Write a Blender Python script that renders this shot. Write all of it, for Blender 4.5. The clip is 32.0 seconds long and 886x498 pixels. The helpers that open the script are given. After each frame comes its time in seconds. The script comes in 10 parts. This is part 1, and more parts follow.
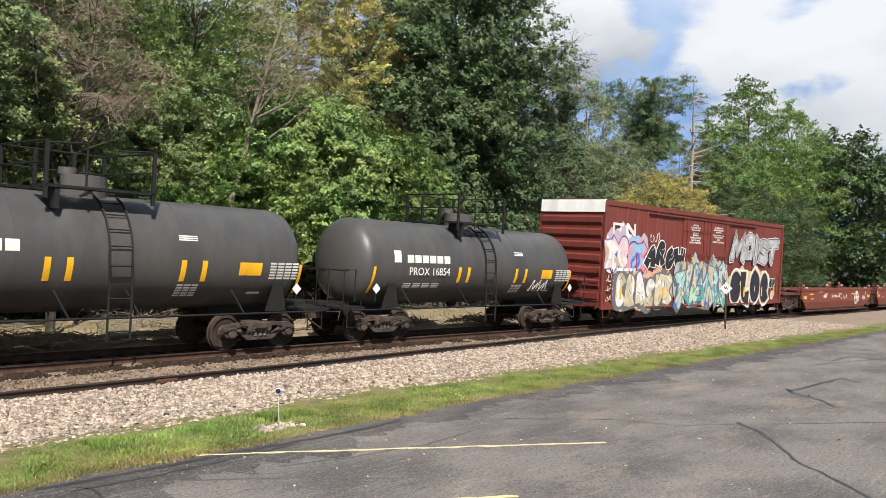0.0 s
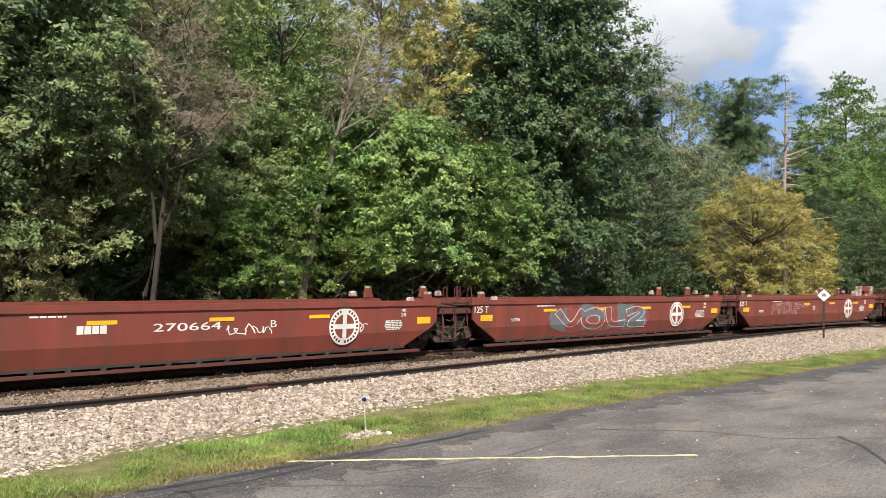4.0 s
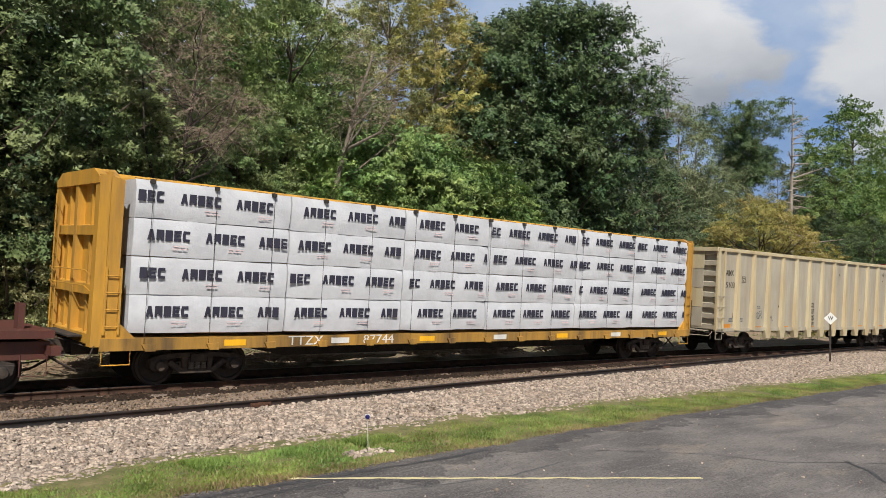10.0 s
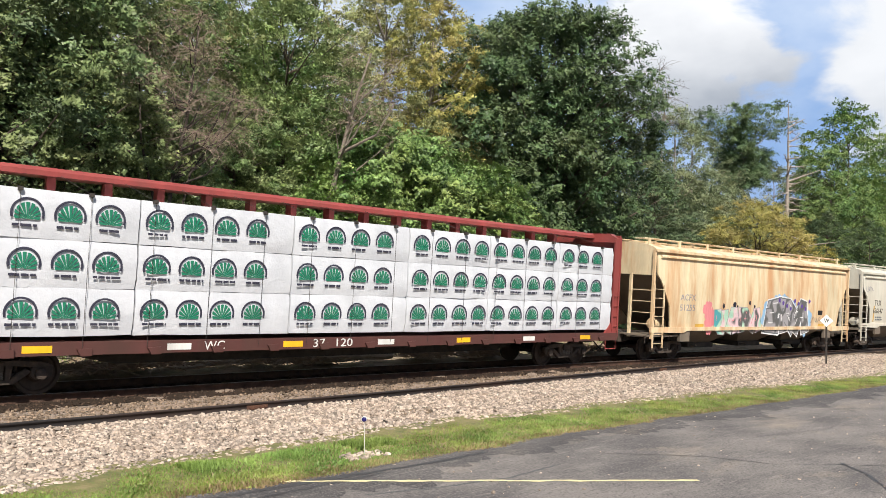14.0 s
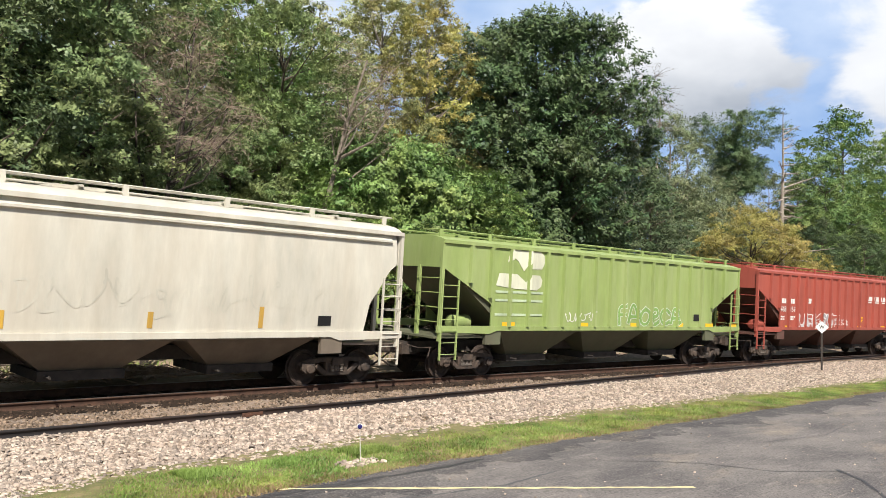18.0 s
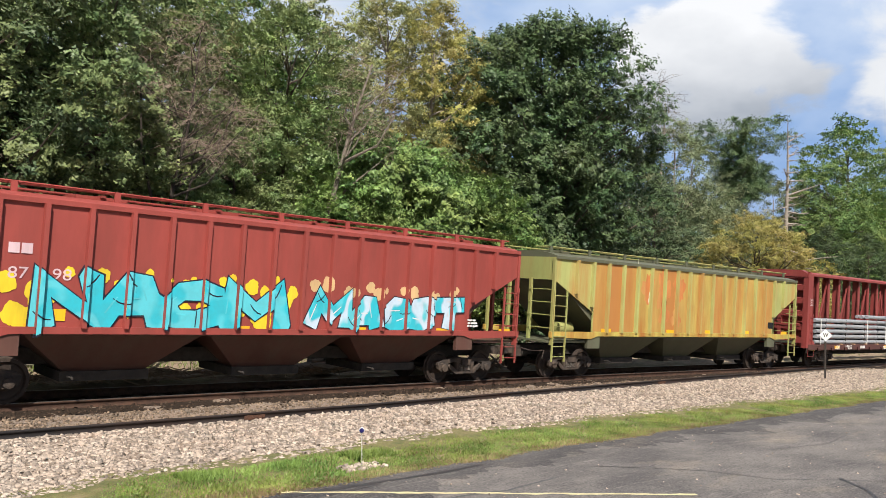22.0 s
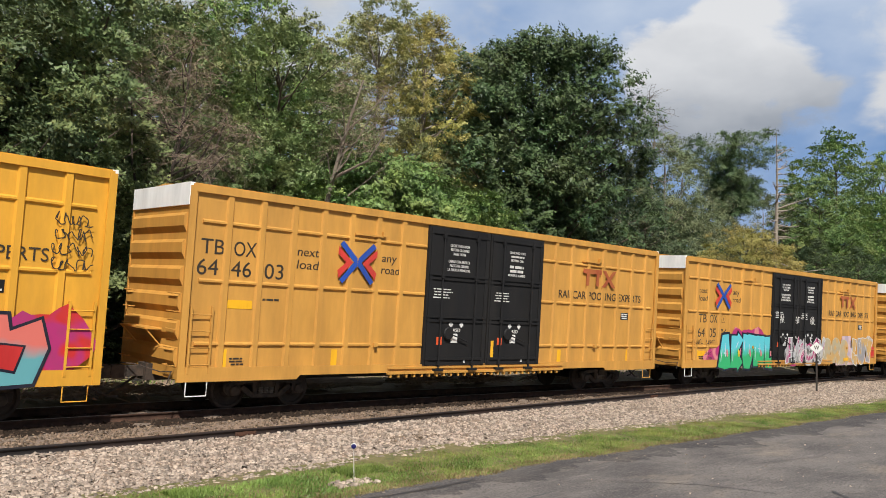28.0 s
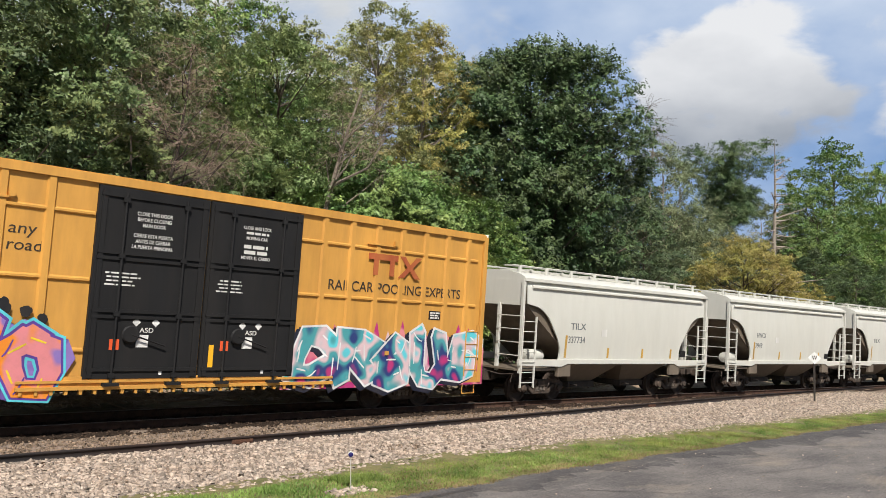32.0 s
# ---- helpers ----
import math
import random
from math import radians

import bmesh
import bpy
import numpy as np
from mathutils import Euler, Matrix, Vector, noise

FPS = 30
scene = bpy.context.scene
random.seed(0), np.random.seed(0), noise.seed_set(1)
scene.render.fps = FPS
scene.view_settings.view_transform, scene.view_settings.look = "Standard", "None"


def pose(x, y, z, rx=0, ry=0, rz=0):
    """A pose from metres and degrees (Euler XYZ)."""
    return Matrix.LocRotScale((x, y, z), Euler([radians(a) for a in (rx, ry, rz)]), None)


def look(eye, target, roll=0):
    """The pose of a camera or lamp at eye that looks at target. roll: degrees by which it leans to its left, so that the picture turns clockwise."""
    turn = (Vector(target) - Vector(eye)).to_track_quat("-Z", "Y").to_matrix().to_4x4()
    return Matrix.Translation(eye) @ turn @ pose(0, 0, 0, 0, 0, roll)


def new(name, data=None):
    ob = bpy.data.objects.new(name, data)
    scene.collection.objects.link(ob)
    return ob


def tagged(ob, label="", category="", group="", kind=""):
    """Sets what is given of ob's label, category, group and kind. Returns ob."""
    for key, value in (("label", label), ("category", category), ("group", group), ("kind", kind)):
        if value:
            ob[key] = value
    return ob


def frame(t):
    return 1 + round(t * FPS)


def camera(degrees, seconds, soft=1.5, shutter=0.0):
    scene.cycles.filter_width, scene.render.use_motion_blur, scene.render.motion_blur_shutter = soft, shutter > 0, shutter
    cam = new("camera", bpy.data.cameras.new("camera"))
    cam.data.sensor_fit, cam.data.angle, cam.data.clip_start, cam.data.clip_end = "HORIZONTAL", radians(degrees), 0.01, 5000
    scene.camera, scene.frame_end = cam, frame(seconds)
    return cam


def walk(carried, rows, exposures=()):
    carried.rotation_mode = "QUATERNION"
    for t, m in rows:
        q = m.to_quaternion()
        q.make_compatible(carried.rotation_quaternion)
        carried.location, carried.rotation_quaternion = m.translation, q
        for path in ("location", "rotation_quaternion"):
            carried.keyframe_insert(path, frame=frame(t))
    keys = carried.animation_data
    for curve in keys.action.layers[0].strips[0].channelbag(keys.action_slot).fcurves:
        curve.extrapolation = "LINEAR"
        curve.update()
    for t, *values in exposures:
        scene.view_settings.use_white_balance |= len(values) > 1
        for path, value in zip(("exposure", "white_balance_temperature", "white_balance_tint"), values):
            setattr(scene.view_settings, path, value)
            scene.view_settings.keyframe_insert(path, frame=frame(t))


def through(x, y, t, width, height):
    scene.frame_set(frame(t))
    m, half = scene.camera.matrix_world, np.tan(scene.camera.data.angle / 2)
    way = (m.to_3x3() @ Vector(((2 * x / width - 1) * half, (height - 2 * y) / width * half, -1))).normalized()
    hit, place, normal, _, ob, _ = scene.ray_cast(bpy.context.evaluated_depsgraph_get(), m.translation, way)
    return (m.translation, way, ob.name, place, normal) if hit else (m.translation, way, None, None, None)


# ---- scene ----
EYE_Z = 2.29


def aim(yaw, pitch, roll):
    """The pose of the hand-held camera on its one spot."""
    return pose(0, 0, EYE_Z, 90 + pitch, 0, yaw) @ pose(0, 0, 0, 0, 0, roll)


# seconds, yaw, pitch, roll in degrees
LOOKS = (
    (0, -51.22, 1.19, 1.58),
    (0.5, -51.25, 1.41, 1.45),
    (1, -50.19, 1.70, 1.34),
    (1.5, -47.43, 1.96, 1.03),
    (2, -45.88, 1.94, 0.93),
    (2.5, -45.32, 1.82, 0.98),
    (3, -45.18, 1.72, 0.98),
    (3.5, -45.19, 1.62, 1.04),
    (5.5, -45.64, 2.08, 1.29),
    (6, -45.55, 2.14, 1.41),
    (6.5, -45.53, 2.20, 1.43),
    (7, -45.54, 2.44, 1.46),
    (7.5, -45.45, 2.68, 1.68),
    (8, -45.40, 2.69, 1.80),
    (8.5, -45.24, 2.78, 1.67),
    (9, -44.97, 2.90, 1.56),
    (9.5, -44.85, 2.89, 1.69),
    (10, -44.85, 2.97, 1.82),
    (10.5, -44.77, 3.11, 1.94),
    (11, -44.65, 3.17, 1.93),
    (11.5, -44.67, 3.18, 1.88),
    (12, -44.85, 3.14, 1.90),
    (12.5, -45.09, 3.17, 1.95),
    (13, -45.21, 3.19, 1.96),
    (13.5, -45.18, 3.15, 1.93),
    (14, -45.08, 3.15, 1.82),
    (14.5, -44.98, 3.18, 1.86),
    (16.5, -44.92, 3.11, 1.69),
    (17, -45.11, 3.14, 1.68),
    (17.5, -45.32, 3.32, 1.73),
    (18, -45.36, 3.64, 1.79),
    (18.5, -45.24, 3.79, 1.70),
    (19, -45.07, 3.88, 1.74),
    (19.5, -44.98, 3.93, 2.02),
    (20, -44.91, 3.96, 2.20),
    (20.5, -44.88, 4.12, 2.30),
    (21, -44.93, 4.15, 2.35),
    (21.5, -45.02, 4.02, 2.34),
    (22, -45.10, 3.95, 2.30),
    (22.5, -45.12, 3.91, 2.34),
    (23, -45.10, 3.91, 2.42),
    (23.5, -45.14, 3.98, 2.38),
    (24, -45.12, 4.07, 2.32),
    (24.5, -45.04, 4.17, 2.23),
    (25, -44.99, 4.19, 2.32),
    (25.5, -45.11, 4.27, 2.35),
    (27.5, -45.69, 4.83, 2.18),
    (28, -45.66, 5.01, 2.02),
    (28.5, -45.60, 5.13, 1.90),
    (29, -45.54, 5.17, 1.94),
    (29.5, -45.43, 5.29, 2.16),
    (30, -45.23, 5.40, 2.18),
    (30.5, -45.20, 5.44, 2.24),
    (31, -45.34, 5.51, 2.22),
    (31.5, -45.51, 5.59, 2.34),
    (32, -45.76, 5.60, 2.30),
)
# the clip's camera opens and closes its aperture on the way
EXPOSURES = ((0, 0.55), (1, 0.38), (2, 0.32), (3, 0.6), (6, 0.6), (8, 0.55), (9, 0.47), (10, 0.12), (10.6, 0.1), (11.5, 0.38), (12, 0.42), (13, 0.58), (17, 0.6), (20, 0.75), (22, 0.5), (23, 0.45), (25, 0.48), (28, 0.14), (30, 0.2), (32, 0.27))
cam = camera(58.0, 32.0, soft=0.6)
walk(cam, [(t, aim(a, b, c)) for t, a, b, c in LOOKS], EXPOSURES)
# ---- light ----
SUN_AT = Vector((-0.46, -0.60, 0.80)).normalized()
sun = new("sun", bpy.data.lights.new("sun", "SUN"))
sun.data.energy, sun.data.angle, sun.data.color = 5.0, radians(0.6), (1.0, 0.95, 0.87)
sun.matrix_world = look((0, 0, 60), Vector((0, 0, 60)) - SUN_AT)
world = bpy.data.worlds.new("sky")
scene.world = world
world.use_nodes = True
wn = world.node_tree.nodes
wl = world.node_tree.links
sky = wn.new("ShaderNodeTexSky")
sky.sky_type, sky.sun_disc = "NISHITA", False
sky.sun_elevation = math.asin(SUN_AT.z)
sky.sun_rotation = math.atan2(SUN_AT.x, SUN_AT.y)
sky.air_density, sky.dust_density, sky.ozone_density = 1.0, 1.2, 1.4
wn["Background"].inputs["Strength"].default_value = 0.060
wl.new(sky.outputs["Color"], wn["Background"].inputs["Color"])
scene.view_settings.exposure = 0.4
# ---- materials ----
MATS = {}


def ramp_node(nt, stops):
    r = nt.nodes.new("ShaderNodeValToRGB")
    els = r.color_ramp.elements
    while len(els) < len(stops):
        els.new(0.5)
    for e, (p, c) in zip(els, stops):
        e.position = p
        e.color = (*c, 1) if len(c) == 3 else c
    return r


def surface(name, stops, rough=0.6, metal=0.0, scale=3.0, stretch=(1, 1, 1), detail=6.0, bump=0.1, bump_scale=30.0,
            dirt=None, dirt_amount=0.4, dirt_scale=1.2, dirt_stretch=(1, 1, 1), spread=0.0, spec=0.4):
    """A procedural surface: a noise through a colour ramp, a second larger noise that mixes in dirt, fine relief."""
    if name in MATS:
        return MATS[name]
    m = bpy.data.materials.new(name)
    m.use_nodes = True
    nt = m.node_tree
    n, l = nt.nodes, nt.links
    b = n["Principled BSDF"]
    b.inputs["Roughness"].default_value = rough
    b.inputs["Metallic"].default_value = metal
    b.inputs["Specular IOR Level"].default_value = spec
    tc = n.new("ShaderNodeTexCoord")

    def noise_at(sc, st, det):
        mp = n.new("ShaderNodeMapping")
        mp.inputs["Scale"].default_value = st
        l.new(tc.outputs["Object"], mp.inputs["Vector"])
        t = n.new("ShaderNodeTexNoise")
        t.inputs["Scale"].default_value = sc
        t.inputs["Detail"].default_value = det
        t.inputs["Roughness"].default_value = 0.66
        l.new(mp.outputs["Vector"], t.inputs["Vector"])
        return t

    a = noise_at(scale, stretch, detail)
    r = ramp_node(nt, stops)
    l.new(a.outputs["Fac"], r.inputs["Fac"])
    col = r.outputs["Color"]
    if dirt:
        d = noise_at(dirt_scale, dirt_stretch, 5.0)
        dr = ramp_node(nt, [(0.42, (0, 0, 0)), (0.68, (1, 1, 1))])
        l.new(d.outputs["Fac"], dr.inputs["Fac"])
        k = n.new("ShaderNodeMath")
        k.operation = "MULTIPLY"
        k.inputs[1].default_value = dirt_amount
        l.new(dr.outputs["Color"], k.inputs[0])
        mx = n.new("ShaderNodeMix")
        mx.data_type = "RGBA"
        l.new(k.outputs[0], mx.inputs["Factor"])
        l.new(col, mx.inputs["A"])
        mx.inputs["B"].default_value = (*dirt, 1)
        col = mx.outputs["Result"]
    if spread:
        g = n.new("ShaderNodeNewGeometry")
        hs = n.new("ShaderNodeHueSaturation")
        mr = n.new("ShaderNodeMapRange")
        mr.inputs["To Min"].default_value, mr.inputs["To Max"].default_value = 1 - spread, 1 + spread
        l.new(g.outputs["Random Per Island"], mr.inputs["Value"])
        l.new(mr.outputs["Result"], hs.inputs["Value"])
        l.new(col, hs.inputs["Color"])
        col = hs.outputs["Color"]
    l.new(col, b.inputs["Base Color"])
    if bump:
        f = noise_at(bump_scale, (1, 1, 1), 4.0)
        bp = n.new("ShaderNodeBump")
        bp.inputs["Strength"].default_value = bump
        bp.inputs["Distance"].default_value = 0.02
        l.new(f.outputs["Fac"], bp.inputs["Height"])
        l.new(bp.outputs["Normal"], b.inputs["Normal"])
    MATS[name] = m
    return m


def paint(name, c, grime=(0.10, 0.08, 0.06), amount=0.35, rough=0.55, wear=0.16, streak=True, dent=0.05, spec=0.35):
    """Old car paint: slight fading, vertical grime streaks, dust."""
    lo = tuple(v * (1 - wear) for v in c)
    hi = tuple(min(1, v * (1 + wear)) for v in c)
    return surface(name, [(0.3, lo), (0.7, hi)], rough=rough, scale=1.6, stretch=(1, 1, 0.25) if streak else (1, 1, 1),
                   bump=dent, bump_scale=9.0 if dent < 0.1 else 1.6, spec=spec, dirt=grime, dirt_amount=amount, dirt_scale=1.1,
                   dirt_stretch=(1.6, 1.6, 0.22) if streak else (1, 1, 1))


def foliage(name, dark, light, through=0.35, hue=0.03):
    if name in MATS:
        return MATS[name]
    m = bpy.data.materials.new(name)
    m.use_nodes = True
    nt = m.node_tree
    n, l = nt.nodes, nt.links
    b = n["Principled BSDF"]
    b.inputs["Roughness"].default_value = 0.5
    b.inputs["Specular IOR Level"].default_value = 0.32
    g = n.new("ShaderNodeNewGeometry")
    r = ramp_node(nt, [(0.0, [c * 0.72 for c in dark]), (1.0, [c * 1.24 for c in light])])
    tc = n.new("ShaderNodeTexCoord")
    tuft = n.new("ShaderNodeTexNoise")
    tuft.inputs["Scale"].default_value, tuft.inputs["Detail"].default_value = 1.5, 3.0
    l.new(tc.outputs["Object"], tuft.inputs["Vector"])
    tm = n.new("ShaderNodeMapRange")
    tm.inputs["From Min"].default_value, tm.inputs["From Max"].default_value = 0.36, 0.66
    tm.inputs["To Min"].default_value, tm.inputs["To Max"].default_value = 0.0, 0.62
    l.new(tuft.outputs["Fac"], tm.inputs["Value"])
    each = n.new("ShaderNodeMath")
    each.operation = "MULTIPLY_ADD"
    each.inputs[1].default_value = 0.38
    l.new(g.outputs["Random Per Island"], each.inputs[0])
    l.new(tm.outputs["Result"], each.inputs[2])
    l.new(each.outputs[0], r.inputs["Fac"])
    no = n.new("ShaderNodeTexNoise")
    no.inputs["Scale"].default_value = 0.45
    no.inputs["Detail"].default_value = 2.0
    l.new(tc.outputs["Object"], no.inputs["Vector"])
    hs = n.new("ShaderNodeHueSaturation")
    mr = n.new("ShaderNodeMapRange")
    mr.inputs["From Min"].default_value, mr.inputs["From Max"].default_value = 0.3, 0.7
    mr.inputs["To Min"].default_value, mr.inputs["To Max"].default_value = 0.5 - hue, 0.5 + hue
    l.new(no.outputs["Fac"], mr.inputs["Value"])
    l.new(mr.outputs["Result"], hs.inputs["Hue"])
    l.new(r.outputs["Color"], hs.inputs["Color"])
    oi = n.new("ShaderNodeObjectInfo")
    ov = n.new("ShaderNodeMapRange")
    ov.inputs["To Min"].default_value, ov.inputs["To Max"].default_value = 0.84, 1.14
    l.new(oi.outputs["Random"], ov.inputs["Value"])
    l.new(ov.outputs["Result"], hs.inputs["Value"])
    l.new(hs.outputs["Color"], b.inputs["Base Color"])
    t = n.new("ShaderNodeBsdfTranslucent")
    l.new(hs.outputs["Color"], t.inputs["Color"])
    mx = n.new("ShaderNodeMixShader")
    mx.inputs["Fac"].default_value = through
    l.new(b.outputs["BSDF"], mx.inputs[1])
    l.new(t.outputs["BSDF"], mx.inputs[2])
    l.new(mx.outputs["Shader"], n["Material Output"].inputs["Surface"])
    MATS[name] = m
    return m


BALLAST = surface("ballast", [(0.3, (0.10, 0.075, 0.058)), (0.5, (0.21, 0.16, 0.125)), (0.7, (0.37, 0.295, 0.235))], rough=0.9, scale=18,
                  bump=1.0, bump_scale=24, dirt=(0.30, 0.205, 0.135), dirt_amount=0.55, dirt_scale=0.5)
STONE = surface("stone", [(0.3, (0.245, 0.194, 0.153)), (0.7, (0.470, 0.388, 0.318))], rough=0.9, scale=7, bump=0.3, spread=0.5, dirt=(0.33, 0.24, 0.175), dirt_amount=0.45, dirt_scale=1.6)
def asphalt(name, seal, worn, tan, cover):
    """Old seal coat worn through to grey and tan stone in patches, with fine grit and pale scratches."""
    m = bpy.data.materials.new(name)
    m.use_nodes = True
    nt = m.node_tree
    n, l = nt.nodes, nt.links
    b = n["Principled BSDF"]
    b.inputs["Roughness"].default_value, b.inputs["Specular IOR Level"].default_value = 0.88, 0.22
    tc = n.new("ShaderNodeTexCoord")

    def noise(scale, stretch=(1, 1, 1), detail=5.0, rough=0.6, turn=0.0):
        mp = n.new("ShaderNodeMapping")
        mp.inputs["Scale"].default_value = stretch
        mp.inputs["Rotation"].default_value = (0, 0, turn)
        l.new(tc.outputs["Object"], mp.inputs["Vector"])
        t = n.new("ShaderNodeTexNoise")
        t.inputs["Scale"].default_value, t.inputs["Detail"].default_value, t.inputs["Roughness"].default_value = scale, detail, rough
        l.new(mp.outputs["Vector"], t.inputs["Vector"])
        return t.outputs["Fac"]

    def step(value, lo, hi, most=1.0):
        k = n.new("ShaderNodeMapRange")
        k.inputs["From Min"].default_value, k.inputs["From Max"].default_value, k.inputs["To Max"].default_value = lo, hi, most
        l.new(value, k.inputs["Value"])
        return k.outputs["Result"]

    def mix(fac, a, c):
        x = n.new("ShaderNodeMix")
        x.data_type = "RGBA"
        l.new(fac, x.inputs["Factor"])
        for key, v in (("A", a), ("B", c)):
            if isinstance(v, tuple):
                x.inputs[key].default_value = (*v, 1)
            else:
                l.new(v, x.inputs[key])
        return x.outputs["Result"]

    col = mix(step(noise(0.55, (0.8, 1.3, 1), 7.0, 0.62, 0.6), cover, cover + 0.22), seal, worn)
    col = mix(step(noise(0.42, (0.7, 1.6, 1), 6.0, 0.7, 0.9), 0.54, 0.72, 0.75), col, tan)
    col = mix(step(noise(5.0, (0.25, 2.6, 1), 4.0, 0.7, 0.75), 0.56, 0.72, 0.42), col, (0.36, 0.32, 0.28))
    col = mix(step(noise(34.0, detail=3.0), 0.50, 0.66, 0.42), col, (0.30, 0.275, 0.25))
    col = mix(step(noise(26.0, detail=3.0), 0.52, 0.64, 0.55), col, tuple(v * 0.45 for v in seal))
    l.new(col, b.inputs["Base Color"])
    bp = n.new("ShaderNodeBump")
    bp.inputs["Strength"].default_value, bp.inputs["Distance"].default_value = 0.35, 0.012
    l.new(noise(48.0, detail=4.0), bp.inputs["Height"])
    l.new(bp.outputs["Normal"], b.inputs["Normal"])
    MATS[name] = m
    return m


ASPHALT = asphalt("asphalt", (0.088, 0.080, 0.079), (0.178, 0.160, 0.148), (0.32, 0.265, 0.205), 0.36)
SEALED = asphalt("sealed_asphalt", (0.056, 0.052, 0.053), (0.110, 0.100, 0.096), (0.20, 0.165, 0.135), 0.44)
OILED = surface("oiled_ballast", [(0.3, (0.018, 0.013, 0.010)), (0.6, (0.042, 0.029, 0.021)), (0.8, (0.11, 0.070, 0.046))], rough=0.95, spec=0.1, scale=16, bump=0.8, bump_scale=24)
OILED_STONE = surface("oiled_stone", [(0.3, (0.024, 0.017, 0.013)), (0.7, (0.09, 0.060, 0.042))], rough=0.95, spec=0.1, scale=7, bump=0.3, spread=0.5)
TRACK_STONE = surface("track_stone", [(0.3, (0.10, 0.072, 0.05)), (0.7, (0.27, 0.195, 0.135))], rough=0.92, scale=7, bump=0.3, spread=0.5)
DIRT = surface("dirt", [(0.3, (0.17, 0.12, 0.08)), (0.55, (0.29, 0.21, 0.145)), (0.75, (0.43, 0.33, 0.24))], rough=0.95, scale=5, bump=0.8,
               dirt=(0.07, 0.09, 0.03), dirt_amount=0.6, dirt_scale=0.35)
SOIL = surface("soil", [(0.3, (0.05, 0.055, 0.025)), (0.7, (0.10, 0.10, 0.05))], rough=0.95, scale=3, bump=0.6)
TURF = surface("turf", [(0.3, (0.09, 0.10, 0.035)), (0.55, (0.17, 0.15, 0.06)), (0.75, (0.28, 0.21, 0.12))], rough=0.95, scale=4, bump=0.8)
BLADE = foliage("blade", (0.125, 0.190, 0.040), (0.265, 0.335, 0.085), 0.25)
RAIL = surface("rail_rust", [(0.3, (0.030, 0.017, 0.012)), (0.7, (0.095, 0.048, 0.030))], rough=0.85, scale=5, bump=0.2, metal=0.2)
RAIL_TOP = surface("rail_top", [(0.3, (0.35, 0.30, 0.27)), (0.7, (0.5, 0.46, 0.43))], rough=0.3, metal=0.9, scale=3, bump=0.03)
RAIL_BLACK = surface("rail_black", [(0.3, (0.016, 0.014, 0.014)), (0.6, (0.028, 0.025, 0.025)), (0.85, (0.075, 0.055, 0.045))], rough=0.72, spec=0.2, scale=2.2, stretch=(0.3, 1, 1),
                     bump=0.2, dirt=(0.12, 0.055, 0.03), dirt_amount=0.25, dirt_scale=0.35)
JOINT = surface("joint_rust", [(0.3, (0.05, 0.03, 0.022)), (0.7, (0.13, 0.055, 0.03))], rough=0.85, scale=6, bump=0.3)
TIE = surface("tie", [(0.3, (0.022, 0.017, 0.014)), (0.7, (0.07, 0.052, 0.040))], rough=0.95, scale=6, stretch=(6, 0.6, 2), bump=0.6)
LINE = surface("line_paint", [(0.3, (0.50, 0.44, 0.24)), (0.55, (0.66, 0.57, 0.32)), (0.75, (0.30, 0.27, 0.20))], rough=0.7, scale=9, bump=0.2)
WHITE = paint("white", (0.74, 0.74, 0.72), amount=0.25)
BLACK = paint("black", (0.016, 0.016, 0.017), grime=(0.035, 0.031, 0.027), amount=0.25, rough=0.6, spec=0.15)
IRON = surface("truck_iron", [(0.3, (0.022, 0.018, 0.016)), (0.7, (0.065, 0.049, 0.040))], rough=0.85, scale=5, bump=0.3,
               dirt=(0.13, 0.085, 0.055), dirt_amount=0.45, dirt_scale=2.5)
WHEEL = surface("wheel_steel", [(0.3, (0.028, 0.021, 0.018)), (0.7, (0.075, 0.052, 0.040))], rough=0.7, scale=6, bump=0.15, metal=0.3)
TREAD = surface("wheel_tread", [(0.3, (0.30, 0.27, 0.25)), (0.7, (0.45, 0.42, 0.40))], rough=0.35, metal=0.9, scale=4, bump=0.05)
DARK = surface("underframe", [(0.3, (0.02, 0.017, 0.015)), (0.7, (0.055, 0.045, 0.038))], rough=0.9, scale=4, bump=0.2)
BARK = surface("bark", [(0.3, (0.05, 0.038, 0.028)), (0.7, (0.14, 0.11, 0.085))], rough=0.95, scale=5, stretch=(3, 3, 0.5), bump=0.8)
BARK_PALE = surface("bark_pale", [(0.3, (0.19, 0.155, 0.12)), (0.7, (0.36, 0.31, 0.26))], rough=0.95, scale=5, stretch=(3, 3, 0.5), bump=0.7)
TWIG = surface("twig", [(0.3, (0.13, 0.105, 0.085)), (0.7, (0.25, 0.21, 0.175))], rough=0.95, scale=4, bump=0.2)
REFLECT = paint("reflector_yellow", (0.80, 0.42, 0.015), amount=0.15)
# ---- building helpers ----
def box(bm, x0, x1, y0, y1, z0, z1, taper=0.0):
    """An upright block; taper draws its top in along y."""
    v = [bm.verts.new(p) for p in ((x0, y0, z0), (x1, y0, z0), (x1, y1, z0), (x0, y1, z0), (x0, y0 + taper, z1), (x1, y0 + taper, z1), (x1, y1 - taper, z1), (x0, y1 - taper, z1))]
    for f in ((3, 2, 1, 0), (4, 5, 6, 7), (0, 1, 5, 4), (1, 2, 6, 5), (2, 3, 7, 6), (3, 0, 4, 7)):
        bm.faces.new([v[i] for i in f])
    return bm


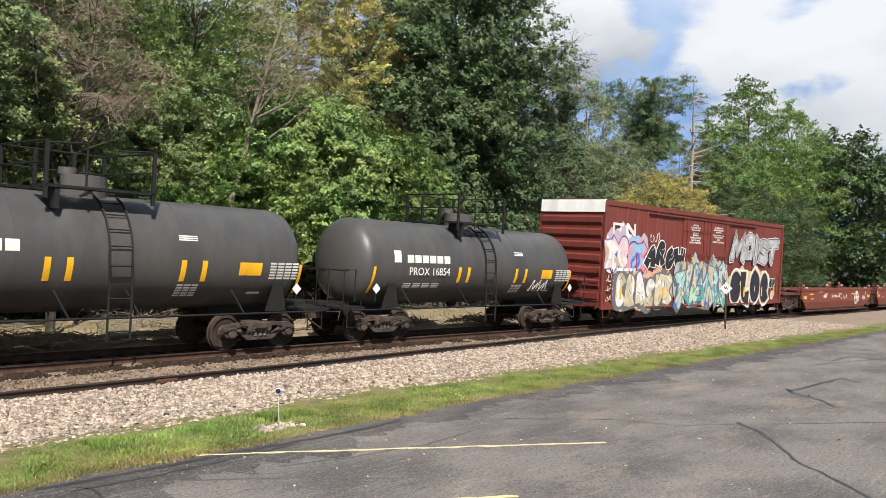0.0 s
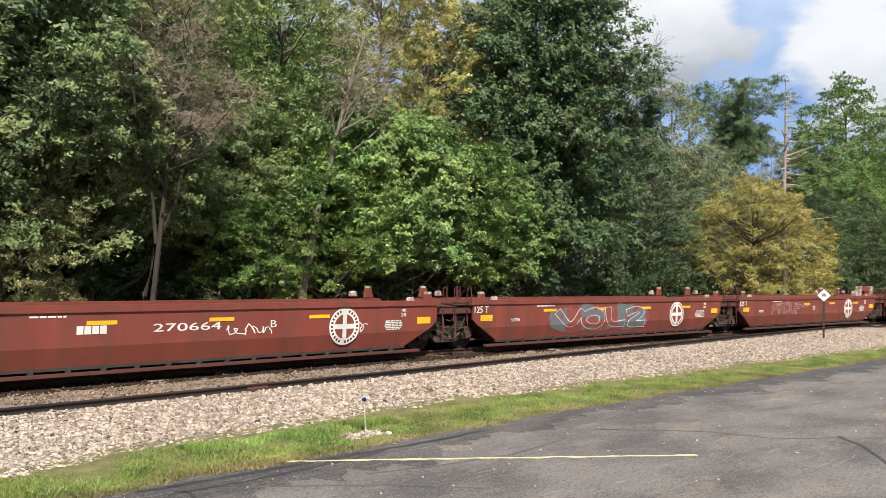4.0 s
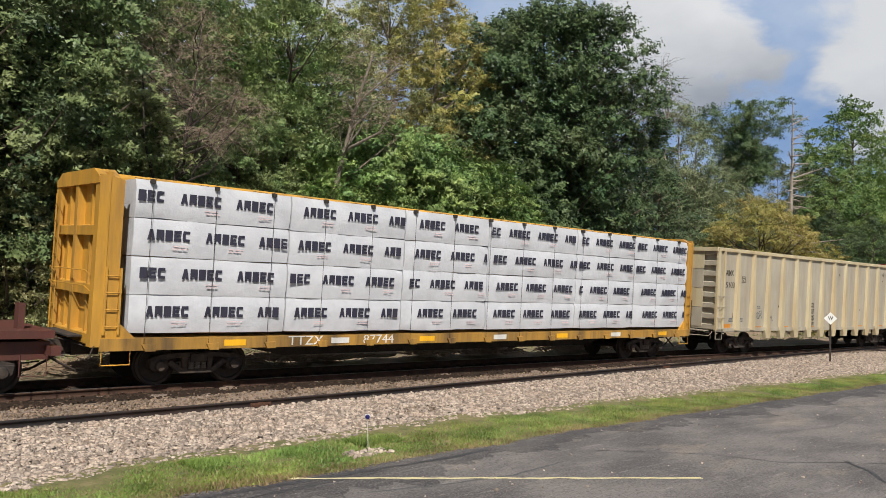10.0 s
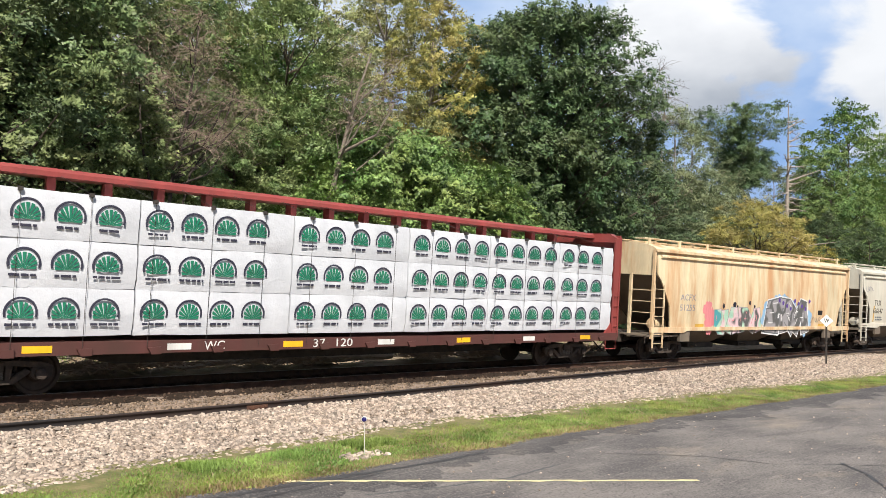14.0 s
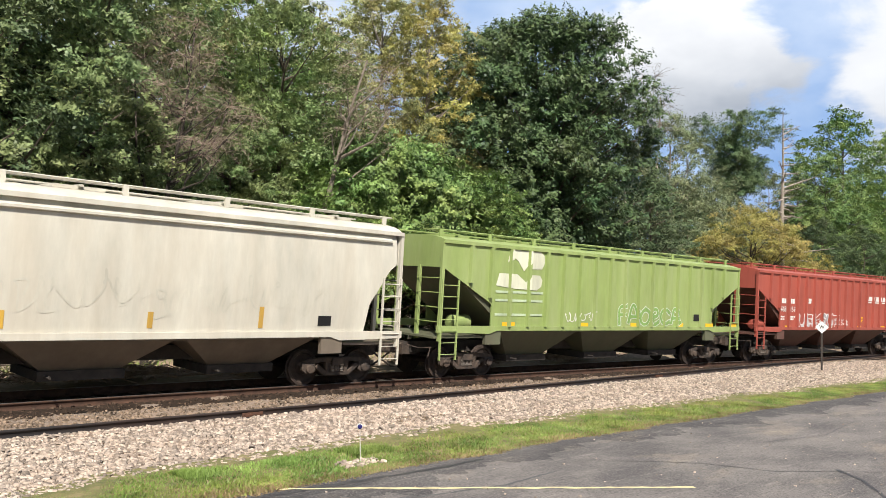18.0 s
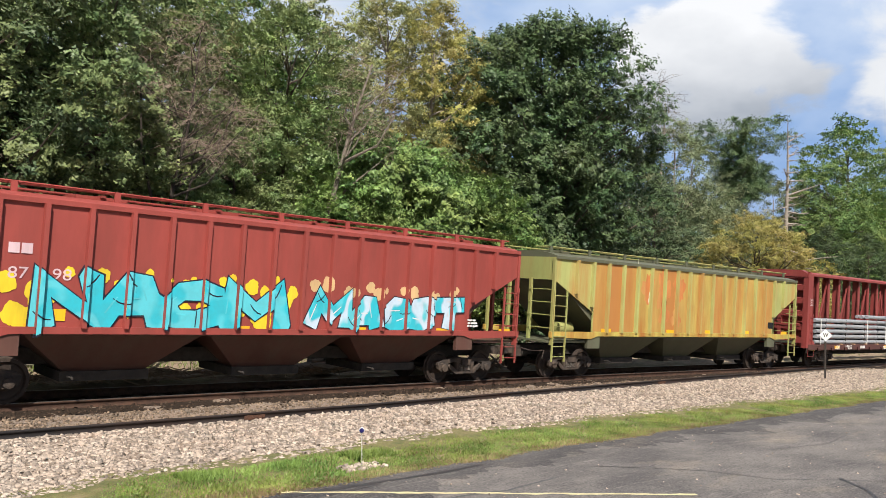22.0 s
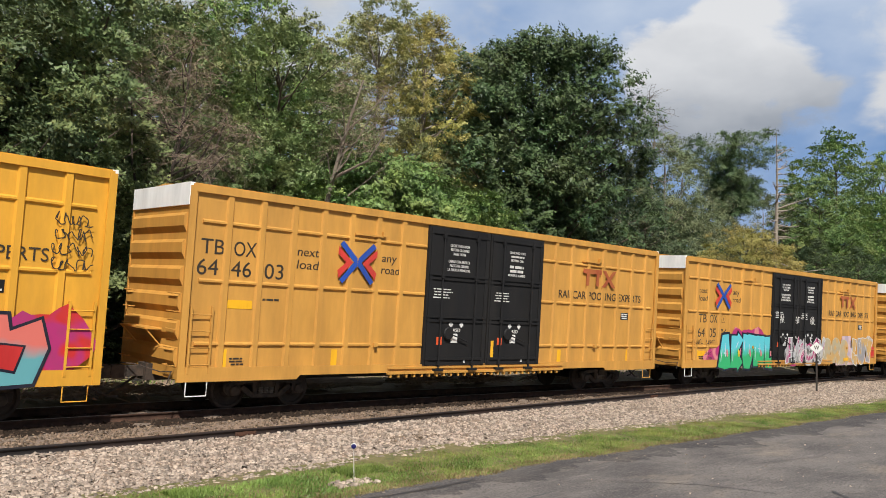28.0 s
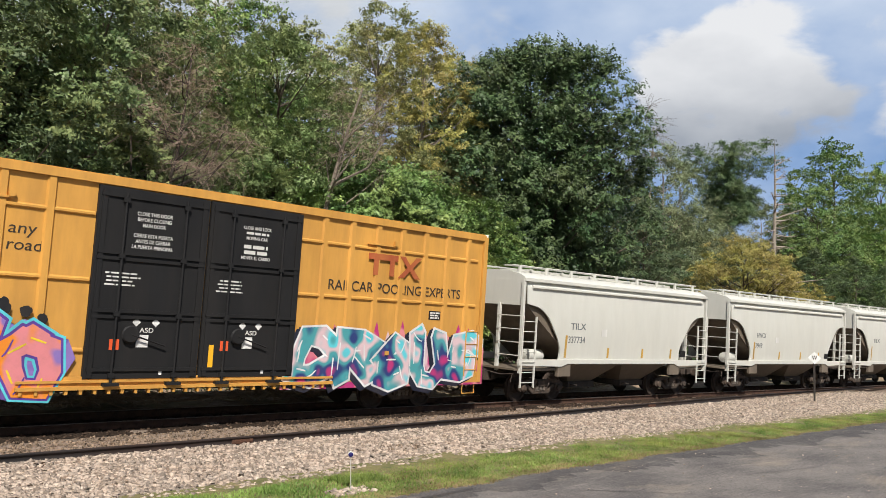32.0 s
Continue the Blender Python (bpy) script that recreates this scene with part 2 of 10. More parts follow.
def prism(bm, pts, axis, a, b):
    """A closed outline in two coordinates, drawn out along axis from a to b."""
    def at(p, d):
        return {"x": (d, p[0], p[1]), "y": (p[0], d, p[1]), "z": (p[0], p[1], d)}[axis]
    lo = [bm.verts.new(at(p, a)) for p in pts]
    hi = [bm.verts.new(at(p, b)) for p in pts]
    k = len(pts)
    fs = [bm.faces.new(lo), bm.faces.new(hi[::-1])]
    for i in range(k):
        fs.append(bm.faces.new((lo[i], hi[i], hi[(i + 1) % k], lo[(i + 1) % k])))
    bmesh.ops.recalc_face_normals(bm, faces=fs)
    return bm


def rod(bm, pts, r, n=6):
    """A round bar through the points."""
    pts = [Vector(p) for p in pts]
    rings = []
    for i, p in enumerate(pts):
        d = (pts[min(i + 1, len(pts) - 1)] - pts[max(i - 1, 0)]).normalized()
        side = d.cross(Vector((0, 0, 1)))
        if side.length < 0.05:
            side = d.cross(Vector((1, 0, 0)))
        side.normalize()
        up = side.cross(d)
        rr = r[i] if isinstance(r, (list, tuple)) else r
        rings.append([bm.verts.new(p + (side * math.cos(6.28319 * k / n) + up * math.sin(6.28319 * k / n)) * rr) for k in range(n)])
    for a, b in zip(rings, rings[1:]):
        for k in range(n):
            bm.faces.new((a[k], a[(k + 1) % n], b[(k + 1) % n], b[k]))
    bm.faces.new(rings[0][::-1])
    bm.faces.new(rings[-1])
    return bm


def lathe(bm, prof, axis="x", n=40, c=(0, 0, 0)):
    """Turns a profile of (along, radius) round an axis through c."""
    rings = []
    for a, r in prof:
        ring = []
        for k in range(n):
            u, w = r * math.cos(6.28319 * k / n), r * math.sin(6.28319 * k / n)
            p = {"x": (a, u, w), "y": (u, a, w), "z": (u, w, a)}[axis]
            ring.append(bm.verts.new((p[0] + c[0], p[1] + c[1], p[2] + c[2])))
        rings.append(ring)
    fs = []
    for a, b in zip(rings, rings[1:]):
        for k in range(n):
            fs.append(bm.faces.new((a[k], a[(k + 1) % n], b[(k + 1) % n], b[k])))
    fs.append(bm.faces.new(rings[0][::-1]))
    fs.append(bm.faces.new(rings[-1]))
    bmesh.ops.recalc_face_normals(bm, faces=fs)
    return bm


def mesh_of(name, bm, material, smooth=False, bevel=0.0):
    if bevel:
        sharp = [e for e in bm.edges if len(e.link_faces) == 2 and e.calc_face_angle(0) > 0.6]
        bmesh.ops.bevel(bm, geom=sharp, offset=bevel, segments=1, affect="EDGES", clamp_overlap=True)
    me = bpy.data.meshes.new(name)
    bm.to_mesh(me)
    bm.free()
    if smooth:
        me.polygons.foreach_set("use_smooth", [True] * len(me.polygons))
        me.set_sharp_from_angle(angle=radians(35))
    me.materials.append(material)
    return me


def part(name, bm, material, parent, label="", smooth=False, bevel=0.0, at=None):
    """One mesh object under a thing or under a part; bm may be a finished mesh too."""
    me = bm if isinstance(bm, bpy.types.Mesh) else mesh_of(name, bm, material, smooth, bevel)
    ob = new(name, me)
    ob.parent = parent
    if at is not None:
        ob.matrix_basis = at
    return tagged(ob, label) if label else ob


def top(name, bm, material, label, category, group="", kind="", smooth=False, bevel=0.0, at=None):
    ob = part(name, bm, material, None, "", smooth, bevel, at)
    return tagged(ob, label, category, group, kind)


def raw_mesh(name, verts, faces, material):
    """A mesh from numpy arrays; all faces have the same number of corners."""
    me = bpy.data.meshes.new(name)
    k = faces.shape[1]
    me.vertices.add(len(verts))
    me.vertices.foreach_set("co", np.asarray(verts, np.float32).ravel())
    me.loops.add(faces.size)
    me.loops.foreach_set("vertex_index", faces.astype(np.int32).ravel())
    me.polygons.add(len(faces))
    me.polygons.foreach_set("loop_start", np.arange(0, faces.size, k, dtype=np.int32))
    me.update(calc_edges=True)
    me.materials.append(material)
    return me


# the track: a gentle curve that leaves the view almost straight
def track_y(s):
    if s > 90:
        return track_y(90) - 0.0236 * (s - 90)
    if s < -14:
        return track_y(-14) + 0.0601 * (s + 14)
    return 18.17 - 0.0018753 * s * s + 0.000012922 * s ** 3


CANT = 2.06


def on_track(s):
    """The pose of a point of the track: x along it, z up, leaning with the curve."""
    d = (track_y(s + 0.5) - track_y(s - 0.5))
    return pose(s, track_y(s), 0, 0, 0, math.degrees(math.atan(d))) @ pose(0, 0, 0, CANT, 0, 0)
# ---- ground ----
rng = np.random.default_rng(7)


def strip(name, xs, near, far, zn, zf, material, label, rows=6, rough=0.0):
    """A band of ground between two lines y = near(x) and y = far(x)."""
    vs, fs = [], []
    for i, x in enumerate(xs):
        for j in range(rows + 1):
            f = j / rows
            vs.append((x, near(x) * (1 - f) + far(x) * f, zn * (1 - f) + zf * f + (rng.normal() * rough if 0 < j < rows else 0)))
    for i in range(len(xs) - 1):
        for j in range(rows):
            a = i * (rows + 1) + j
            fs.append((a, a + rows + 1, a + rows + 2, a + 1))
    me = raw_mesh(name, np.array(vs), np.array(fs), material)
    me.polygons.foreach_set("use_smooth", [True] * len(me.polygons))
    return tagged(new(name, me), label, "ground", kind="structure")


def lot_edge(x):
    return 8.78 - 0.044 * max(0, min(x, 60) - 12) + 0.05 * math.sin(x * 1.7) + 0.03 * math.sin(x * 4.1 + 1) + 0.015 * math.sin(x * 11)


def ballast_edge(x):
    return lot_edge(x) + 1.45 + 0.52 * min(1, max(0, (x - 3) / 6)) - 0.023 * max(0, min(x, 45) - 9) + 0.10 * math.sin(x * 1.1 + 2) + 0.06 * math.sin(x * 2.9) + 0.04 * math.sin(x * 7.3)


XS = [x for x in np.concatenate([np.arange(-420, -20, 20), np.arange(-20, 60, 0.5), np.arange(60, 560, 20)])]
g = bmesh.new()
for x0, x1 in ((-1500, 1500),):
    v = [g.verts.new(p) for p in ((x0, -1500, -0.5), (x1, -1500, -0.5), (x1, 1500, -0.5), (x0, 1500, -0.5))]
    g.faces.new(v)
top("ground", g, SOIL, "dark weedy earth under the woods, flat to the horizon", "ground", kind="structure")
strip("pavement", XS, lambda x: -60.0, lot_edge, -0.2, -0.2, ASPHALT, "cracked grey asphalt car park with pale worn patches", 2)
strip("grass_verge", XS, lambda x: lot_edge(x) - 0.35, lambda x: ballast_edge(x) + 0.3, -0.215, -0.17, TURF, "thin strip of turf between asphalt and ballast", 4, 0.012)
strip("ballast_bed", XS, ballast_edge, lambda x: track_y(x) + 2.4, -0.2, -0.19, BALLAST, "pale crushed limestone ballast beside and under the track", 24, 0.012)
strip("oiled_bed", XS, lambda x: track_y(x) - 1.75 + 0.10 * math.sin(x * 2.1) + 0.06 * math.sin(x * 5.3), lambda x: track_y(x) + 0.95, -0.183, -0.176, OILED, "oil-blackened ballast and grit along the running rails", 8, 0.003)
strip("dirt_bank", XS, lambda x: track_y(x) + 2.3, lambda x: track_y(x) + 9, -0.19, 0.15, DIRT, "brown bare earth and litter beyond the track", 10, 0.05)


# ---- ground: small ----
def scatter_stones(name, count, x0, x1, near, far, z, size, seed, label, dense=0.0, material=None):
    """Crushed stones: dented blocks of all sizes, thicker on the ground near the viewer."""
    r = np.random.default_rng(seed)
    x = x0 + (x1 - x0) * r.random(count) ** (1.0 + dense)
    f = r.random(count)
    n, m = np.array([near(v) for v in x]), np.array([far(v) for v in x])
    c = np.stack([x, n + (m - n) * f, np.full(count, z) + r.normal(size=count) * 0.008], 1)
    cube = np.array([(a, b, d) for a in (-1, 1) for b in (-1, 1) for d in (-1, 1)], float)
    s = size * (0.45 + 0.9 * r.random(count) ** 1.6)
    v = cube[None] * (0.55 + 0.45 * r.random((count, 8, 3))) * s[:, None, None] * (np.array([1, 0.85, 0.65]) * (0.7 + 0.6 * r.random((count, 1, 3))))
    ang = r.random(count) * 6.283
    tilt = r.normal(size=count) * 0.8
    ca, sa, ct, st = np.cos(ang), np.sin(ang), np.cos(tilt), np.sin(tilt)
    y1 = v[..., 1] * ct[:, None] - v[..., 2] * st[:, None]
    z1 = v[..., 1] * st[:, None] + v[..., 2] * ct[:, None]
    x2 = v[..., 0] * ca[:, None] - y1 * sa[:, None]
    y2 = v[..., 0] * sa[:, None] + y1 * ca[:, None]
    v = np.stack([x2, y2, z1], -1) + c[:, None]
    q = np.array([(0, 1, 3, 2), (4, 6, 7, 5), (0, 4, 5, 1), (2, 3, 7, 6), (1, 5, 7, 3)])
    fs = (np.arange(count)[:, None, None] * 8 + q[None]).reshape(-1, 4)
    return tagged(new(name, raw_mesh(name, v.reshape(-1, 3), fs, material or STONE)), label, "gravel", kind="stuff")


scatter_stones("ballast_stones", 47000, 2.5, 46, lambda x: ballast_edge(x) - 0.05, lambda x: 14.25, -0.190, 0.032, 3, "pale grey and buff crushed ballast stones", 0.75)
scatter_stones("ballast_stones", 7000, 2.5, 46, lambda x: 14.4, lambda x: track_y(x) - 1.75, -0.182, 0.029, 4, "buff crushed ballast stones beside the rail", 0.7, TRACK_STONE)
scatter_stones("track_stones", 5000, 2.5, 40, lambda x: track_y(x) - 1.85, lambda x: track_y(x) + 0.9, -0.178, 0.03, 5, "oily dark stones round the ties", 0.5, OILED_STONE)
scatter_stones("track_stones", 2500, 2.5, 40, lambda x: track_y(x) + 0.9, lambda x: track_y(x) + 2.2, -0.18, 0.036, 15, "dusty crushed stones beyond the rail", 0.5, TRACK_STONE)
scatter_stones("stray_stones", 420, 3, 34, lambda x: 1.5, lambda x: lot_edge(x) - 0.1, -0.196, 0.014, 6, "small pale chips strewn on the asphalt", 0.3)
scatter_stones("stray_stones", 70, 5, 34, lambda x: 2.5, lambda x: lot_edge(x) - 0.1, -0.197, 0.02, 16, "pale leaf scraps and stones on the asphalt", 0.2)
scatter_stones("stake_rubble", 120, 7.45, 8.2, lambda x: 9.15, lambda x: 9.5, -0.175, 0.038, 8, "little heap of white rubble round the stake")
scatter_stones("dark_spot", 90, 11.0, 12.1, lambda x: 11.75, lambda x: 12.35, -0.175, 0.026, 9, "patch of rusty dark stones in the ballast", 0.0, TRACK_STONE)


def grass_blades(name, count, x0, x1, near, far, z, tall, seed, material, label):
    r = np.random.default_rng(seed)
    x = x0 + (x1 - x0) * r.random(count) ** 1.7
    n, m = np.array([near(v) for v in x]), np.array([far(v) for v in x])
    f = r.random(count)
    y = n + (m - n) * f
    keep = (0.5 + 0.5 * np.sin(x * 3.1 + 2 * np.sin(y * 2.3)) + r.random(count)) > 0.62
    x, y, f = x[keep], y[keep], f[keep]
    k = len(x)
    hgt = tall * (0.35 + 0.9 * r.random(k)) * (0.35 + 0.65 * np.sin(np.pi * np.clip(f * 0.9 + 0.08, 0, 1))) * (0.75 + 0.5 * np.sin(x * 1.3 + 1) ** 2)
    ang = r.random(k) * 6.283
    wd = 0.008 + 0.010 * r.random(k)
    b = np.stack([x, y, np.full(k, z)], 1)
    d = np.stack([np.cos(ang), np.sin(ang), np.zeros(k)], 1)
    tip = b + np.stack([r.normal(size=k) * hgt * 0.4, r.normal(size=k) * hgt * 0.4, hgt], 1)
    v = np.stack([b - d * wd[:, None], b + d * wd[:, None], tip], 1).reshape(-1, 3)
    return tagged(new(name, raw_mesh(name, v, np.arange(k * 3).reshape(-1, 3), material)), label, "grass", kind="stuff")


STRAW = foliage("straw", (0.20, 0.15, 0.07), (0.38, 0.30, 0.15), 0.3, 0.02)
grass_blades("grass", 150000, 2.0, 45, lambda x: lot_edge(x) - 0.02, lambda x: ballast_edge(x) + 0.12, -0.20, 0.048, 21, BLADE, "short green grass on the verge")
grass_blades("dry_verge", 34000, 2.0, 45, lambda x: lot_edge(x) + 0.05, lambda x: ballast_edge(x) + 0.15, -0.2, 0.045, 29, STRAW, "dry blades among the green")
grass_blades("dry_grass", 30000, 2.0, 45, lambda x: lot_edge(x) - 0.12, lambda x: lot_edge(x) + 0.35, -0.205, 0.05, 22, STRAW, "dry straw-coloured grass along the asphalt")
grass_blades("weed_tuft", 3500, 8.1, 9.0, lambda x: 9.75, lambda x: 10.3, -0.2, 0.12, 23, BLADE, "taller weed tuft beside the stake")
grass_blades("weed_tuft", 5000, 5.3, 7.2, lambda x: 9.75, lambda x: 10.35, -0.2, 0.09, 24, BLADE, "rank green tuft at the edge of the ballast")
grass_blades("weeds", 7000, 4, 60, lambda x: track_y(x) + 3.6, lambda x: track_y(x) + 8.5, 0.0, 0.22, 25, BLADE, "weeds on the bank beyond the track")


def seam(name, pts, wide, material, label, seed, z=-0.196):
    """A crooked narrow band on the asphalt."""
    r = random.Random(seed)
    fine = []
    for (ax, ay), (bx, by) in zip(pts, pts[1:]):
        n = max(2, int(math.hypot(bx - ax, by - ay) / 0.12))
        fine += [(ax + (bx - ax) * i / n + r.uniform(-0.02, 0.02), ay + (by - ay) * i / n + r.uniform(-0.02, 0.02)) for i in range(n)]
    fine.append(pts[-1])
    vs = []
    for i, (px, py) in enumerate(fine):
        qx, qy = fine[min(i + 1, len(fine) - 1)]
        ox, oy = fine[max(i - 1, 0)]
        d = Vector((qx - ox, qy - oy, 0)).normalized()
        k = wide * r.uniform(0.6, 1.3) / 2
        vs += [(px - d.y * k, py + d.x * k, z), (px + d.y * k, py - d.x * k, z)]
    fs = [(2 * i, 2 * i + 1, 2 * i + 3, 2 * i + 2) for i in range(len(fine) - 1)]
    return tagged(new(name, raw_mesh(name, np.array(vs), np.array(fs), material)), label, "crack", kind="structure")


rim_x = np.concatenate([np.arange(-6, 20, 0.1), np.arange(20, 46, 0.4)])
sealed = [(x, lot_edge(x) - 0.02) for x in rim_x]
inner = [(x, lot_edge(x) - (0.55 + 0.75 * max(0, 1 - abs(x - 4.5) / 7) + 0.45 * max(0, 1 - abs(x - 22) / 12)) * (1 + 0.22 * math.sin(x * 1.9) + 0.15 * math.sin(x * 4.3 + 1) + 0.12 * math.sin(x * 9.7) + 0.09 * math.sin(x * 21 + 2))) for x in rim_x]
sv = np.array([(a, b, -0.1985) for a, b in sealed] + [(a, b, -0.1985) for a, b in inner])
k = len(sealed)
tagged(new("sealed_patch", raw_mesh("sealed_patch", sv, np.array([(i + k, i + k + 1, i + 1, i) for i in range(k - 1)]), SEALED)), "darker sealed asphalt along the grass edge", "asphalt", kind="structure")
TAR = surface("tar", [(0.3, (0.022, 0.021, 0.022)), (0.7, (0.055, 0.051, 0.050))], rough=0.55, scale=12, bump=0.4)
for i, (pts, wd) in enumerate((
        (((13.6, 4.5), (13.46, 4.41), (13.08, 3.98), (12.06, 3.35), (11.37, 2.98), (11.03, 2.61), (10.73, 2.35), (10.2, 1.93), (9.2, 1.2)), 0.055),
        (((11.0, 7.4), (11.55, 6.86), (12.28, 6.1), (12.61, 5.05), (13.5, 4.45)), 0.02), (((14.87, 6.41), (17.2, 5.9), (19.6, 6.2)), 0.02),
        (((13.5, 4.42), (14.3, 3.7), (15.3, 2.9), (16.5, 2.0)), 0.025),
        (((18.5, 5.1), (17.97, 4.84), (17.62, 4.47), (17.38, 4.14), (16.7, 3.73)), 0.08), (((18.1, 4.9), (19.91, 4.75), (21.48, 4.62), (20.9, 4.1)), 0.10),
        (((25.46, 5.78), (27.93, 5.69), (26.96, 4.6), (28.5, 3.9)), 0.09), (((24.0, 5.9), (26.5, 5.2), (29.0, 4.4)), 0.06),
        (((4.0, 8.62), (5.2, 8.55), (6.8, 8.5), (8.6, 8.42), (9.6, 8.5)), 0.10), (((4.2, 8.3), (5.6, 8.25), (7.4, 8.38)), 0.05), (((4.34, 8.43), (4.38, 8.2), (4.3, 7.87), (4.6, 7.3)), 0.04))):
    seam("asphalt_crack", pts, wd, TAR, "dark crooked crack in the asphalt", i)
PALE_SCUFF = surface("scuff", [(0.35, (0.055, 0.055, 0.056)), (0.6, (0.11, 0.108, 0.104)), (0.8, (0.20, 0.195, 0.19))], rough=0.9, scale=26, bump=0.3)
for i, pts in enumerate((((6.4, 7.6), (7.4, 7.3), (8.6, 7.1), (9.8, 7.2)), ((5.2, 7.9), (6.3, 7.0), (7.0, 6.2)))):
    seam("scuff_mark", pts, 0.05, PALE_SCUFF, "pale scuff on the asphalt", 30 + i, -0.197)
for i, (a, b) in enumerate((((5.98, 8.80), (10.56, 5.37)), ((4.6, 6.95), (7.38, 4.78)))):
    seam("parking_line", (a, b), 0.085, LINE, "worn pale yellow parking line", 50 + i, -0.195)

# survey stake and whistle post
CHALK_POST = paint("stake_paint", (0.55, 0.53, 0.48), amount=0.4)
stake = tagged(new("survey_stake"), "thin white survey stake with a dark blue round head", "stake")
stake.matrix_basis = pose(7.86, 9.36, -0.2, 2, -3, -40)
part("rod", rod(bmesh.new(), [(0, 0, -0.1), (0, 0, 0.56)], 0.007, 6), CHALK_POST, stake)
part("disc", lathe(bmesh.new(), [(-0.012, 0.036), (0.0, 0.043), (0.012, 0.040)], "y", 20, (0, -0.012, 0.56)), WHITE, stake, "white reflector rim", at=pose(0, 0, 0))
part("reflector", lathe(bmesh.new(), [(-0.034, 0.02), (-0.026, 0.034), (-0.01, 0.036)], "y", 20, (0, -0.014, 0.56)), paint("stake_blue", (0.012, 0.01, 0.10), amount=0.05), stake, "dark blue round reflector")
post = tagged(new("whistle_post"), "brown steel post with a white diamond whistle sign", "sign")
post.matrix_basis = pose(35.64, 12.43, -0.2, 0, 0, -62)
part("pole", prism(bmesh.new(), [(-0.035, -0.03), (0.035, -0.03), (0.035, 0.03), (0.02, 0.03), (0.02, -0.015), (-0.02, -0.015), (-0.02, 0.03), (-0.035, 0.03)], "z", -0.2, 1.95), DARK, post)
sg = part("sign", prism(bmesh.new(), [(-0.26, 1.83), (0, 1.57), (0.26, 1.83), (0, 2.09)], "y", -0.045, -0.033), WHITE, post, "white diamond plate")


# ---- slash and logs beyond the track ----
LOG = surface("old_log", [(0.3, (0.16, 0.12, 0.085)), (0.7, (0.36, 0.29, 0.22))], rough=0.95, scale=4, stretch=(0.4, 4, 4), bump=0.8)
SLASH = surface("dry_slash", [(0.3, (0.15, 0.10, 0.065)), (0.7, (0.32, 0.23, 0.15))], rough=0.95, scale=5, bump=0.3)


def log(x, y, length, r, turn, z=0.05, tilt=0.0):
    bm = rod(bmesh.new(), [(-length / 2, 0, 0), (-length / 5, 0.03, 0.02), (length / 4, -0.04, 0), (length / 2, 0.02, 0.01)], [r * 0.9, r, r * 0.95, r * 0.75], 9)
    return top("log", bm, LOG, "weathered grey-brown log beside the track", "log", "logs beyond the track", smooth=True, at=pose(x, y, z + r * 0.7, 0, tilt, turn))


for i, (lx, ly, ln, rr_, tn) in enumerate(((15.6, 20.6, 2.6, 0.19, 4), (16.4, 20.9, 2.2, 0.16, -8), (15.9, 20.75, 1.9, 0.14, 10), (17.6, 20.7, 1.4, 0.12, -15), (13.0, 21.2, 3.2, 0.10, 12), (8.0, 21.0, 2.8, 0.08, -10), (22.4, 20.3, 2.0, 0.13, 6), (23.4, 20.6, 1.7, 0.11, -12), (28.5, 20.0, 2.6, 0.10, 5), (10.4, 20.3, 2.0, 0.06, 20))):
    log(lx, ly, ln, rr_, tn, 0.0 if i != 2 else 0.26)


def slash_heap(x, y, wide, count, seed, tall):
    r = random.Random(seed)
    bm = bmesh.new()
    for k in range(count):
        cx, cy = x + r.gauss(0, wide / 3), y + r.gauss(0, 0.45)
        t = r.uniform(0, 3.1416)
        ln = r.uniform(0.25, 0.9)
        z = 0.0 + abs(r.gauss(0, tall)) * max(0.1, 1 - abs(cx - x) / wide)
        d = Vector((math.cos(t) * ln / 2, math.sin(t) * ln / 2 * 0.6, r.uniform(-0.12, 0.12)))
        c = Vector((cx, cy, z + 0.05))
        rod(bm, [c - d, c + Vector((0, 0, r.uniform(-0.03, 0.05))), c + d], [0.014, 0.018, 0.007], 3)
    return top("slash_heap", bm, SLASH, "heap of dry brown twigs and slash", "brushwood", "slash beyond the track", "stuff")


for i, (sx, sw, n, tl) in enumerate(((4.5, 3.0, 500, 0.12), (9.0, 3.5, 600, 0.12), (14.0, 3.0, 420, 0.10), (19.8, 1.6, 420, 0.26), (22.5, 2.0, 380, 0.16), (28.0, 4.0, 420, 0.12))):
    slash_heap(sx, track_y(sx) + 2.9, sw, n, i, tl)
# ---- track ----
def rail_profile():
    return [(-0.07, -0.17), (0.07, -0.17), (0.07, -0.158), (0.012, -0.14), (0.012, -0.045), (0.036, -0.035), (0.036, -0.004), (0.03, 0), (-0.03, 0), (-0.036, -0.004), (-0.036, -0.035),
            (-0.012, -0.045), (-0.012, -0.14), (-0.07, -0.158)]


def sweep(prof, poses):
    vs, fs = [], []
    k = len(prof)
    for m in poses:
        vs += [tuple(m @ Vector((0, a, b))) for a, b in prof]
    for i in range(len(poses) - 1):
        for j in range(k):
            a, b = i * k + j, i * k + (j + 1) % k
            fs.append((a, b, b + k, a + k))
    return np.array(vs), np.array(fs)


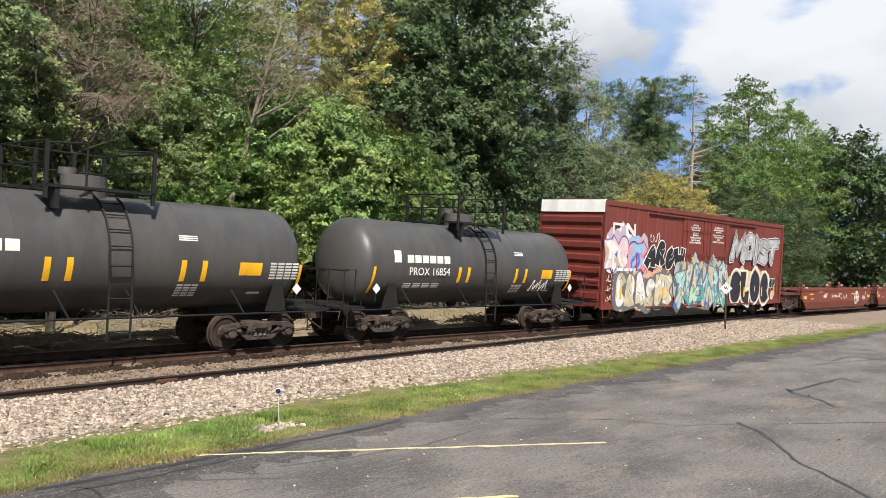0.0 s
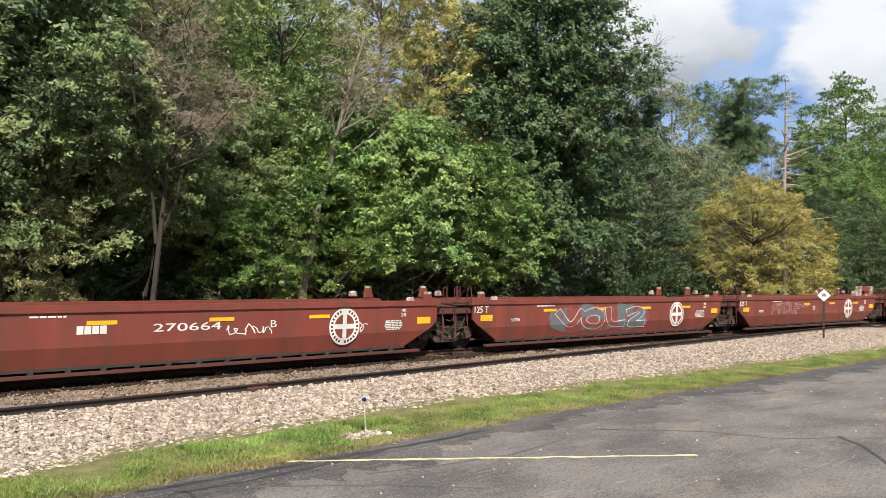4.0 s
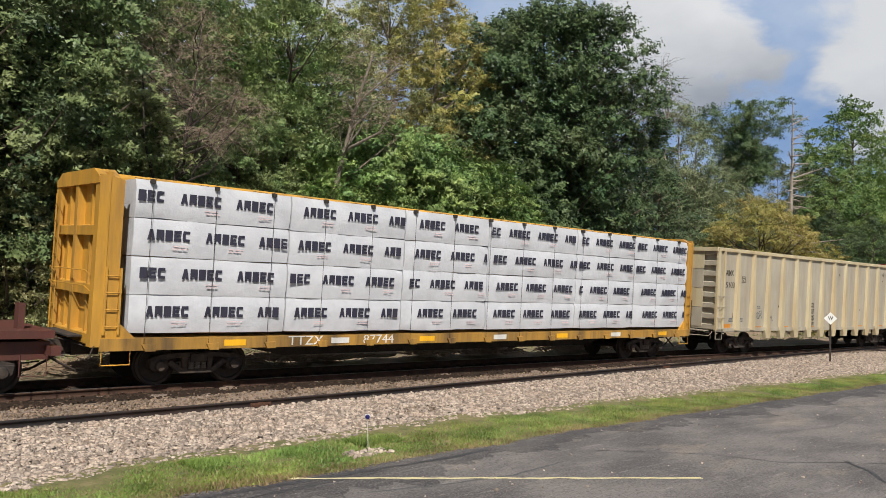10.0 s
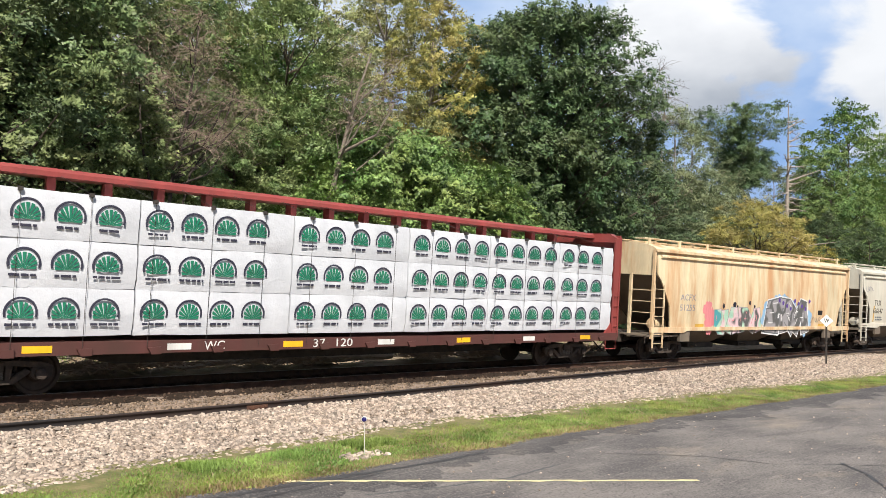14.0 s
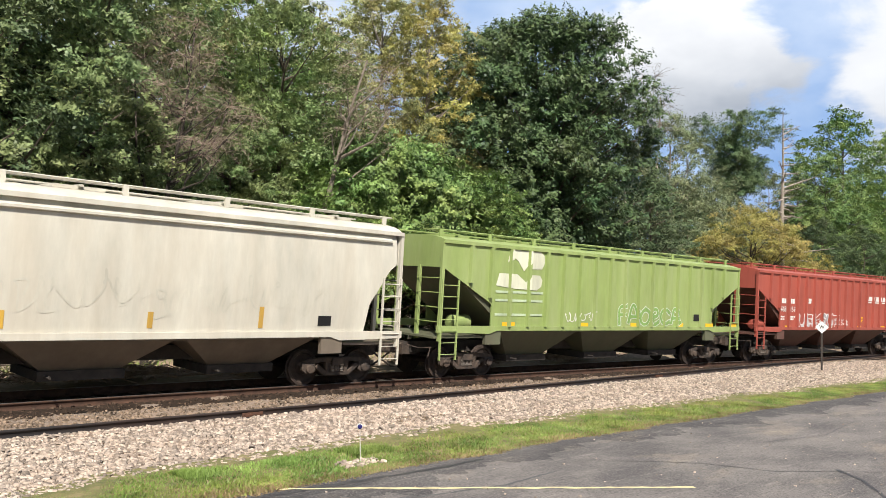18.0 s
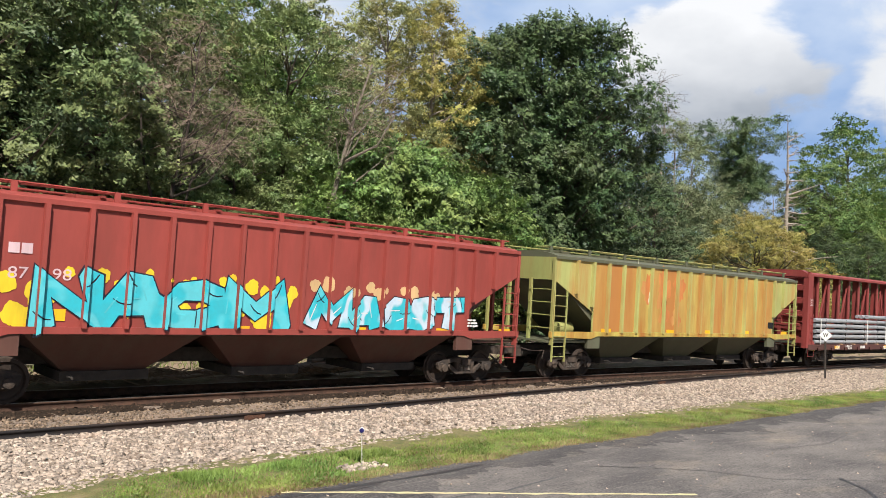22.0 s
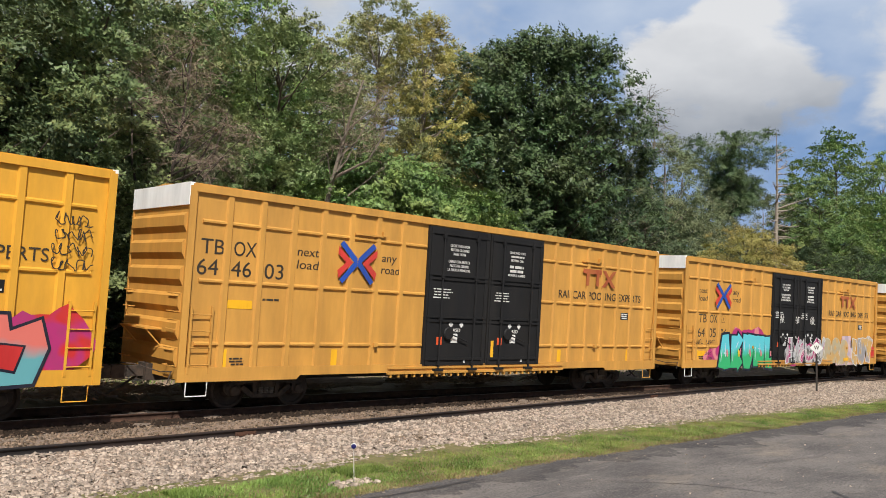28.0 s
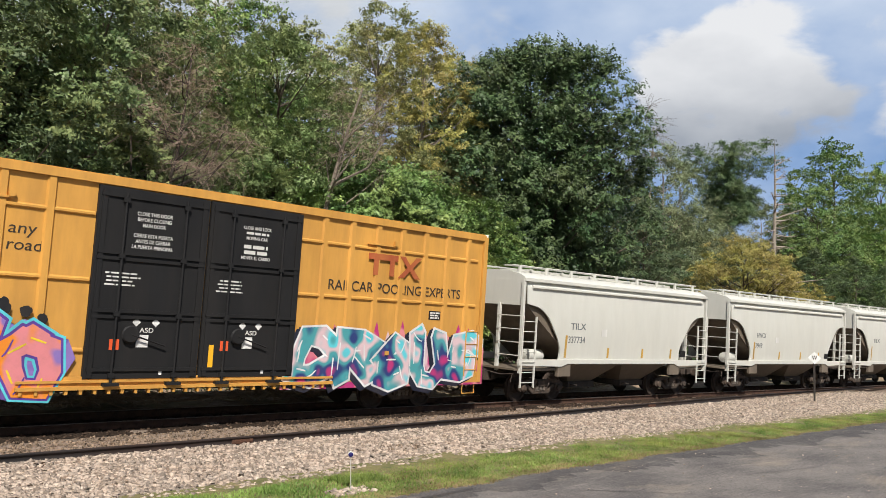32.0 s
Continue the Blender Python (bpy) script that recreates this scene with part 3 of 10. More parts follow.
SS = list(np.arange(-400, -20, 10)) + list(np.arange(-20, 90, 1.5)) + list(np.arange(90, 560, 10))
track = tagged(new("railway_track"), "single rusty railway track on wooden ties", "track", kind="structure")
for side in (-1, 1):
    me = raw_mesh("rail", *sweep([(a + side * 0.753, b) for a, b in rail_profile()], [on_track(s) for s in SS]), RAIL)
    r = part("rail", me, RAIL, track, "rusty steel rail")
    me = raw_mesh("running_face", *sweep([(side * 0.753 + a, b) for a, b in ((-0.03, -0.002), (0.03, -0.002), (0.03, 0.003), (-0.03, 0.003))], [on_track(s) for s in SS]), RAIL_TOP)
    part("running_face", me, RAIL_TOP, r, "shiny worn rail head")
tie_bm = bmesh.new()
box(tie_bm, -0.115, 0.115, -1.3, 1.3, -0.34, -0.172)
tie_me = mesh_of("tie", tie_bm, TIE, bevel=0.012)
plate = bmesh.new()
for sd in (-0.753, 0.753):
    box(plate, -0.09, 0.09, sd - 0.17, sd + 0.17, -0.175, -0.16)
    for q in (-0.05, 0.05):
        for w in (-0.1, 0.1):
            box(plate, q - 0.012, q + 0.012, sd + w - 0.015, sd + w + 0.015, -0.165, -0.135)
plate_me = mesh_of("tie_plate", plate, RAIL)
for i in range(110):
    m = on_track(-1 + i * 0.53 + random.uniform(-0.03, 0.03)) @ pose(0, random.uniform(-0.06, 0.06), random.uniform(-0.01, 0.005), 0, 0, random.uniform(-1.5, 1.5))
    t = part("tie", tie_me, TIE, track, at=m)
    part("tie_plate", plate_me, RAIL, t)
loose = [pose(s, 14.30 - 0.2 * math.sin((s + 2) / 16) + 0.3 * math.sin(max(0, s - 12) / 12), -0.045, 0, 0, 0) for s in np.arange(-60, 75, 1.5)]
spare = tagged(new("loose_rail"), "long black spare rail lying on the ballast beside the track", "rail")
cuts = (0, 24, 46, 57, 75, len(loose) - 1)
for a, b in zip(cuts, cuts[1:]):
    m = part("rail_length", raw_mesh("rail_length", *sweep(rail_profile(), loose[a:b + 1]), RAIL_BLACK), RAIL_BLACK, spare)
    if a:
        jb = box(bmesh.new(), -0.24, 0.24, -0.034, -0.014, -0.135, -0.05)
        for q in (-0.18, -0.06, 0.06, 0.18):
            lathe(jb, [(-0.055, 0.02), (-0.03, 0.022)], "y", 6, (q, 0, -0.09))
        part("joint_bar", jb, JOINT, spare, "rust-red joint bar", at=loose[a])
# ---- woods ----
BARK_DARK = surface("bark_dark", [(0.3, (0.022, 0.017, 0.013)), (0.7, (0.062, 0.048, 0.038))], rough=0.95, scale=5, stretch=(3, 3, 0.5), bump=0.7)
BARK_WARM = surface("bark_warm", [(0.3, (0.10, 0.08, 0.06)), (0.7, (0.24, 0.20, 0.16))], rough=0.95, scale=5, stretch=(3, 3, 0.5), bump=0.7)
TWIG_PALE = surface("twig_pale", [(0.3, (0.19, 0.14, 0.105)), (0.7, (0.37, 0.29, 0.225))], rough=0.95, scale=4, bump=0.2)
LIGHTWARD = np.array([-0.32, -0.42, 0.62])


def crown_mesh(name, clumps, count, size, material, seed, droop=0.16, flat=0.5, squash=0.62, slim=0.5, fill=0.14, sprays=9):
    """Leaves as small blades along the drooping twigs of many sprays (x, y, z, radius), with a looser fill behind them."""
    r = np.random.default_rng(seed)
    c = np.array(clumps, float)
    w = c[:, 3] ** 2
    pick = r.choice(len(c), count, p=w / w.sum())
    twig = r.normal(size=(len(c), sprays, 3))
    twig[:, :, 2] += 0.35
    twig[:, :, :2] += (c[:, :2] / (np.hypot(c[:, 0], c[:, 1])[:, None] + 0.6))[:, None] * 0.7
    twig /= np.linalg.norm(twig, axis=2)[:, :, None]
    twig *= (0.65 + 0.65 * r.random((len(c), sprays)))[:, :, None]
    lie = LIGHTWARD * flat * 1.7 + twig * 0.42 + r.normal(size=(len(c), sprays, 3)) * 0.34
    which = r.integers(0, sprays, count)
    d = twig[pick, which]
    u = 0.22 + 0.95 * r.random(count) ** 0.75
    rad = c[pick, 3] * u
    p = c[pick, :3] + (d * rad[:, None] + r.normal(size=(count, 3)) * (0.13 * c[pick, 3])[:, None]) * np.array([1, 1, squash])
    p[:, 2] -= droop * (rad * np.hypot(d[:, 0], d[:, 1])) ** 2
    inner = r.random(count) < fill
    k = np.where(inner, 0.35 + 0.45 * r.random(count), 1.0)
    p[:, 0] *= k
    p[:, 1] *= k
    nrm = lie[pick, which] + r.normal(size=(count, 3)) * 0.40
    nrm /= np.linalg.norm(nrm, axis=1)[:, None]
    a = np.cross(nrm, r.normal(size=(count, 3)))
    a /= np.linalg.norm(a, axis=1)[:, None]
    b = np.cross(nrm, a)
    s = (size * (0.55 + 0.85 * r.random(count)) * np.where(inner, 1.35, 1.0))[:, None]
    v = np.stack([p - a * s, p + a * s * 0.9 + b * s * slim, p + a * s * 0.5 - b * s * slim * 1.2], 1).reshape(-1, 3)
    return raw_mesh(name, v, np.arange(count * 3).reshape(-1, 3), material)


def clumps_of(seed, n, h0, h1, width, shape="round", rad=(0.9, 1.7)):
    """Clump centres near the skin of a lobed crown between two heights."""
    r = np.random.default_rng(seed)
    ph = r.random(6) * 6.283
    out = []
    while len(out) < n:
        f = r.random()
        if shape == "tall" and f > 0.55 and r.random() < (f - 0.55) * 1.5:
            continue
        if shape == "round":
            w = max(0.05, 1 - abs((f - 0.42) / 0.60) ** 2.3) ** 0.5
        elif shape == "dome":
            w = max(0.03, 1 - abs(max(0, f - 0.30) / 0.72) ** 3.6) ** 0.45 * (0.80 + 0.20 * min(1, f / 0.30))
        elif shape == "tall":
            w = (0.62 + 0.38 * math.sin(math.pi * (f * 0.9 + 0.1))) * (1.0 if f < 0.75 else max(0.12, 1 - ((f - 0.75) / 0.27) ** 1.6))
        elif shape == "plume":
            w = max(0.06, 1 - abs((f - 0.34) / 0.68) ** 2.6) ** 0.62
        elif shape == "flat":
            w = 0.35 + 0.65 * f
        else:
            w = 0.9 if f < 0.7 else 0.6
        ang = r.random() * 6.28319
        lobe = 1 + 0.13 * math.sin(2 * ang + ph[0] + 5 * f) + 0.10 * math.sin(5 * ang + ph[1] - 7 * f) + 0.08 * math.sin(9 * f * 2 + ph[2] + ang)
        q = width * w * r.random() ** 0.30 * lobe
        out.append((q * math.cos(ang), q * math.sin(ang), h0 + (h1 - h0) * f + r.normal() * 0.25, rad[0] + (rad[1] - rad[0]) * r.random() * (1 - 0.3 * f)))
    return out


def limbs(bm, clumps, base_r, height, seed, lean=(0, 0), every=3, n=7):
    """A tapered, slightly bent trunk with limbs that reach some of the clumps."""
    r = random.Random(seed)
    k = 7
    stem = [Vector((lean[0] * (i / k) ** 1.3 + r.uniform(-0.15, 0.15) * i / k, lean[1] * (i / k) ** 1.3 + r.uniform(-0.15, 0.15) * i / k, -0.6 + (height + 0.6) * i / k)) for i in range(k + 1)]
    rod(bm, stem, [base_r * (1.25 - 0.35 * min(1, i)) * (1 - 0.88 * i / k) + 0.02 for i in range(k + 1)], n)
    for c in clumps[::every]:
        e = Vector(c[:3])
        z = max(0.8, min(height * 0.92, e.z - 0.45 * math.hypot(e.x, e.y) - 0.3))
        i = int(z / height * k)
        s = stem[i].lerp(stem[min(i + 1, k)], z / height * k - i)
        m = s.lerp(e, 0.5) + Vector((r.uniform(-0.3, 0.3), r.uniform(-0.3, 0.3), -0.25))
        q = base_r * 0.42 * (1 - 0.7 * z / height)
        rod(bm, [s, m, e], [q + 0.02, q * 0.6 + 0.012, 0.012], 5)
    return bm


def twigs(bm, starts, seed, length, n, r0):
    """Bare forked twigs from the given points."""
    q = random.Random(seed)
    for s in starts:
        for _ in range(n):
            p = Vector(s)
            d = Vector((q.uniform(-1, 1), q.uniform(-1, 1), q.uniform(-0.5, 0.6))).normalized()
            pts = [p.copy()]
            for _ in range(4):
                d = (d + Vector((q.uniform(-0.5, 0.5), q.uniform(-0.5, 0.5), q.uniform(-0.5, 0.15)))).normalized()
                p = p + d * length / 4 * q.uniform(0.7, 1.2)
                pts.append(p.copy())
            rod(bm, pts, [r0, r0 * 0.8, r0 * 0.6, r0 * 0.45, r0 * 0.25], 3)
            for j in (1, 2, 3):
                e = pts[j] + Vector((q.uniform(-1, 1), q.uniform(-1, 1), q.uniform(-0.6, 0.7))) * length * 0.28
                rod(bm, [pts[j], pts[j].lerp(e, 0.5) + Vector((0, 0, q.uniform(-0.06, 0.06))), e], [r0 * 0.5, r0 * 0.38, r0 * 0.2], 3)
    return bm


G_MAPLE = foliage("leaf_maple", (0.026, 0.055, 0.022), (0.100, 0.148, 0.056), 0.13)
G_MID = foliage("leaf_mid", (0.060, 0.108, 0.034), (0.296, 0.362, 0.148), 0.26)
G_WARM = foliage("leaf_warm", (0.105, 0.128, 0.046), (0.415, 0.418, 0.200), 0.28)
G_BRIGHT = foliage("leaf_bright", (0.056, 0.118, 0.032), (0.250, 0.350, 0.104), 0.20)
G_OLIVE = foliage("leaf_olive", (0.170, 0.190, 0.060), (0.450, 0.440, 0.180), 0.34)
G_YELLOW = foliage("leaf_yellow", (0.235, 0.215, 0.060), (0.500, 0.450, 0.160), 0.36, 0.02)
G_GOLD = foliage("leaf_gold", (0.215, 0.195, 0.050), (0.460, 0.395, 0.125), 0.34, 0.02)
G_PINE = foliage("leaf_pine", (0.045, 0.080, 0.035), (0.135, 0.190, 0.080), 0.15)
# darker leaf greens: shade inside and under the woods is put into the colour
G_SHADE = foliage("leaf_back_shade", (0.028, 0.055, 0.020), (0.080, 0.122, 0.044), 0.18)
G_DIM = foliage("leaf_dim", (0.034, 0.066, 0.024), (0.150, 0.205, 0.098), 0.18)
G_UNDER_SHADE = foliage("leaf_under_shade", (0.028, 0.055, 0.022), (0.105, 0.155, 0.062), 0.18)
G_GREY = foliage("leaf_grey", (0.105, 0.130, 0.066), (0.250, 0.285, 0.150), 0.25)

KINDS = {}


def tree_kind(key, leaf, h, width, shape, n, count, size, seed, low=0.2, rad=(0.9, 1.7), trunk=0.22, bark=None, lean=(0, 0), flat=0.5, slim=0.5, squash=0.62, fill=0.16):
    cl = clumps_of(seed, n, h * low, h * 0.97, width, shape, rad)
    bm = limbs(bmesh.new(), cl, trunk, h * 0.84, seed, lean, every=6)
    KINDS[key] = (mesh_of("trunk", bm, bark or BARK, smooth=True), crown_mesh("crown", cl, count, size, leaf, seed, flat=flat, slim=slim, squash=squash, fill=fill))


tree_kind("maple", G_MAPLE, 19.6, 6.5, "dome", 1000, 200000, 0.104, 11, low=0.19, rad=(0.5, 0.9), trunk=0.35, flat=0.6, fill=0.32, squash=0.85)
tree_kind("mid_a", G_MID, 17, 4.5, "tall", 330, 84000, 0.080, 12, low=0.19, rad=(0.45, 1.0), fill=0.12)
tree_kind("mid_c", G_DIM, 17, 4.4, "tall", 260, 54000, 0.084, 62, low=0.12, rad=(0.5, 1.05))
tree_kind("mid_b", G_BRIGHT, 20, 5.0, "tall", 310, 74000, 0.094, 13, low=0.12, rad=(0.55, 1.2), fill=0.2)
tree_kind("warm", G_WARM, 18, 3.9, "tall", 240, 50000, 0.080, 27, low=0.22, rad=(0.42, 0.9), fill=0.1)
tree_kind("olive", G_OLIVE, 20, 2.9, "tall", 180, 32000, 0.070, 14, low=0.28, rad=(0.4, 0.8), bark=BARK_PALE, fill=0.05)
tree_kind("yellow", G_YELLOW, 19, 2.7, "tall", 170, 38000, 0.070, 28, low=0.36, rad=(0.4, 0.8), bark=BARK_PALE, fill=0.05)
tree_kind("bright", G_BRIGHT, 8.5, 3.6, "round", 260, 66000, 0.076, 15, low=0.28, rad=(0.38, 0.8), trunk=0.12)
tree_kind("gold", G_GOLD, 8.8, 4.7, "plume", 380, 60000, 0.080, 16, low=0.03, rad=(0.35, 0.75), trunk=0.12, slim=0.3, fill=0.05)
tree_kind("pine", G_PINE, 21, 3.9, "flat", 110, 52000, 0.15, 17, low=0.62, rad=(0.7, 1.4), trunk=0.25, flat=0.2, slim=0.16, bark=BARK_PALE)
tree_kind("grey", G_GREY, 19, 4.2, "tall", 170, 30000, 0.15, 29, low=0.12, rad=(0.7, 1.4), flat=0.3, slim=0.22, bark=BARK_PALE, fill=0.1)
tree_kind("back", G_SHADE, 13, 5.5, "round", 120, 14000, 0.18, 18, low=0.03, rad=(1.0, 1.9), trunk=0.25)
tree_kind("shrub", G_UNDER_SHADE, 3.4, 2.1, "round", 80, 6500, 0.08, 19, low=0.03, rad=(0.3, 0.6), trunk=0.05)
tree_kind("sapling", G_WARM, 9.5, 2.3, "tall", 100, 22000, 0.066, 20, low=0.12, rad=(0.35, 0.75), trunk=0.09)

LABELS = {"maple": ("dense dark green maple with a broad rounded crown", "tree"), "mid_a": ("leafy green tree at the edge of the woods", "tree"),
          "mid_c": ("leafy green tree further along the woods", "tree"), "mid_b": ("tall green broadleaf tree in the woods", "tree"), "olive": ("slender tree with thinning yellowish olive leaves", "tree"),
          "bright": ("young bright green tree with sunlit leaves", "tree"), "gold": ("bushy small tree turning golden yellow", "tree"),
          "warm": ("broadleaf tree with yellowing green leaves", "tree"), "yellow": ("slim poplar turning dull yellow", "tree"), "grey": ("grey-green conifer behind the maple", "tree"),
          "pine": ("dark pine with ragged tufted crown", "tree"), "back": ("dense green tree deep in the woods", "tree"),
          "sapling": ("thin young tree with olive leaves", "tree"), "shrub": ("low green shrub at the foot of the woods", "shrub")}


def plant(key, x, y, turn=0.0, size=1.0, z=0.0):
    t, c = KINDS[key]
    label, cat = LABELS[key]
    ob = tagged(new("shrub" if cat == "shrub" else "tree"), label, cat, "woods behind the track")
    ob.matrix_basis = pose(x, y, z, 0, 0, turn)
    for name, me in (("trunk", t), ("crown", c)):
        p = part(name, me, None, ob)
        p.scale = (size, size, size)
    return ob


# bearing in degrees right of the line across the track, distance across it
def spot(bearing, across):
    return across * math.tan(radians(bearing)), across


for key, bearing, across, turn, size in (
        ("maple", 52.0, 29.5, 20, 1.0),
        ("mid_a", 16.3, 26, 0, 0.90), ("warm", 12.5, 30, 20, 0.72), ("mid_a", 21.4, 27.5, 110, 0.98), ("warm", 18.6, 33, 40, 0.74), ("warm", 25.0, 31.5, 170, 0.92), ("mid_b", 30.8, 33, 80, 0.92), ("mid_a", 33.4, 29.5, 200, 0.92), ("mid_a", 30.2, 28.4, 300, 0.62),
        ("olive", 28.0, 36, 30, 1.0), ("olive", 40.4, 36, 90, 1.12), ("olive", 42.2, 39, 200, 1.2), ("yellow", 44.0, 33, 290, 1.08), ("yellow", 45.8, 34, 30, 1.05), ("olive", 47.8, 39, 130, 1.12), ("olive", 38.7, 40, 10, 1.12), ("warm", 35.2, 33, 30, 0.98), ("warm", 42.6, 31, 100, 0.72), ("warm", 46.6, 31.5, 220, 0.68),
        ("bright", 41.0, 27.0, 0, 1.12), ("bright", 45.0, 27.5, 120, 1.05), ("bright", 36.8, 27.0, 220, 0.9), ("bright", 48.3, 28.0, 40, 0.92), ("bright", 32.6, 26.6, 130, 0.62), ("mid_a", 38.0, 30.0, 40, 0.62),
        ("mid_c", 59.9, 30, 30, 0.72), ("grey", 61.2, 33, 60, 0.98), ("grey", 62.4, 35, 160, 1.0), ("grey", 64.9, 37, 260, 0.90), ("gold", 66.4, 25.5, 0, 1.12), ("gold", 68.1, 26.0, 100, 0.9),
        ("pine", 65.6, 36, 0, 1.08), ("grey", 63.9, 38, 10, 0.88), ("grey", 67.6, 36, 200, 0.95), ("grey", 69.4, 33, 120, 0.92), ("grey", 58.2, 33, 80, 0.8), ("mid_b", 72.0, 31, 140, 1.28), ("mid_b", 74.6, 30, 250, 1.25), ("mid_b", 71.0, 30, 20, 0.95), ("back", 77.2, 26, 250, 1.6),
        ("mid_c", 70.8, 25.5, 250, 0.62), ("mid_c", 73.2, 23.5, 70, 0.6), ("mid_c", 75.2, 21.5, 170, 0.6), ("mid_c", 10.5, 26, 90, 0.95), ("back", 78.5, 24, 30, 1.6), ("back", 80.6, 22.5, 130, 1.5), ("back", 82.4, 22, 230, 1.6), ("back", 84.0, 22, 330, 1.6), ("back", 86.0, 22, 60, 1.7), ("mid_b", 4, 28, 10, 0.95), ("sapling", 17.5, 24.6, 200, 0.6)):
    plant(key, *spot(bearing, across), turn, size)
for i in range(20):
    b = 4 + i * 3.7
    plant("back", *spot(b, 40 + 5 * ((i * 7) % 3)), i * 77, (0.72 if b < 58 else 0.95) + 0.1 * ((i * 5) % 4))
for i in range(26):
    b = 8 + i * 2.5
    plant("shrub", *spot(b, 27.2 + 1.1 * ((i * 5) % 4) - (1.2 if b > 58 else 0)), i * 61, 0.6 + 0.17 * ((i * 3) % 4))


def bare_tree(name, x, y, seed, height, crown, n, length, r0, material, label, lean=(0, 0), trunk=0.16, twig=None, every=3):
    """A leafless tree: trunk and limbs, and a haze of fine twigs."""
    ob = tagged(new(name), label, "tree", "woods behind the track")
    ob.matrix_basis = pose(x, y, 0)
    part("trunk", limbs(bmesh.new(), crown, trunk, height, seed, lean, every=every), material, ob, smooth=True)
    if n:
        part("twig_haze", twigs(bmesh.new(), [c[:3] for c in crown], seed, length, n, r0), twig or TWIG, ob, "fine bare grey twigs")
    return ob


q = random.Random(77)
x, y = spot(25.2, 23.4)
tangle = []
while len(tangle) < 135:
    u, v = q.uniform(-1, 1), q.uniform(-1, 1)
    if abs(u) ** 1.5 + v * v < 1 - 0.55 * q.random():
        tangle.append((1.0 + 2.3 * u, q.uniform(-1.1, 0.9), 8.5 + 2.7 * v - 0.5 * u, 0.5))
dying = bare_tree("bare_tree", x, y, 31, 10.6, tangle, 6, 0.95, 0.0072, BARK_DARK, "dying tree with a tangle of bare brown twigs", lean=(1.2, 0), twig=TWIG_PALE, trunk=0.085, every=6)
part("second_stem", rod(bmesh.new(), [(0.0, 0.1, -0.4), (-0.1, 0.1, 1.4), (0.22, 0.12, 3.0), (0.05, 0.15, 4.6), (-0.5, 0.2, 6.6), (-0.75, 0.1, 9.2)], [0.085, 0.08, 0.07, 0.05, 0.035, 0.015], 7), BARK_DARK, dying, smooth=True)
part("third_stem", rod(bmesh.new(), [(0.22, 0.12, 3.0), (0.75, 0.0, 4.3), (1.1, 0.1, 5.8), (2.1, 0.0, 7.4), (2.6, 0.1, 9.0)], [0.05, 0.045, 0.035, 0.025, 0.012], 6), BARK_DARK, dying, smooth=True)
x, y = spot(35.0, 25.2)
bare_tree("bare_tree", x, y, 32, 12.0, [(q.uniform(1.5, 4.4), q.uniform(-1.0, 1), q.uniform(8.6, 12.2), 0.5) for _ in range(75)], 5, 1.0, 0.008, BARK_WARM, "leaning grey-brown trunk with bare grey twigs", lean=(2.9, 0), trunk=0.17, twig=TWIG_PALE, every=7)
x, y = spot(60.2, 32)
bare_tree("bare_tree", x, y, 33, 19.0, [(q.uniform(-1.4, 2.4), q.uniform(-1, 1), q.uniform(15.5, 20.8), 0.5) for _ in range(22)], 6, 2.0, 0.018, BARK_PALE, "slim bare tree top above the green", lean=(0.6, 0), trunk=0.14)
x, y = spot(68.4, 24.3)
snag = tagged(new("dead_snag"), "tall dead pale snag with long level branches", "tree", "woods behind the track")
snag.matrix_basis = pose(x, y, 0)
part("trunk", rod(bmesh.new(), [(0, 0, -0.4), (0.1, 0, 4), (-0.05, 0.05, 8.5), (0.12, 0, 13.0), (0.05, 0, 17.6)], [0.24, 0.20, 0.16, 0.09, 0.02], 9), BARK_PALE, snag, smooth=True)
q = random.Random(34)
for k in range(60):
    z = q.uniform(3.0, 16.6)
    side = 1 if q.random() < 0.72 else -1
    ln = q.uniform(1.2, 5.5) * (1.1 - z / 22) * (1 if side > 0 else 0.5)
    dy = q.uniform(-0.7, 0.4) * ln
    rise = q.uniform(-0.25, 0.22) * ln if z < 11 else q.uniform(0.1, 0.6) * ln
    m = Vector((side * ln * 0.5, dy * 0.5, z + rise * 0.4 + q.uniform(-0.15, 0.15)))
    e = Vector((side * ln, dy, z + rise))
    bm = rod(bmesh.new(), [(0, 0, z), m, e], [0.075, 0.045, 0.012], 5)
    for j in range(3):
        f = m.lerp(e, q.uniform(0, 0.8))
        rod(bm, [f, f + Vector((side * q.uniform(0.2, 0.8), q.uniform(-0.5, 0.5), q.uniform(-0.3, 0.3)))], [0.022, 0.008], 3)
    part("branch", bm, BARK_PALE, snag)
for b, a, seed in ((42.0, 24.4, 41), (44.0, 25.0, 42), (49.5, 25.0, 43), (51.5, 25.6, 44), (36.0, 24.4, 45), (14.5, 24.0, 46), (18.0, 24.2, 47), (29.5, 24.2, 48), (56.0, 24.4, 49)):
    x, y = spot(b, a)
    q = random.Random(seed)
    ob = top("brush", twigs(bmesh.new(), [(q.uniform(-1, 1), q.uniform(-0.5, 0.5), 0.1) for _ in range(9)], seed, 2.2, 4, 0.014), TWIG, "leafless brown brush at the edge of the woods", "shrub", "brush along the woods", at=pose(x, y, 0.05))

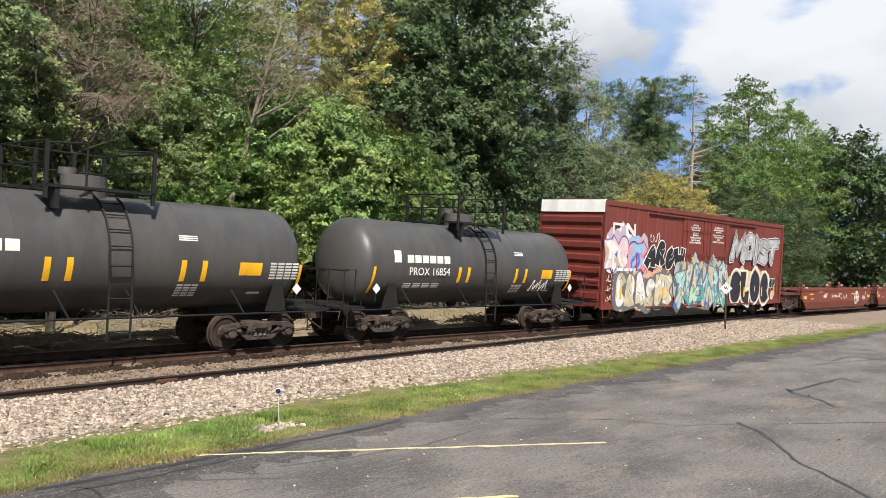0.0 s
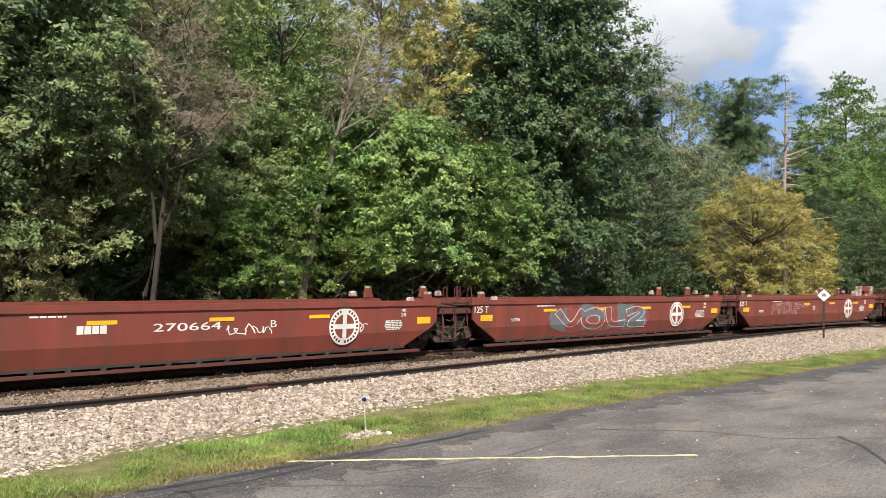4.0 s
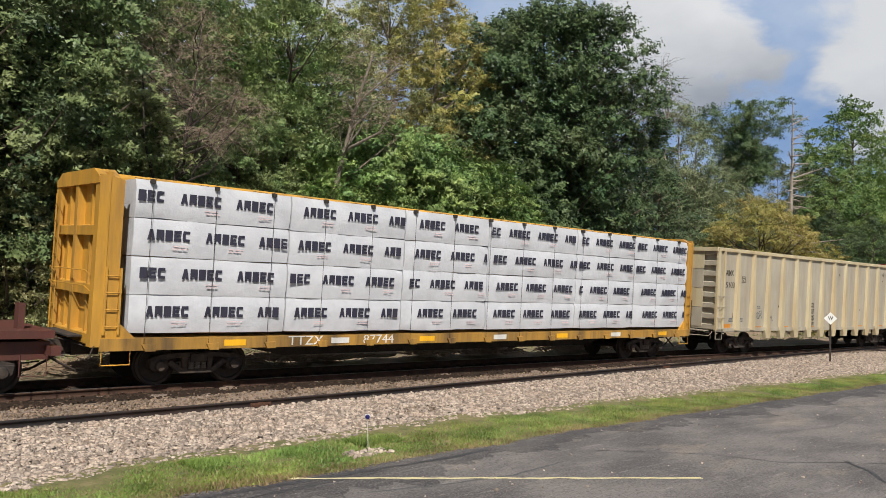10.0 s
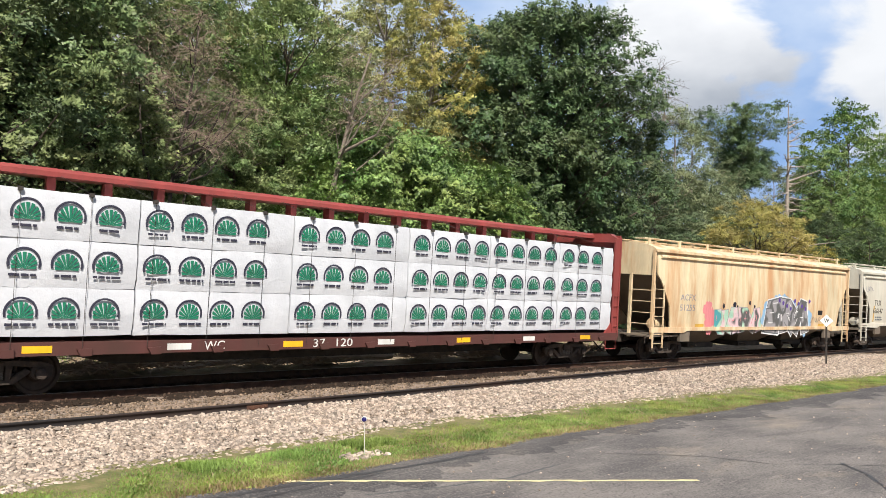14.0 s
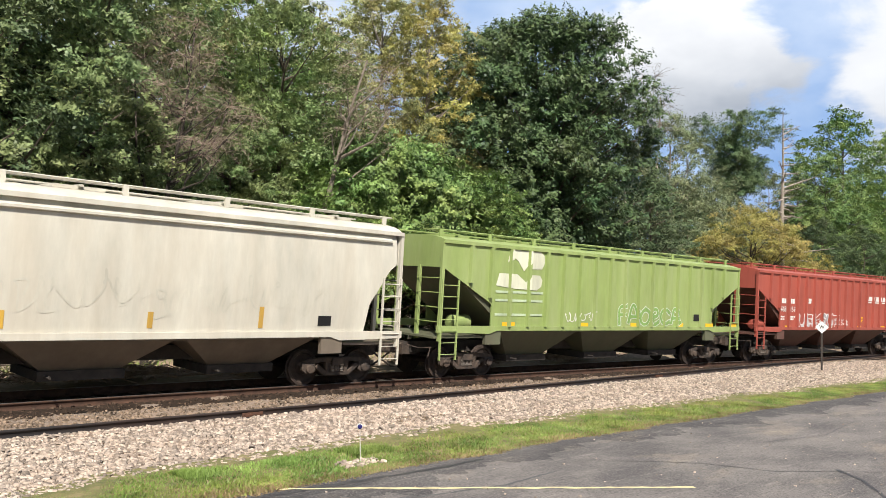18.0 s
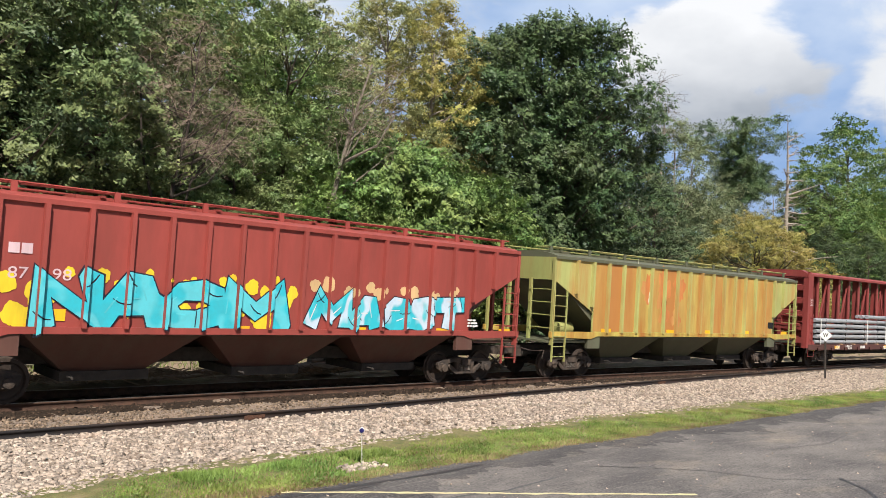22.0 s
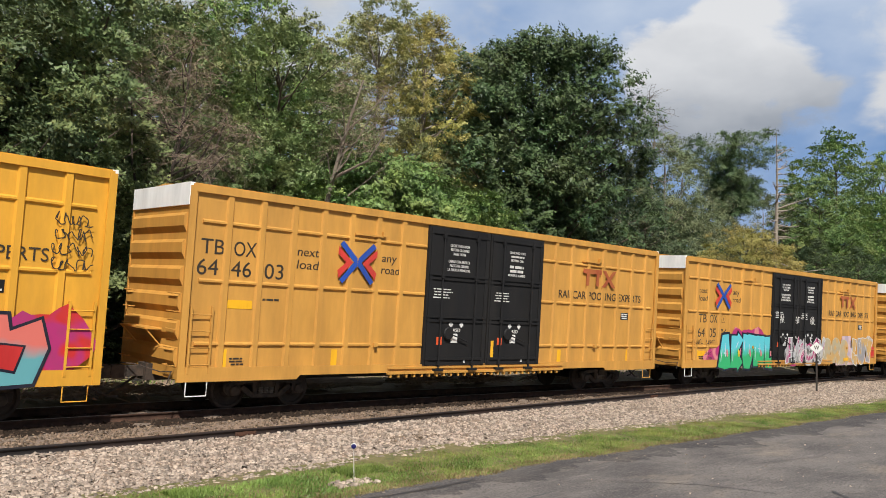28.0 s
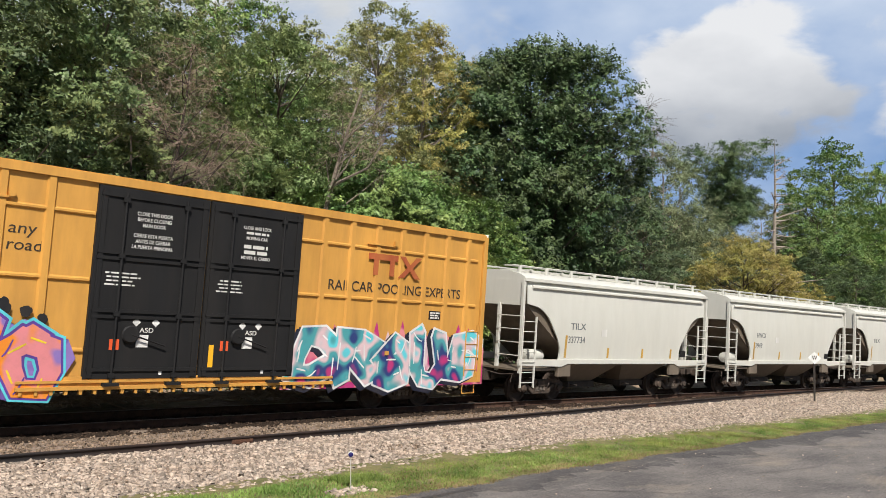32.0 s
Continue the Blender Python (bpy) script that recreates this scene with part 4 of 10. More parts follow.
# ---- clouds ----
def cloud_material(name, seed, cover, edge, tone):
    m = bpy.data.materials.new(name)
    m.use_nodes = True
    n, l = m.node_tree.nodes, m.node_tree.links
    n.remove(n["Principled BSDF"])
    tc = n.new("ShaderNodeTexCoord")
    mp = n.new("ShaderNodeMapping")
    mp.inputs["Location"].default_value = (seed, seed * 0.7, 0)
    mp.inputs["Scale"].default_value = (0.0016, 0.0016, 0.0030)
    l.new(tc.outputs["Object"], mp.inputs["Vector"])
    big = n.new("ShaderNodeTexNoise")
    big.inputs["Scale"].default_value, big.inputs["Detail"].default_value, big.inputs["Roughness"].default_value = 1.7, 9.0, 0.52
    big.inputs["Distortion"].default_value = 0.25
    l.new(mp.outputs["Vector"], big.inputs["Vector"])
    at = n.new("ShaderNodeAttribute")
    at.attribute_name = "body"
    add = n.new("ShaderNodeMath")
    add.operation = "MULTIPLY_ADD"
    add.inputs[1].default_value = 1.9
    l.new(big.outputs["Fac"], add.inputs[0])
    l.new(at.outputs["Fac"], add.inputs[2])
    al = n.new("ShaderNodeMapRange")
    al.interpolation_type = "SMOOTHSTEP"
    al.inputs["From Min"].default_value, al.inputs["From Max"].default_value = cover, cover + edge
    l.new(add.outputs[0], al.inputs["Value"])
    col = ramp_node(m.node_tree, [(0.30, tone[0]), (0.62, tone[1])])
    sh = n.new("ShaderNodeTexNoise")
    sh.inputs["Scale"].default_value, sh.inputs["Detail"].default_value = 1.1, 5.0
    l.new(mp.outputs["Vector"], sh.inputs["Vector"])
    lit = n.new("ShaderNodeAttribute")
    lit.attribute_name = "crest"
    sm = n.new("ShaderNodeMath")
    sm.operation = "MULTIPLY_ADD"
    sm.inputs[1].default_value = 0.5
    l.new(sh.outputs["Fac"], sm.inputs[0])
    l.new(lit.outputs["Fac"], sm.inputs[2])
    l.new(sm.outputs[0], col.inputs["Fac"])
    em = n.new("ShaderNodeEmission")
    em.inputs["Strength"].default_value = 1.0
    l.new(col.outputs["Color"], em.inputs["Color"])
    tr = n.new("ShaderNodeBsdfTransparent")
    mx = n.new("ShaderNodeMixShader")
    l.new(al.outputs["Result"], mx.inputs["Fac"])
    l.new(tr.outputs["BSDF"], mx.inputs[1])
    l.new(em.outputs["Emission"], mx.inputs[2])
    l.new(mx.outputs["Shader"], n["Material Output"].inputs["Surface"])
    return m


CLOUDS = []


def cloud(az0, az1, el0, el1, seed, cover, edge, tone, label, lift=1.0, R=3000):
    """A far bank of cloud on a piece of sphere; az in degrees right of straight across the track."""
    nx, nz = 40, 24
    vs, body, crest = [], [], []
    for i in range(nx + 1):
        for j in range(nz + 1):
            a, e = radians(az0 + (az1 - az0) * i / nx), radians(el0 + (el1 - el0) * j / nz)
            vs.append((R * math.cos(e) * math.sin(a), R * math.cos(e) * math.cos(a), R * math.sin(e)))
            u, w = 2 * i / nx - 1, 2 * j / nz - 1
            crest.append(0.27 + 0.30 * w)
            body.append(lift * (0.55 - (abs(u) ** 2.6 + abs(w) ** 2.6) * 0.95))
    fs = [(i * (nz + 1) + j, (i + 1) * (nz + 1) + j, (i + 1) * (nz + 1) + j + 1, i * (nz + 1) + j + 1) for i in range(nx) for j in range(nz)]
    me = raw_mesh("cloud", np.array(vs), np.array(fs), cloud_material("cloud", seed, cover, edge, tone))
    me.attributes.new("body", "FLOAT", "POINT").data.foreach_set("value", np.array(body, np.float32))
    me.attributes.new("crest", "FLOAT", "POINT").data.foreach_set("value", np.array(crest, np.float32))
    me.polygons.foreach_set("use_smooth", [True] * len(me.polygons))
    ob = tagged(new("cloud", me), label, "cloud", "drifting clouds", "structure")
    CLOUDS.append(ob)
    return ob


cloud(51.5, 70.5, 10.8, 23.5, 3.1, 0.95, 0.28, ((0.29, 0.32, 0.37), (0.68, 0.69, 0.71)), "bright white cumulus cloud with a grey belly", 1.0)
cloud(65.3, 100, 2, 24.5, 8.4, 0.97, 0.40, ((0.36, 0.39, 0.44), (0.62, 0.635, 0.66)), "broad white cloud bank", 1.0)
# added glowing sheet: lifts the dim blue of the sky, carries thin streaks
cloud(15, 110, 1, 48, 5.7, 0.02, 0.75, ((0.17, 0.29, 0.52), (0.53, 0.60, 0.71)), "glowing blue backdrop that brightens the sky, with thin high streaks of cloud", 0.35, 3500)
cloud(-40, 55, 4, 50, 11.3, 0.95, 0.6, ((0.45, 0.48, 0.52), (0.68, 0.69, 0.70)), "white cloud behind the treetops", 0.8, 3200)
SPRING_STEEL = surface("spring_steel", [(0.3, (0.10, 0.08, 0.065)), (0.7, (0.22, 0.19, 0.165))], rough=0.6, scale=6, bump=0.1, metal=0.3)
# ---- train: shared running gear, lettering ----
CARS = []
SPIN = []


def car(name, s0, s1, label, category):
    """An empty at the car's middle on the rails; s0 and s1 are its ends as the clip begins."""
    ob = tagged(new(name), label, category, "freight train")
    CARS.append((ob, (s0 + s1) / 2, (s1 - s0)))
    return ob


def frame_mesh():
    """A cast side frame: arched top member, sagging bottom member, columns and journal boxes."""
    bm = bmesh.new()
    y0, y1 = -0.06, 0.06
    prism(bm, [(-1.12, 0.62), (-0.9, 0.70), (-0.5, 0.74), (0.5, 0.74), (0.9, 0.70), (1.12, 0.62), (1.12, 0.52), (0.88, 0.56), (0.5, 0.62), (-0.5, 0.62), (-0.88, 0.56), (-1.12, 0.52)], "y", y0, y1)
    prism(bm, [(-0.72, 0.50), (-0.40, 0.26), (0.40, 0.26), (0.72, 0.50), (0.62, 0.58), (0.32, 0.36), (-0.32, 0.36), (-0.62, 0.58)], "y", y0, y1)
    for s in (-1, 1):
        prism(bm, [(s * 0.24, 0.34), (s * 0.34, 0.34), (s * 0.38, 0.64), (s * 0.24, 0.64)], "y", y0, y1)
        prism(bm, [(s * 0.72, 0.60), (s * 0.70, 0.40), (s * 0.78, 0.34), (s * 1.0, 0.34), (s * 1.1, 0.42), (s * 1.12, 0.60)], "y", y0 - 0.02, y1 - 0.03)
        lathe(bm, [(-0.15, 0.05), (-0.14, 0.115), (-0.05, 0.125), (0.06, 0.125)], "y", 12, (s * 0.89, 0, 0.457))
    return mesh_of("side_frame", bm, IRON, bevel=0.012)


def spring_mesh():
    prof = [(0.365, 0.05)]
    for k in range(6):
        prof += [(0.375 + k * 0.042, 0.068), (0.392 + k * 0.042, 0.068), (0.400 + k * 0.042, 0.046)]
    return mesh_of("spring", lathe(bmesh.new(), prof, "z", 8), SPRING_STEEL)


def wheel_mesh(r):
    bm = bmesh.new()
    for s in (-1, 1):
        pr = [(s * 0.675, 0.12), (s * 0.675, r - 0.10), (s * 0.68, r + 0.025), (s * 0.705, r + 0.025), (s * 0.72, r), (s * 0.80, r - 0.006), (s * 0.805, r - 0.07), (s * 0.76, r - 0.10), (s * 0.745, 0.20), (s * 0.79, 0.16), (s * 0.79, 0.10)]
        lathe(bm, pr, "y", 32)
    lathe(bm, [(-0.98, 0.07), (-0.7, 0.08), (0.7, 0.08), (0.98, 0.07)], "y", 12)
    for s in (-1, 1):
        for k in range(3):
            a = k * 2.0944
            box(bm, 0.02 * math.cos(a), 0.02 * math.cos(a) + 0.02, s * 1.0 - 0.01, s * 1.0 + 0.01, 0.04 * math.sin(a), 0.04 * math.sin(a) + 0.02)
    return mesh_of("wheelset", bm, WHEEL, smooth=True)


def rim_mesh(r):
    bm = bmesh.new()
    for s in (-1, 1):
        lathe(bm, [(s * 0.722, r - 0.004), (s * 0.722, r + 0.002), (s * 0.803, r - 0.003), (s * 0.803, r - 0.02)], "y", 32)
    return mesh_of("tread", bm, TREAD, smooth=True)


SIDE_FRAME, SPRING, WHEELS, TREADS = frame_mesh(), spring_mesh(), wheel_mesh(0.457), rim_mesh(0.457)
bm = bmesh.new()
box(bm, -0.2, 0.2, -1.12, 1.12, 0.52, 0.72)
lathe(bm, [(0.70, 0.30), (0.84, 0.28)], "z", 20)
box(bm, -0.95, 0.95, -0.03, 0.03, 0.40, 0.46)
for s in (-1, 1):
    box(bm, s * 0.42 - 0.05, s * 0.42 + 0.05, -0.9, 0.9, 0.36, 0.48)
BOLSTER = mesh_of("truck", bm, IRON, bevel=0.015)


def truck(parent, x):
    t = part("truck", BOLSTER, IRON, parent, "rust-brown four-wheel truck", at=pose(x, 0, 0))
    for s in (-1, 1):
        f = part("side_frame", SIDE_FRAME, IRON, t, at=pose(0, s * 1.0, 0, 0, 0, 0 if s < 0 else 180))
        for q in (-0.15, 0, 0.15):
            part("spring", SPRING, WHEEL, t, at=pose(q, s * 1.03, 0))
        w = part("wheelset", WHEELS, WHEEL, t, "steel wheel pair on an axle", at=pose(s * 0.89, 0, 0.457))
        SPIN.append((w, parent, x, s * 0.89))
    return t


def coupler_mesh():
    bm = bmesh.new()
    box(bm, -0.62, 0.12, -0.09, 0.09, 0.74, 0.98)
    prism(bm, [(-0.62, -0.17), (-0.95, -0.20), (-1.02, -0.06), (-0.90, -0.02), (-0.86, 0.10), (-1.0, 0.16), (-0.92, 0.22), (-0.66, 0.17)], "z", 0.72, 1.0)
    box(bm, -0.18, 0.4, -0.24, 0.24, 0.66, 1.04)
    rod(bm, [(-0.1, -1.45, 0.98), (-0.12, -0.9, 0.92), (-0.5, -0.3, 1.05), (-0.7, 0.0, 1.05)], 0.014, 5)
    rod(bm, [(-0.15, 0.3, 0.72), (-0.5, 0.28, 0.5), (-0.85, 0.25, 0.32), (-1.1, 0.2, 0.30)], 0.028, 6)
    rod(bm, [(-0.12, -1.44, 0.98), (-0.2, -1.46, 0.72)], 0.014, 5)
    return mesh_of("coupler", bm, IRON, bevel=0.0)


COUPLER = coupler_mesh()


def couplers(parent, half):
    part("coupler", COUPLER, IRON, parent, "rusty knuckle coupler with air hose", at=pose(-half, 0, 0))
    part("coupler", COUPLER, IRON, parent, "rusty knuckle coupler with air hose", at=pose(half, 0, 0, 0, 0, 180))


def stirrup(parent, x, w, z, material, wide=0.42, deep=0.42):
    for s in (-1, 1):
        bm = rod(bmesh.new(), [(x - wide / 2, s * w, z), (x - wide / 2, s * w, z - deep), (x + wide / 2, s * w, z - deep), (x + wide / 2, s * w, z)], 0.018, 5)
        part("sill_step", bm, material, parent)


def ladder(parent, x, w, z0, z1, material, wide=0.42, rungs=None, rails=True, far=False):
    """A side ladder, its rungs standing off the sheet."""
    n = rungs or max(2, round((z1 - z0) / 0.38))
    for s in ((-1, 1) if far else (-1,)):
        y = s * w
        bm = bmesh.new()
        for q in (-1, 1):
            box(bm, x + q * wide / 2 - 0.025, x + q * wide / 2 + 0.025, y + (0.0 if s > 0 else -0.05), y + (0.05 if s > 0 else 0.0), z0, z1 if rails else z0 + 0.05)
        lad = part("ladder", bm, material, parent)
        for k in range(n):
            z = z0 + (z1 - z0) * (k + 0.5) / n
            part("rung", rod(bmesh.new(), [(x - wide / 2, y, z), (x - wide / 2 + 0.02, y + s * 0.06, z), (x + wide / 2 - 0.02, y + s * 0.06, z), (x + wide / 2, y, z)], 0.014, 5), material, lad)


# ---- lettering ----
GLYPHS = {}


def text_mesh(s, fat, thick):
    key = (s, fat, thick)
    if key not in GLYPHS:
        cu = bpy.data.curves.new("letters", "FONT")
        cu.body, cu.size, cu.offset, cu.extrude, cu.resolution_u, cu.space_character = s, 1.45, fat, thick, 5 if fat else 3, 1.0 + fat * 3
        ob = bpy.data.objects.new("letters", cu)
        me = ob.to_mesh()
        co = np.empty(len(me.vertices) * 3, np.float32)
        me.vertices.foreach_get("co", co)
        GLYPHS[key] = (co.reshape(-1, 3).copy(), [tuple(p.vertices) for p in me.polygons])
        ob.to_mesh_clear()
        bpy.data.objects.remove(ob)
        bpy.data.curves.remove(cu)
    return GLYPHS[key]


def letters(parent, s, x, z, h, material, y, w=None, fat=0.0, name="lettering", thick=0.004, slant=0.0, wave=0.0):
    """Words on the side at y: x is their left end, z their foot, h the height of capitals, w their width."""
    co, fs = text_mesh(s, fat, thick)
    v = co.copy()
    v[:, 0] -= v[:, 0].min()
    wide = v[:, 0].max()
    k = h if w is None else w / wide
    out = np.stack([x + v[:, 0] * k + slant * v[:, 1] * h, np.full(len(v), y) - v[:, 2], z + v[:, 1] * h * (1 + wave * np.sin(v[:, 0] * 2.1)) + wave * h * 0.4 * np.sin(v[:, 0] * 3.3)], 1)
    me = bpy.data.meshes.new(name)
    me.from_pydata(out.tolist(), [], fs)
    me.materials.append(material)
    return part(name, me, material, parent)


def bars(parent, x0, x1, z0, z1, rows, material, y, seed=0, name="small_print", solid=0.62):
    """Writing too small to read: rows of plain bars."""
    r = random.Random(seed + int(x0 * 100) + int(z0 * 37))
    bm = bmesh.new()
    hgt = (z1 - z0) / rows
    for k in range(rows):
        x = x0 + r.uniform(0, 0.12) * (x1 - x0)
        end = x1 - r.uniform(0, 0.25) * (x1 - x0)
        while x < end:
            e = min(end, x + r.uniform(0.9, 2.6) * hgt)
            box(bm, x, e, y - 0.004, y, z0 + k * hgt + hgt * (1 - solid) / 2, z0 + k * hgt + hgt * (1 + solid) / 2)
            x = e + 0.35 * hgt
    return part(name, bm, material, parent)


def blocks(parent, x, z, w, h, n, material, y, name="mark"):
    """A trade mark as a row of plain blocks."""
    bm = bmesh.new()
    p = w / n
    for k in range(n):
        box(bm, x + k * p + 0.07 * p, x + (k + 1) * p - 0.07 * p, y - 0.005, y, z, z + h)
    return part(name, bm, material, parent)


def plate(parent, x0, x1, z0, z1, y, material, name="reflector", thick=0.006):
    return part(name, box(bmesh.new(), x0, x1, y - thick, y, z0, z1), material, parent)


def patch_of(pts, y, thick=0.004):
    """A thin flat shape from an outline of (x, z)."""
    return prism(bmesh.new(), pts, "y", y - thick, y)


def splash(cx, cz, rx, rz, n, seed, y, rough=0.25):
    """An uneven, soft-lobed sprayed patch."""
    r = random.Random(seed)
    ph = [r.uniform(0, 6.283) for _ in range(4)]
    pts = []
    for k in range(44):
        t = 6.28319 * k / 44
        q = 1 + rough * (0.5 * math.sin(3 * t + ph[0]) + 0.35 * math.sin(5 * t + ph[1]) + 0.3 * math.sin(9 * t + ph[2]) + 0.15 * math.sin(14 * t + ph[3]))
        pts.append((cx + rx * math.cos(t) * q, cz + rz * math.sin(t) * q))
    return patch_of(pts, y, 0.001)


SPRAY = {}


SPRAY_RGB = {}


def spray(name, c):
    SPRAY_RGB[name] = c
    if name not in SPRAY:
        SPRAY[name] = paint("spray_" + name, c, amount=0.18, rough=0.5, wear=0.22)
    return SPRAY[name]


for nm, c in (("sky_pale", (0.50, 0.62, 0.72)), ("aqua", (0.10, 0.52, 0.60)), ("sky_deep", (0.12, 0.26, 0.42)), ("white", (0.64, 0.64, 0.64)), ("black", (0.015, 0.015, 0.018)), ("cyan", (0.03, 0.45, 0.55)), ("green", (0.03, 0.40, 0.15)), ("red", (0.55, 0.03, 0.03)), ("pink", (0.65, 0.22, 0.24)),
              ("magenta", (0.42, 0.03, 0.16)), ("purple", (0.10, 0.045, 0.28)), ("violet", (0.24, 0.16, 0.45)), ("orange", (0.75, 0.24, 0.02)), ("yellow", (0.75, 0.55, 0.03)), ("blue", (0.04, 0.13, 0.5)),
              ("cream", (0.52, 0.46, 0.32)), ("teal", (0.06, 0.30, 0.33)), ("silver", (0.42, 0.43, 0.45)), ("sky", (0.25, 0.42, 0.60)), ("peach", (0.60, 0.33, 0.22)), ("mint", (0.35, 0.55, 0.42)), ("rose", (0.62, 0.45, 0.48)), ("turq", (0.05, 0.28, 0.33)), ("grey", (0.12, 0.13, 0.14)), ("lilac", (0.44, 0.35, 0.44)), ("olive", (0.16, 0.19, 0.10)), ("smoke", (0.30, 0.29, 0.30)), ("sandy", (0.55, 0.35, 0.13)), ("apple", (0.035, 0.36, 0.14)), ("coral", (0.66, 0.16, 0.13)), ("navy", (0.02, 0.04, 0.16)), ("hazel", (0.42, 0.36, 0.24)), ("night", (0.012, 0.014, 0.03))):
    spray(nm, c)


def blend(*names):
    """Sprayed fill in which several colours run into one another."""
    key = "_".join(names)
    if key not in SPRAY:
        cols = [tuple(SPRAY_RGB[n]) for n in names]
        stops = []
        for i, c in enumerate(cols):
            lo, hi = 0.32 + 0.36 * i / len(cols), 0.32 + 0.36 * (i + 1) / len(cols)
            stops += [(lo + 0.018, c), (hi - 0.018, c)]
        SPRAY[key] = surface("spray_" + key, stops, rough=0.5, scale=0.85, stretch=(1, 1, 0.8), detail=2.0, bump=0.03, bump_scale=8.0, dirt=(0.10, 0.08, 0.06), dirt_amount=0.16, dirt_scale=3.0)
    return SPRAY[key]


def fade(key, low, high, z):
    """Sprayed fill that runs from one colour at the foot into another above the height z."""
    m = bpy.data.materials.new("spray_" + key)
    m.use_nodes = True
    n, l = m.node_tree.nodes, m.node_tree.links
    tc = n.new("ShaderNodeTexCoord")
    sp = n.new("ShaderNodeSeparateXYZ")
    no = n.new("ShaderNodeTexNoise")
    no.inputs["Scale"].default_value, no.inputs["Detail"].default_value = 1.4, 3.0
    l.new(tc.outputs["Object"], sp.inputs[0])
    l.new(tc.outputs["Object"], no.inputs["Vector"])
    ad = n.new("ShaderNodeMath")
    ad.operation = "MULTIPLY_ADD"
    ad.inputs[1].default_value = 0.7
    l.new(no.outputs["Fac"], ad.inputs[0])
    l.new(sp.outputs["Z"], ad.inputs[2])
    mr = n.new("ShaderNodeMapRange")
    mr.inputs["From Min"].default_value, mr.inputs["From Max"].default_value = z + 0.35 - 0.16, z + 0.35 + 0.16
    l.new(ad.outputs[0], mr.inputs["Value"])
    r = ramp_node(m.node_tree, [(0.0, SPRAY_RGB[low]), (1.0, SPRAY_RGB[high])])
    l.new(mr.outputs["Result"], r.inputs["Fac"])
    b = n["Principled BSDF"]
    b.inputs["Roughness"].default_value = 0.5
    l.new(r.outputs["Color"], b.inputs["Base Color"])
    SPRAY[key] = m


def stroke(bm, pts, wide, y, thick=0.001):
    """A flat brush line that thins out at its ends."""
    n = len(pts)
    lo, hi = [], []
    for i, (px, pz) in enumerate(pts):
        qx, qz = pts[min(i + 1, n - 1)]
        ox, oz = pts[max(i - 1, 0)]
        d = math.hypot(qx - ox, qz - oz) or 1
        k = wide / 2 * (0.45 + 0.55 * math.sin(math.pi * (i + 0.5) / n))
        nx, nz = -(qz - oz) / d * k, (qx - ox) / d * k
        lo.append((px - nx, pz - nz))
        hi.append((px + nx, pz + nz))
    return prism(bm, lo + hi[::-1], "y", y - thick, y)


def ground_cloud(parent, x, z, w, h, y, names, seed, label="sprayed colour ground"):
    """A lobed cloud of colour behind a sprayed word."""
    r = random.Random(seed)
    top_, low_ = [], []
    ph = [r.uniform(0, 6.283) for _ in range(4)]
    for k in range(41):
        u = k / 40
        e = min(1, u * 9, (1 - u) * 9) ** 0.5
        px = x - 0.1 + (w + 0.2) * u
        top_.append((px, z + h * (0.5 + e * (0.52 + 0.10 * math.sin(u * w * 3.2 + ph[0]) + 0.07 * math.sin(u * w * 7.1 + ph[1]) + 0.03 * math.sin(u * w * 17 + ph[3])))))
        low_.append((px, z + h * (0.5 - e * (0.50 + 0.06 * math.sin(u * w * 4.3 + ph[2])))))
    return part("sprayed_cloud", patch_of(low_ + top_[::-1], y, 0.001), blend(*names), parent, label)


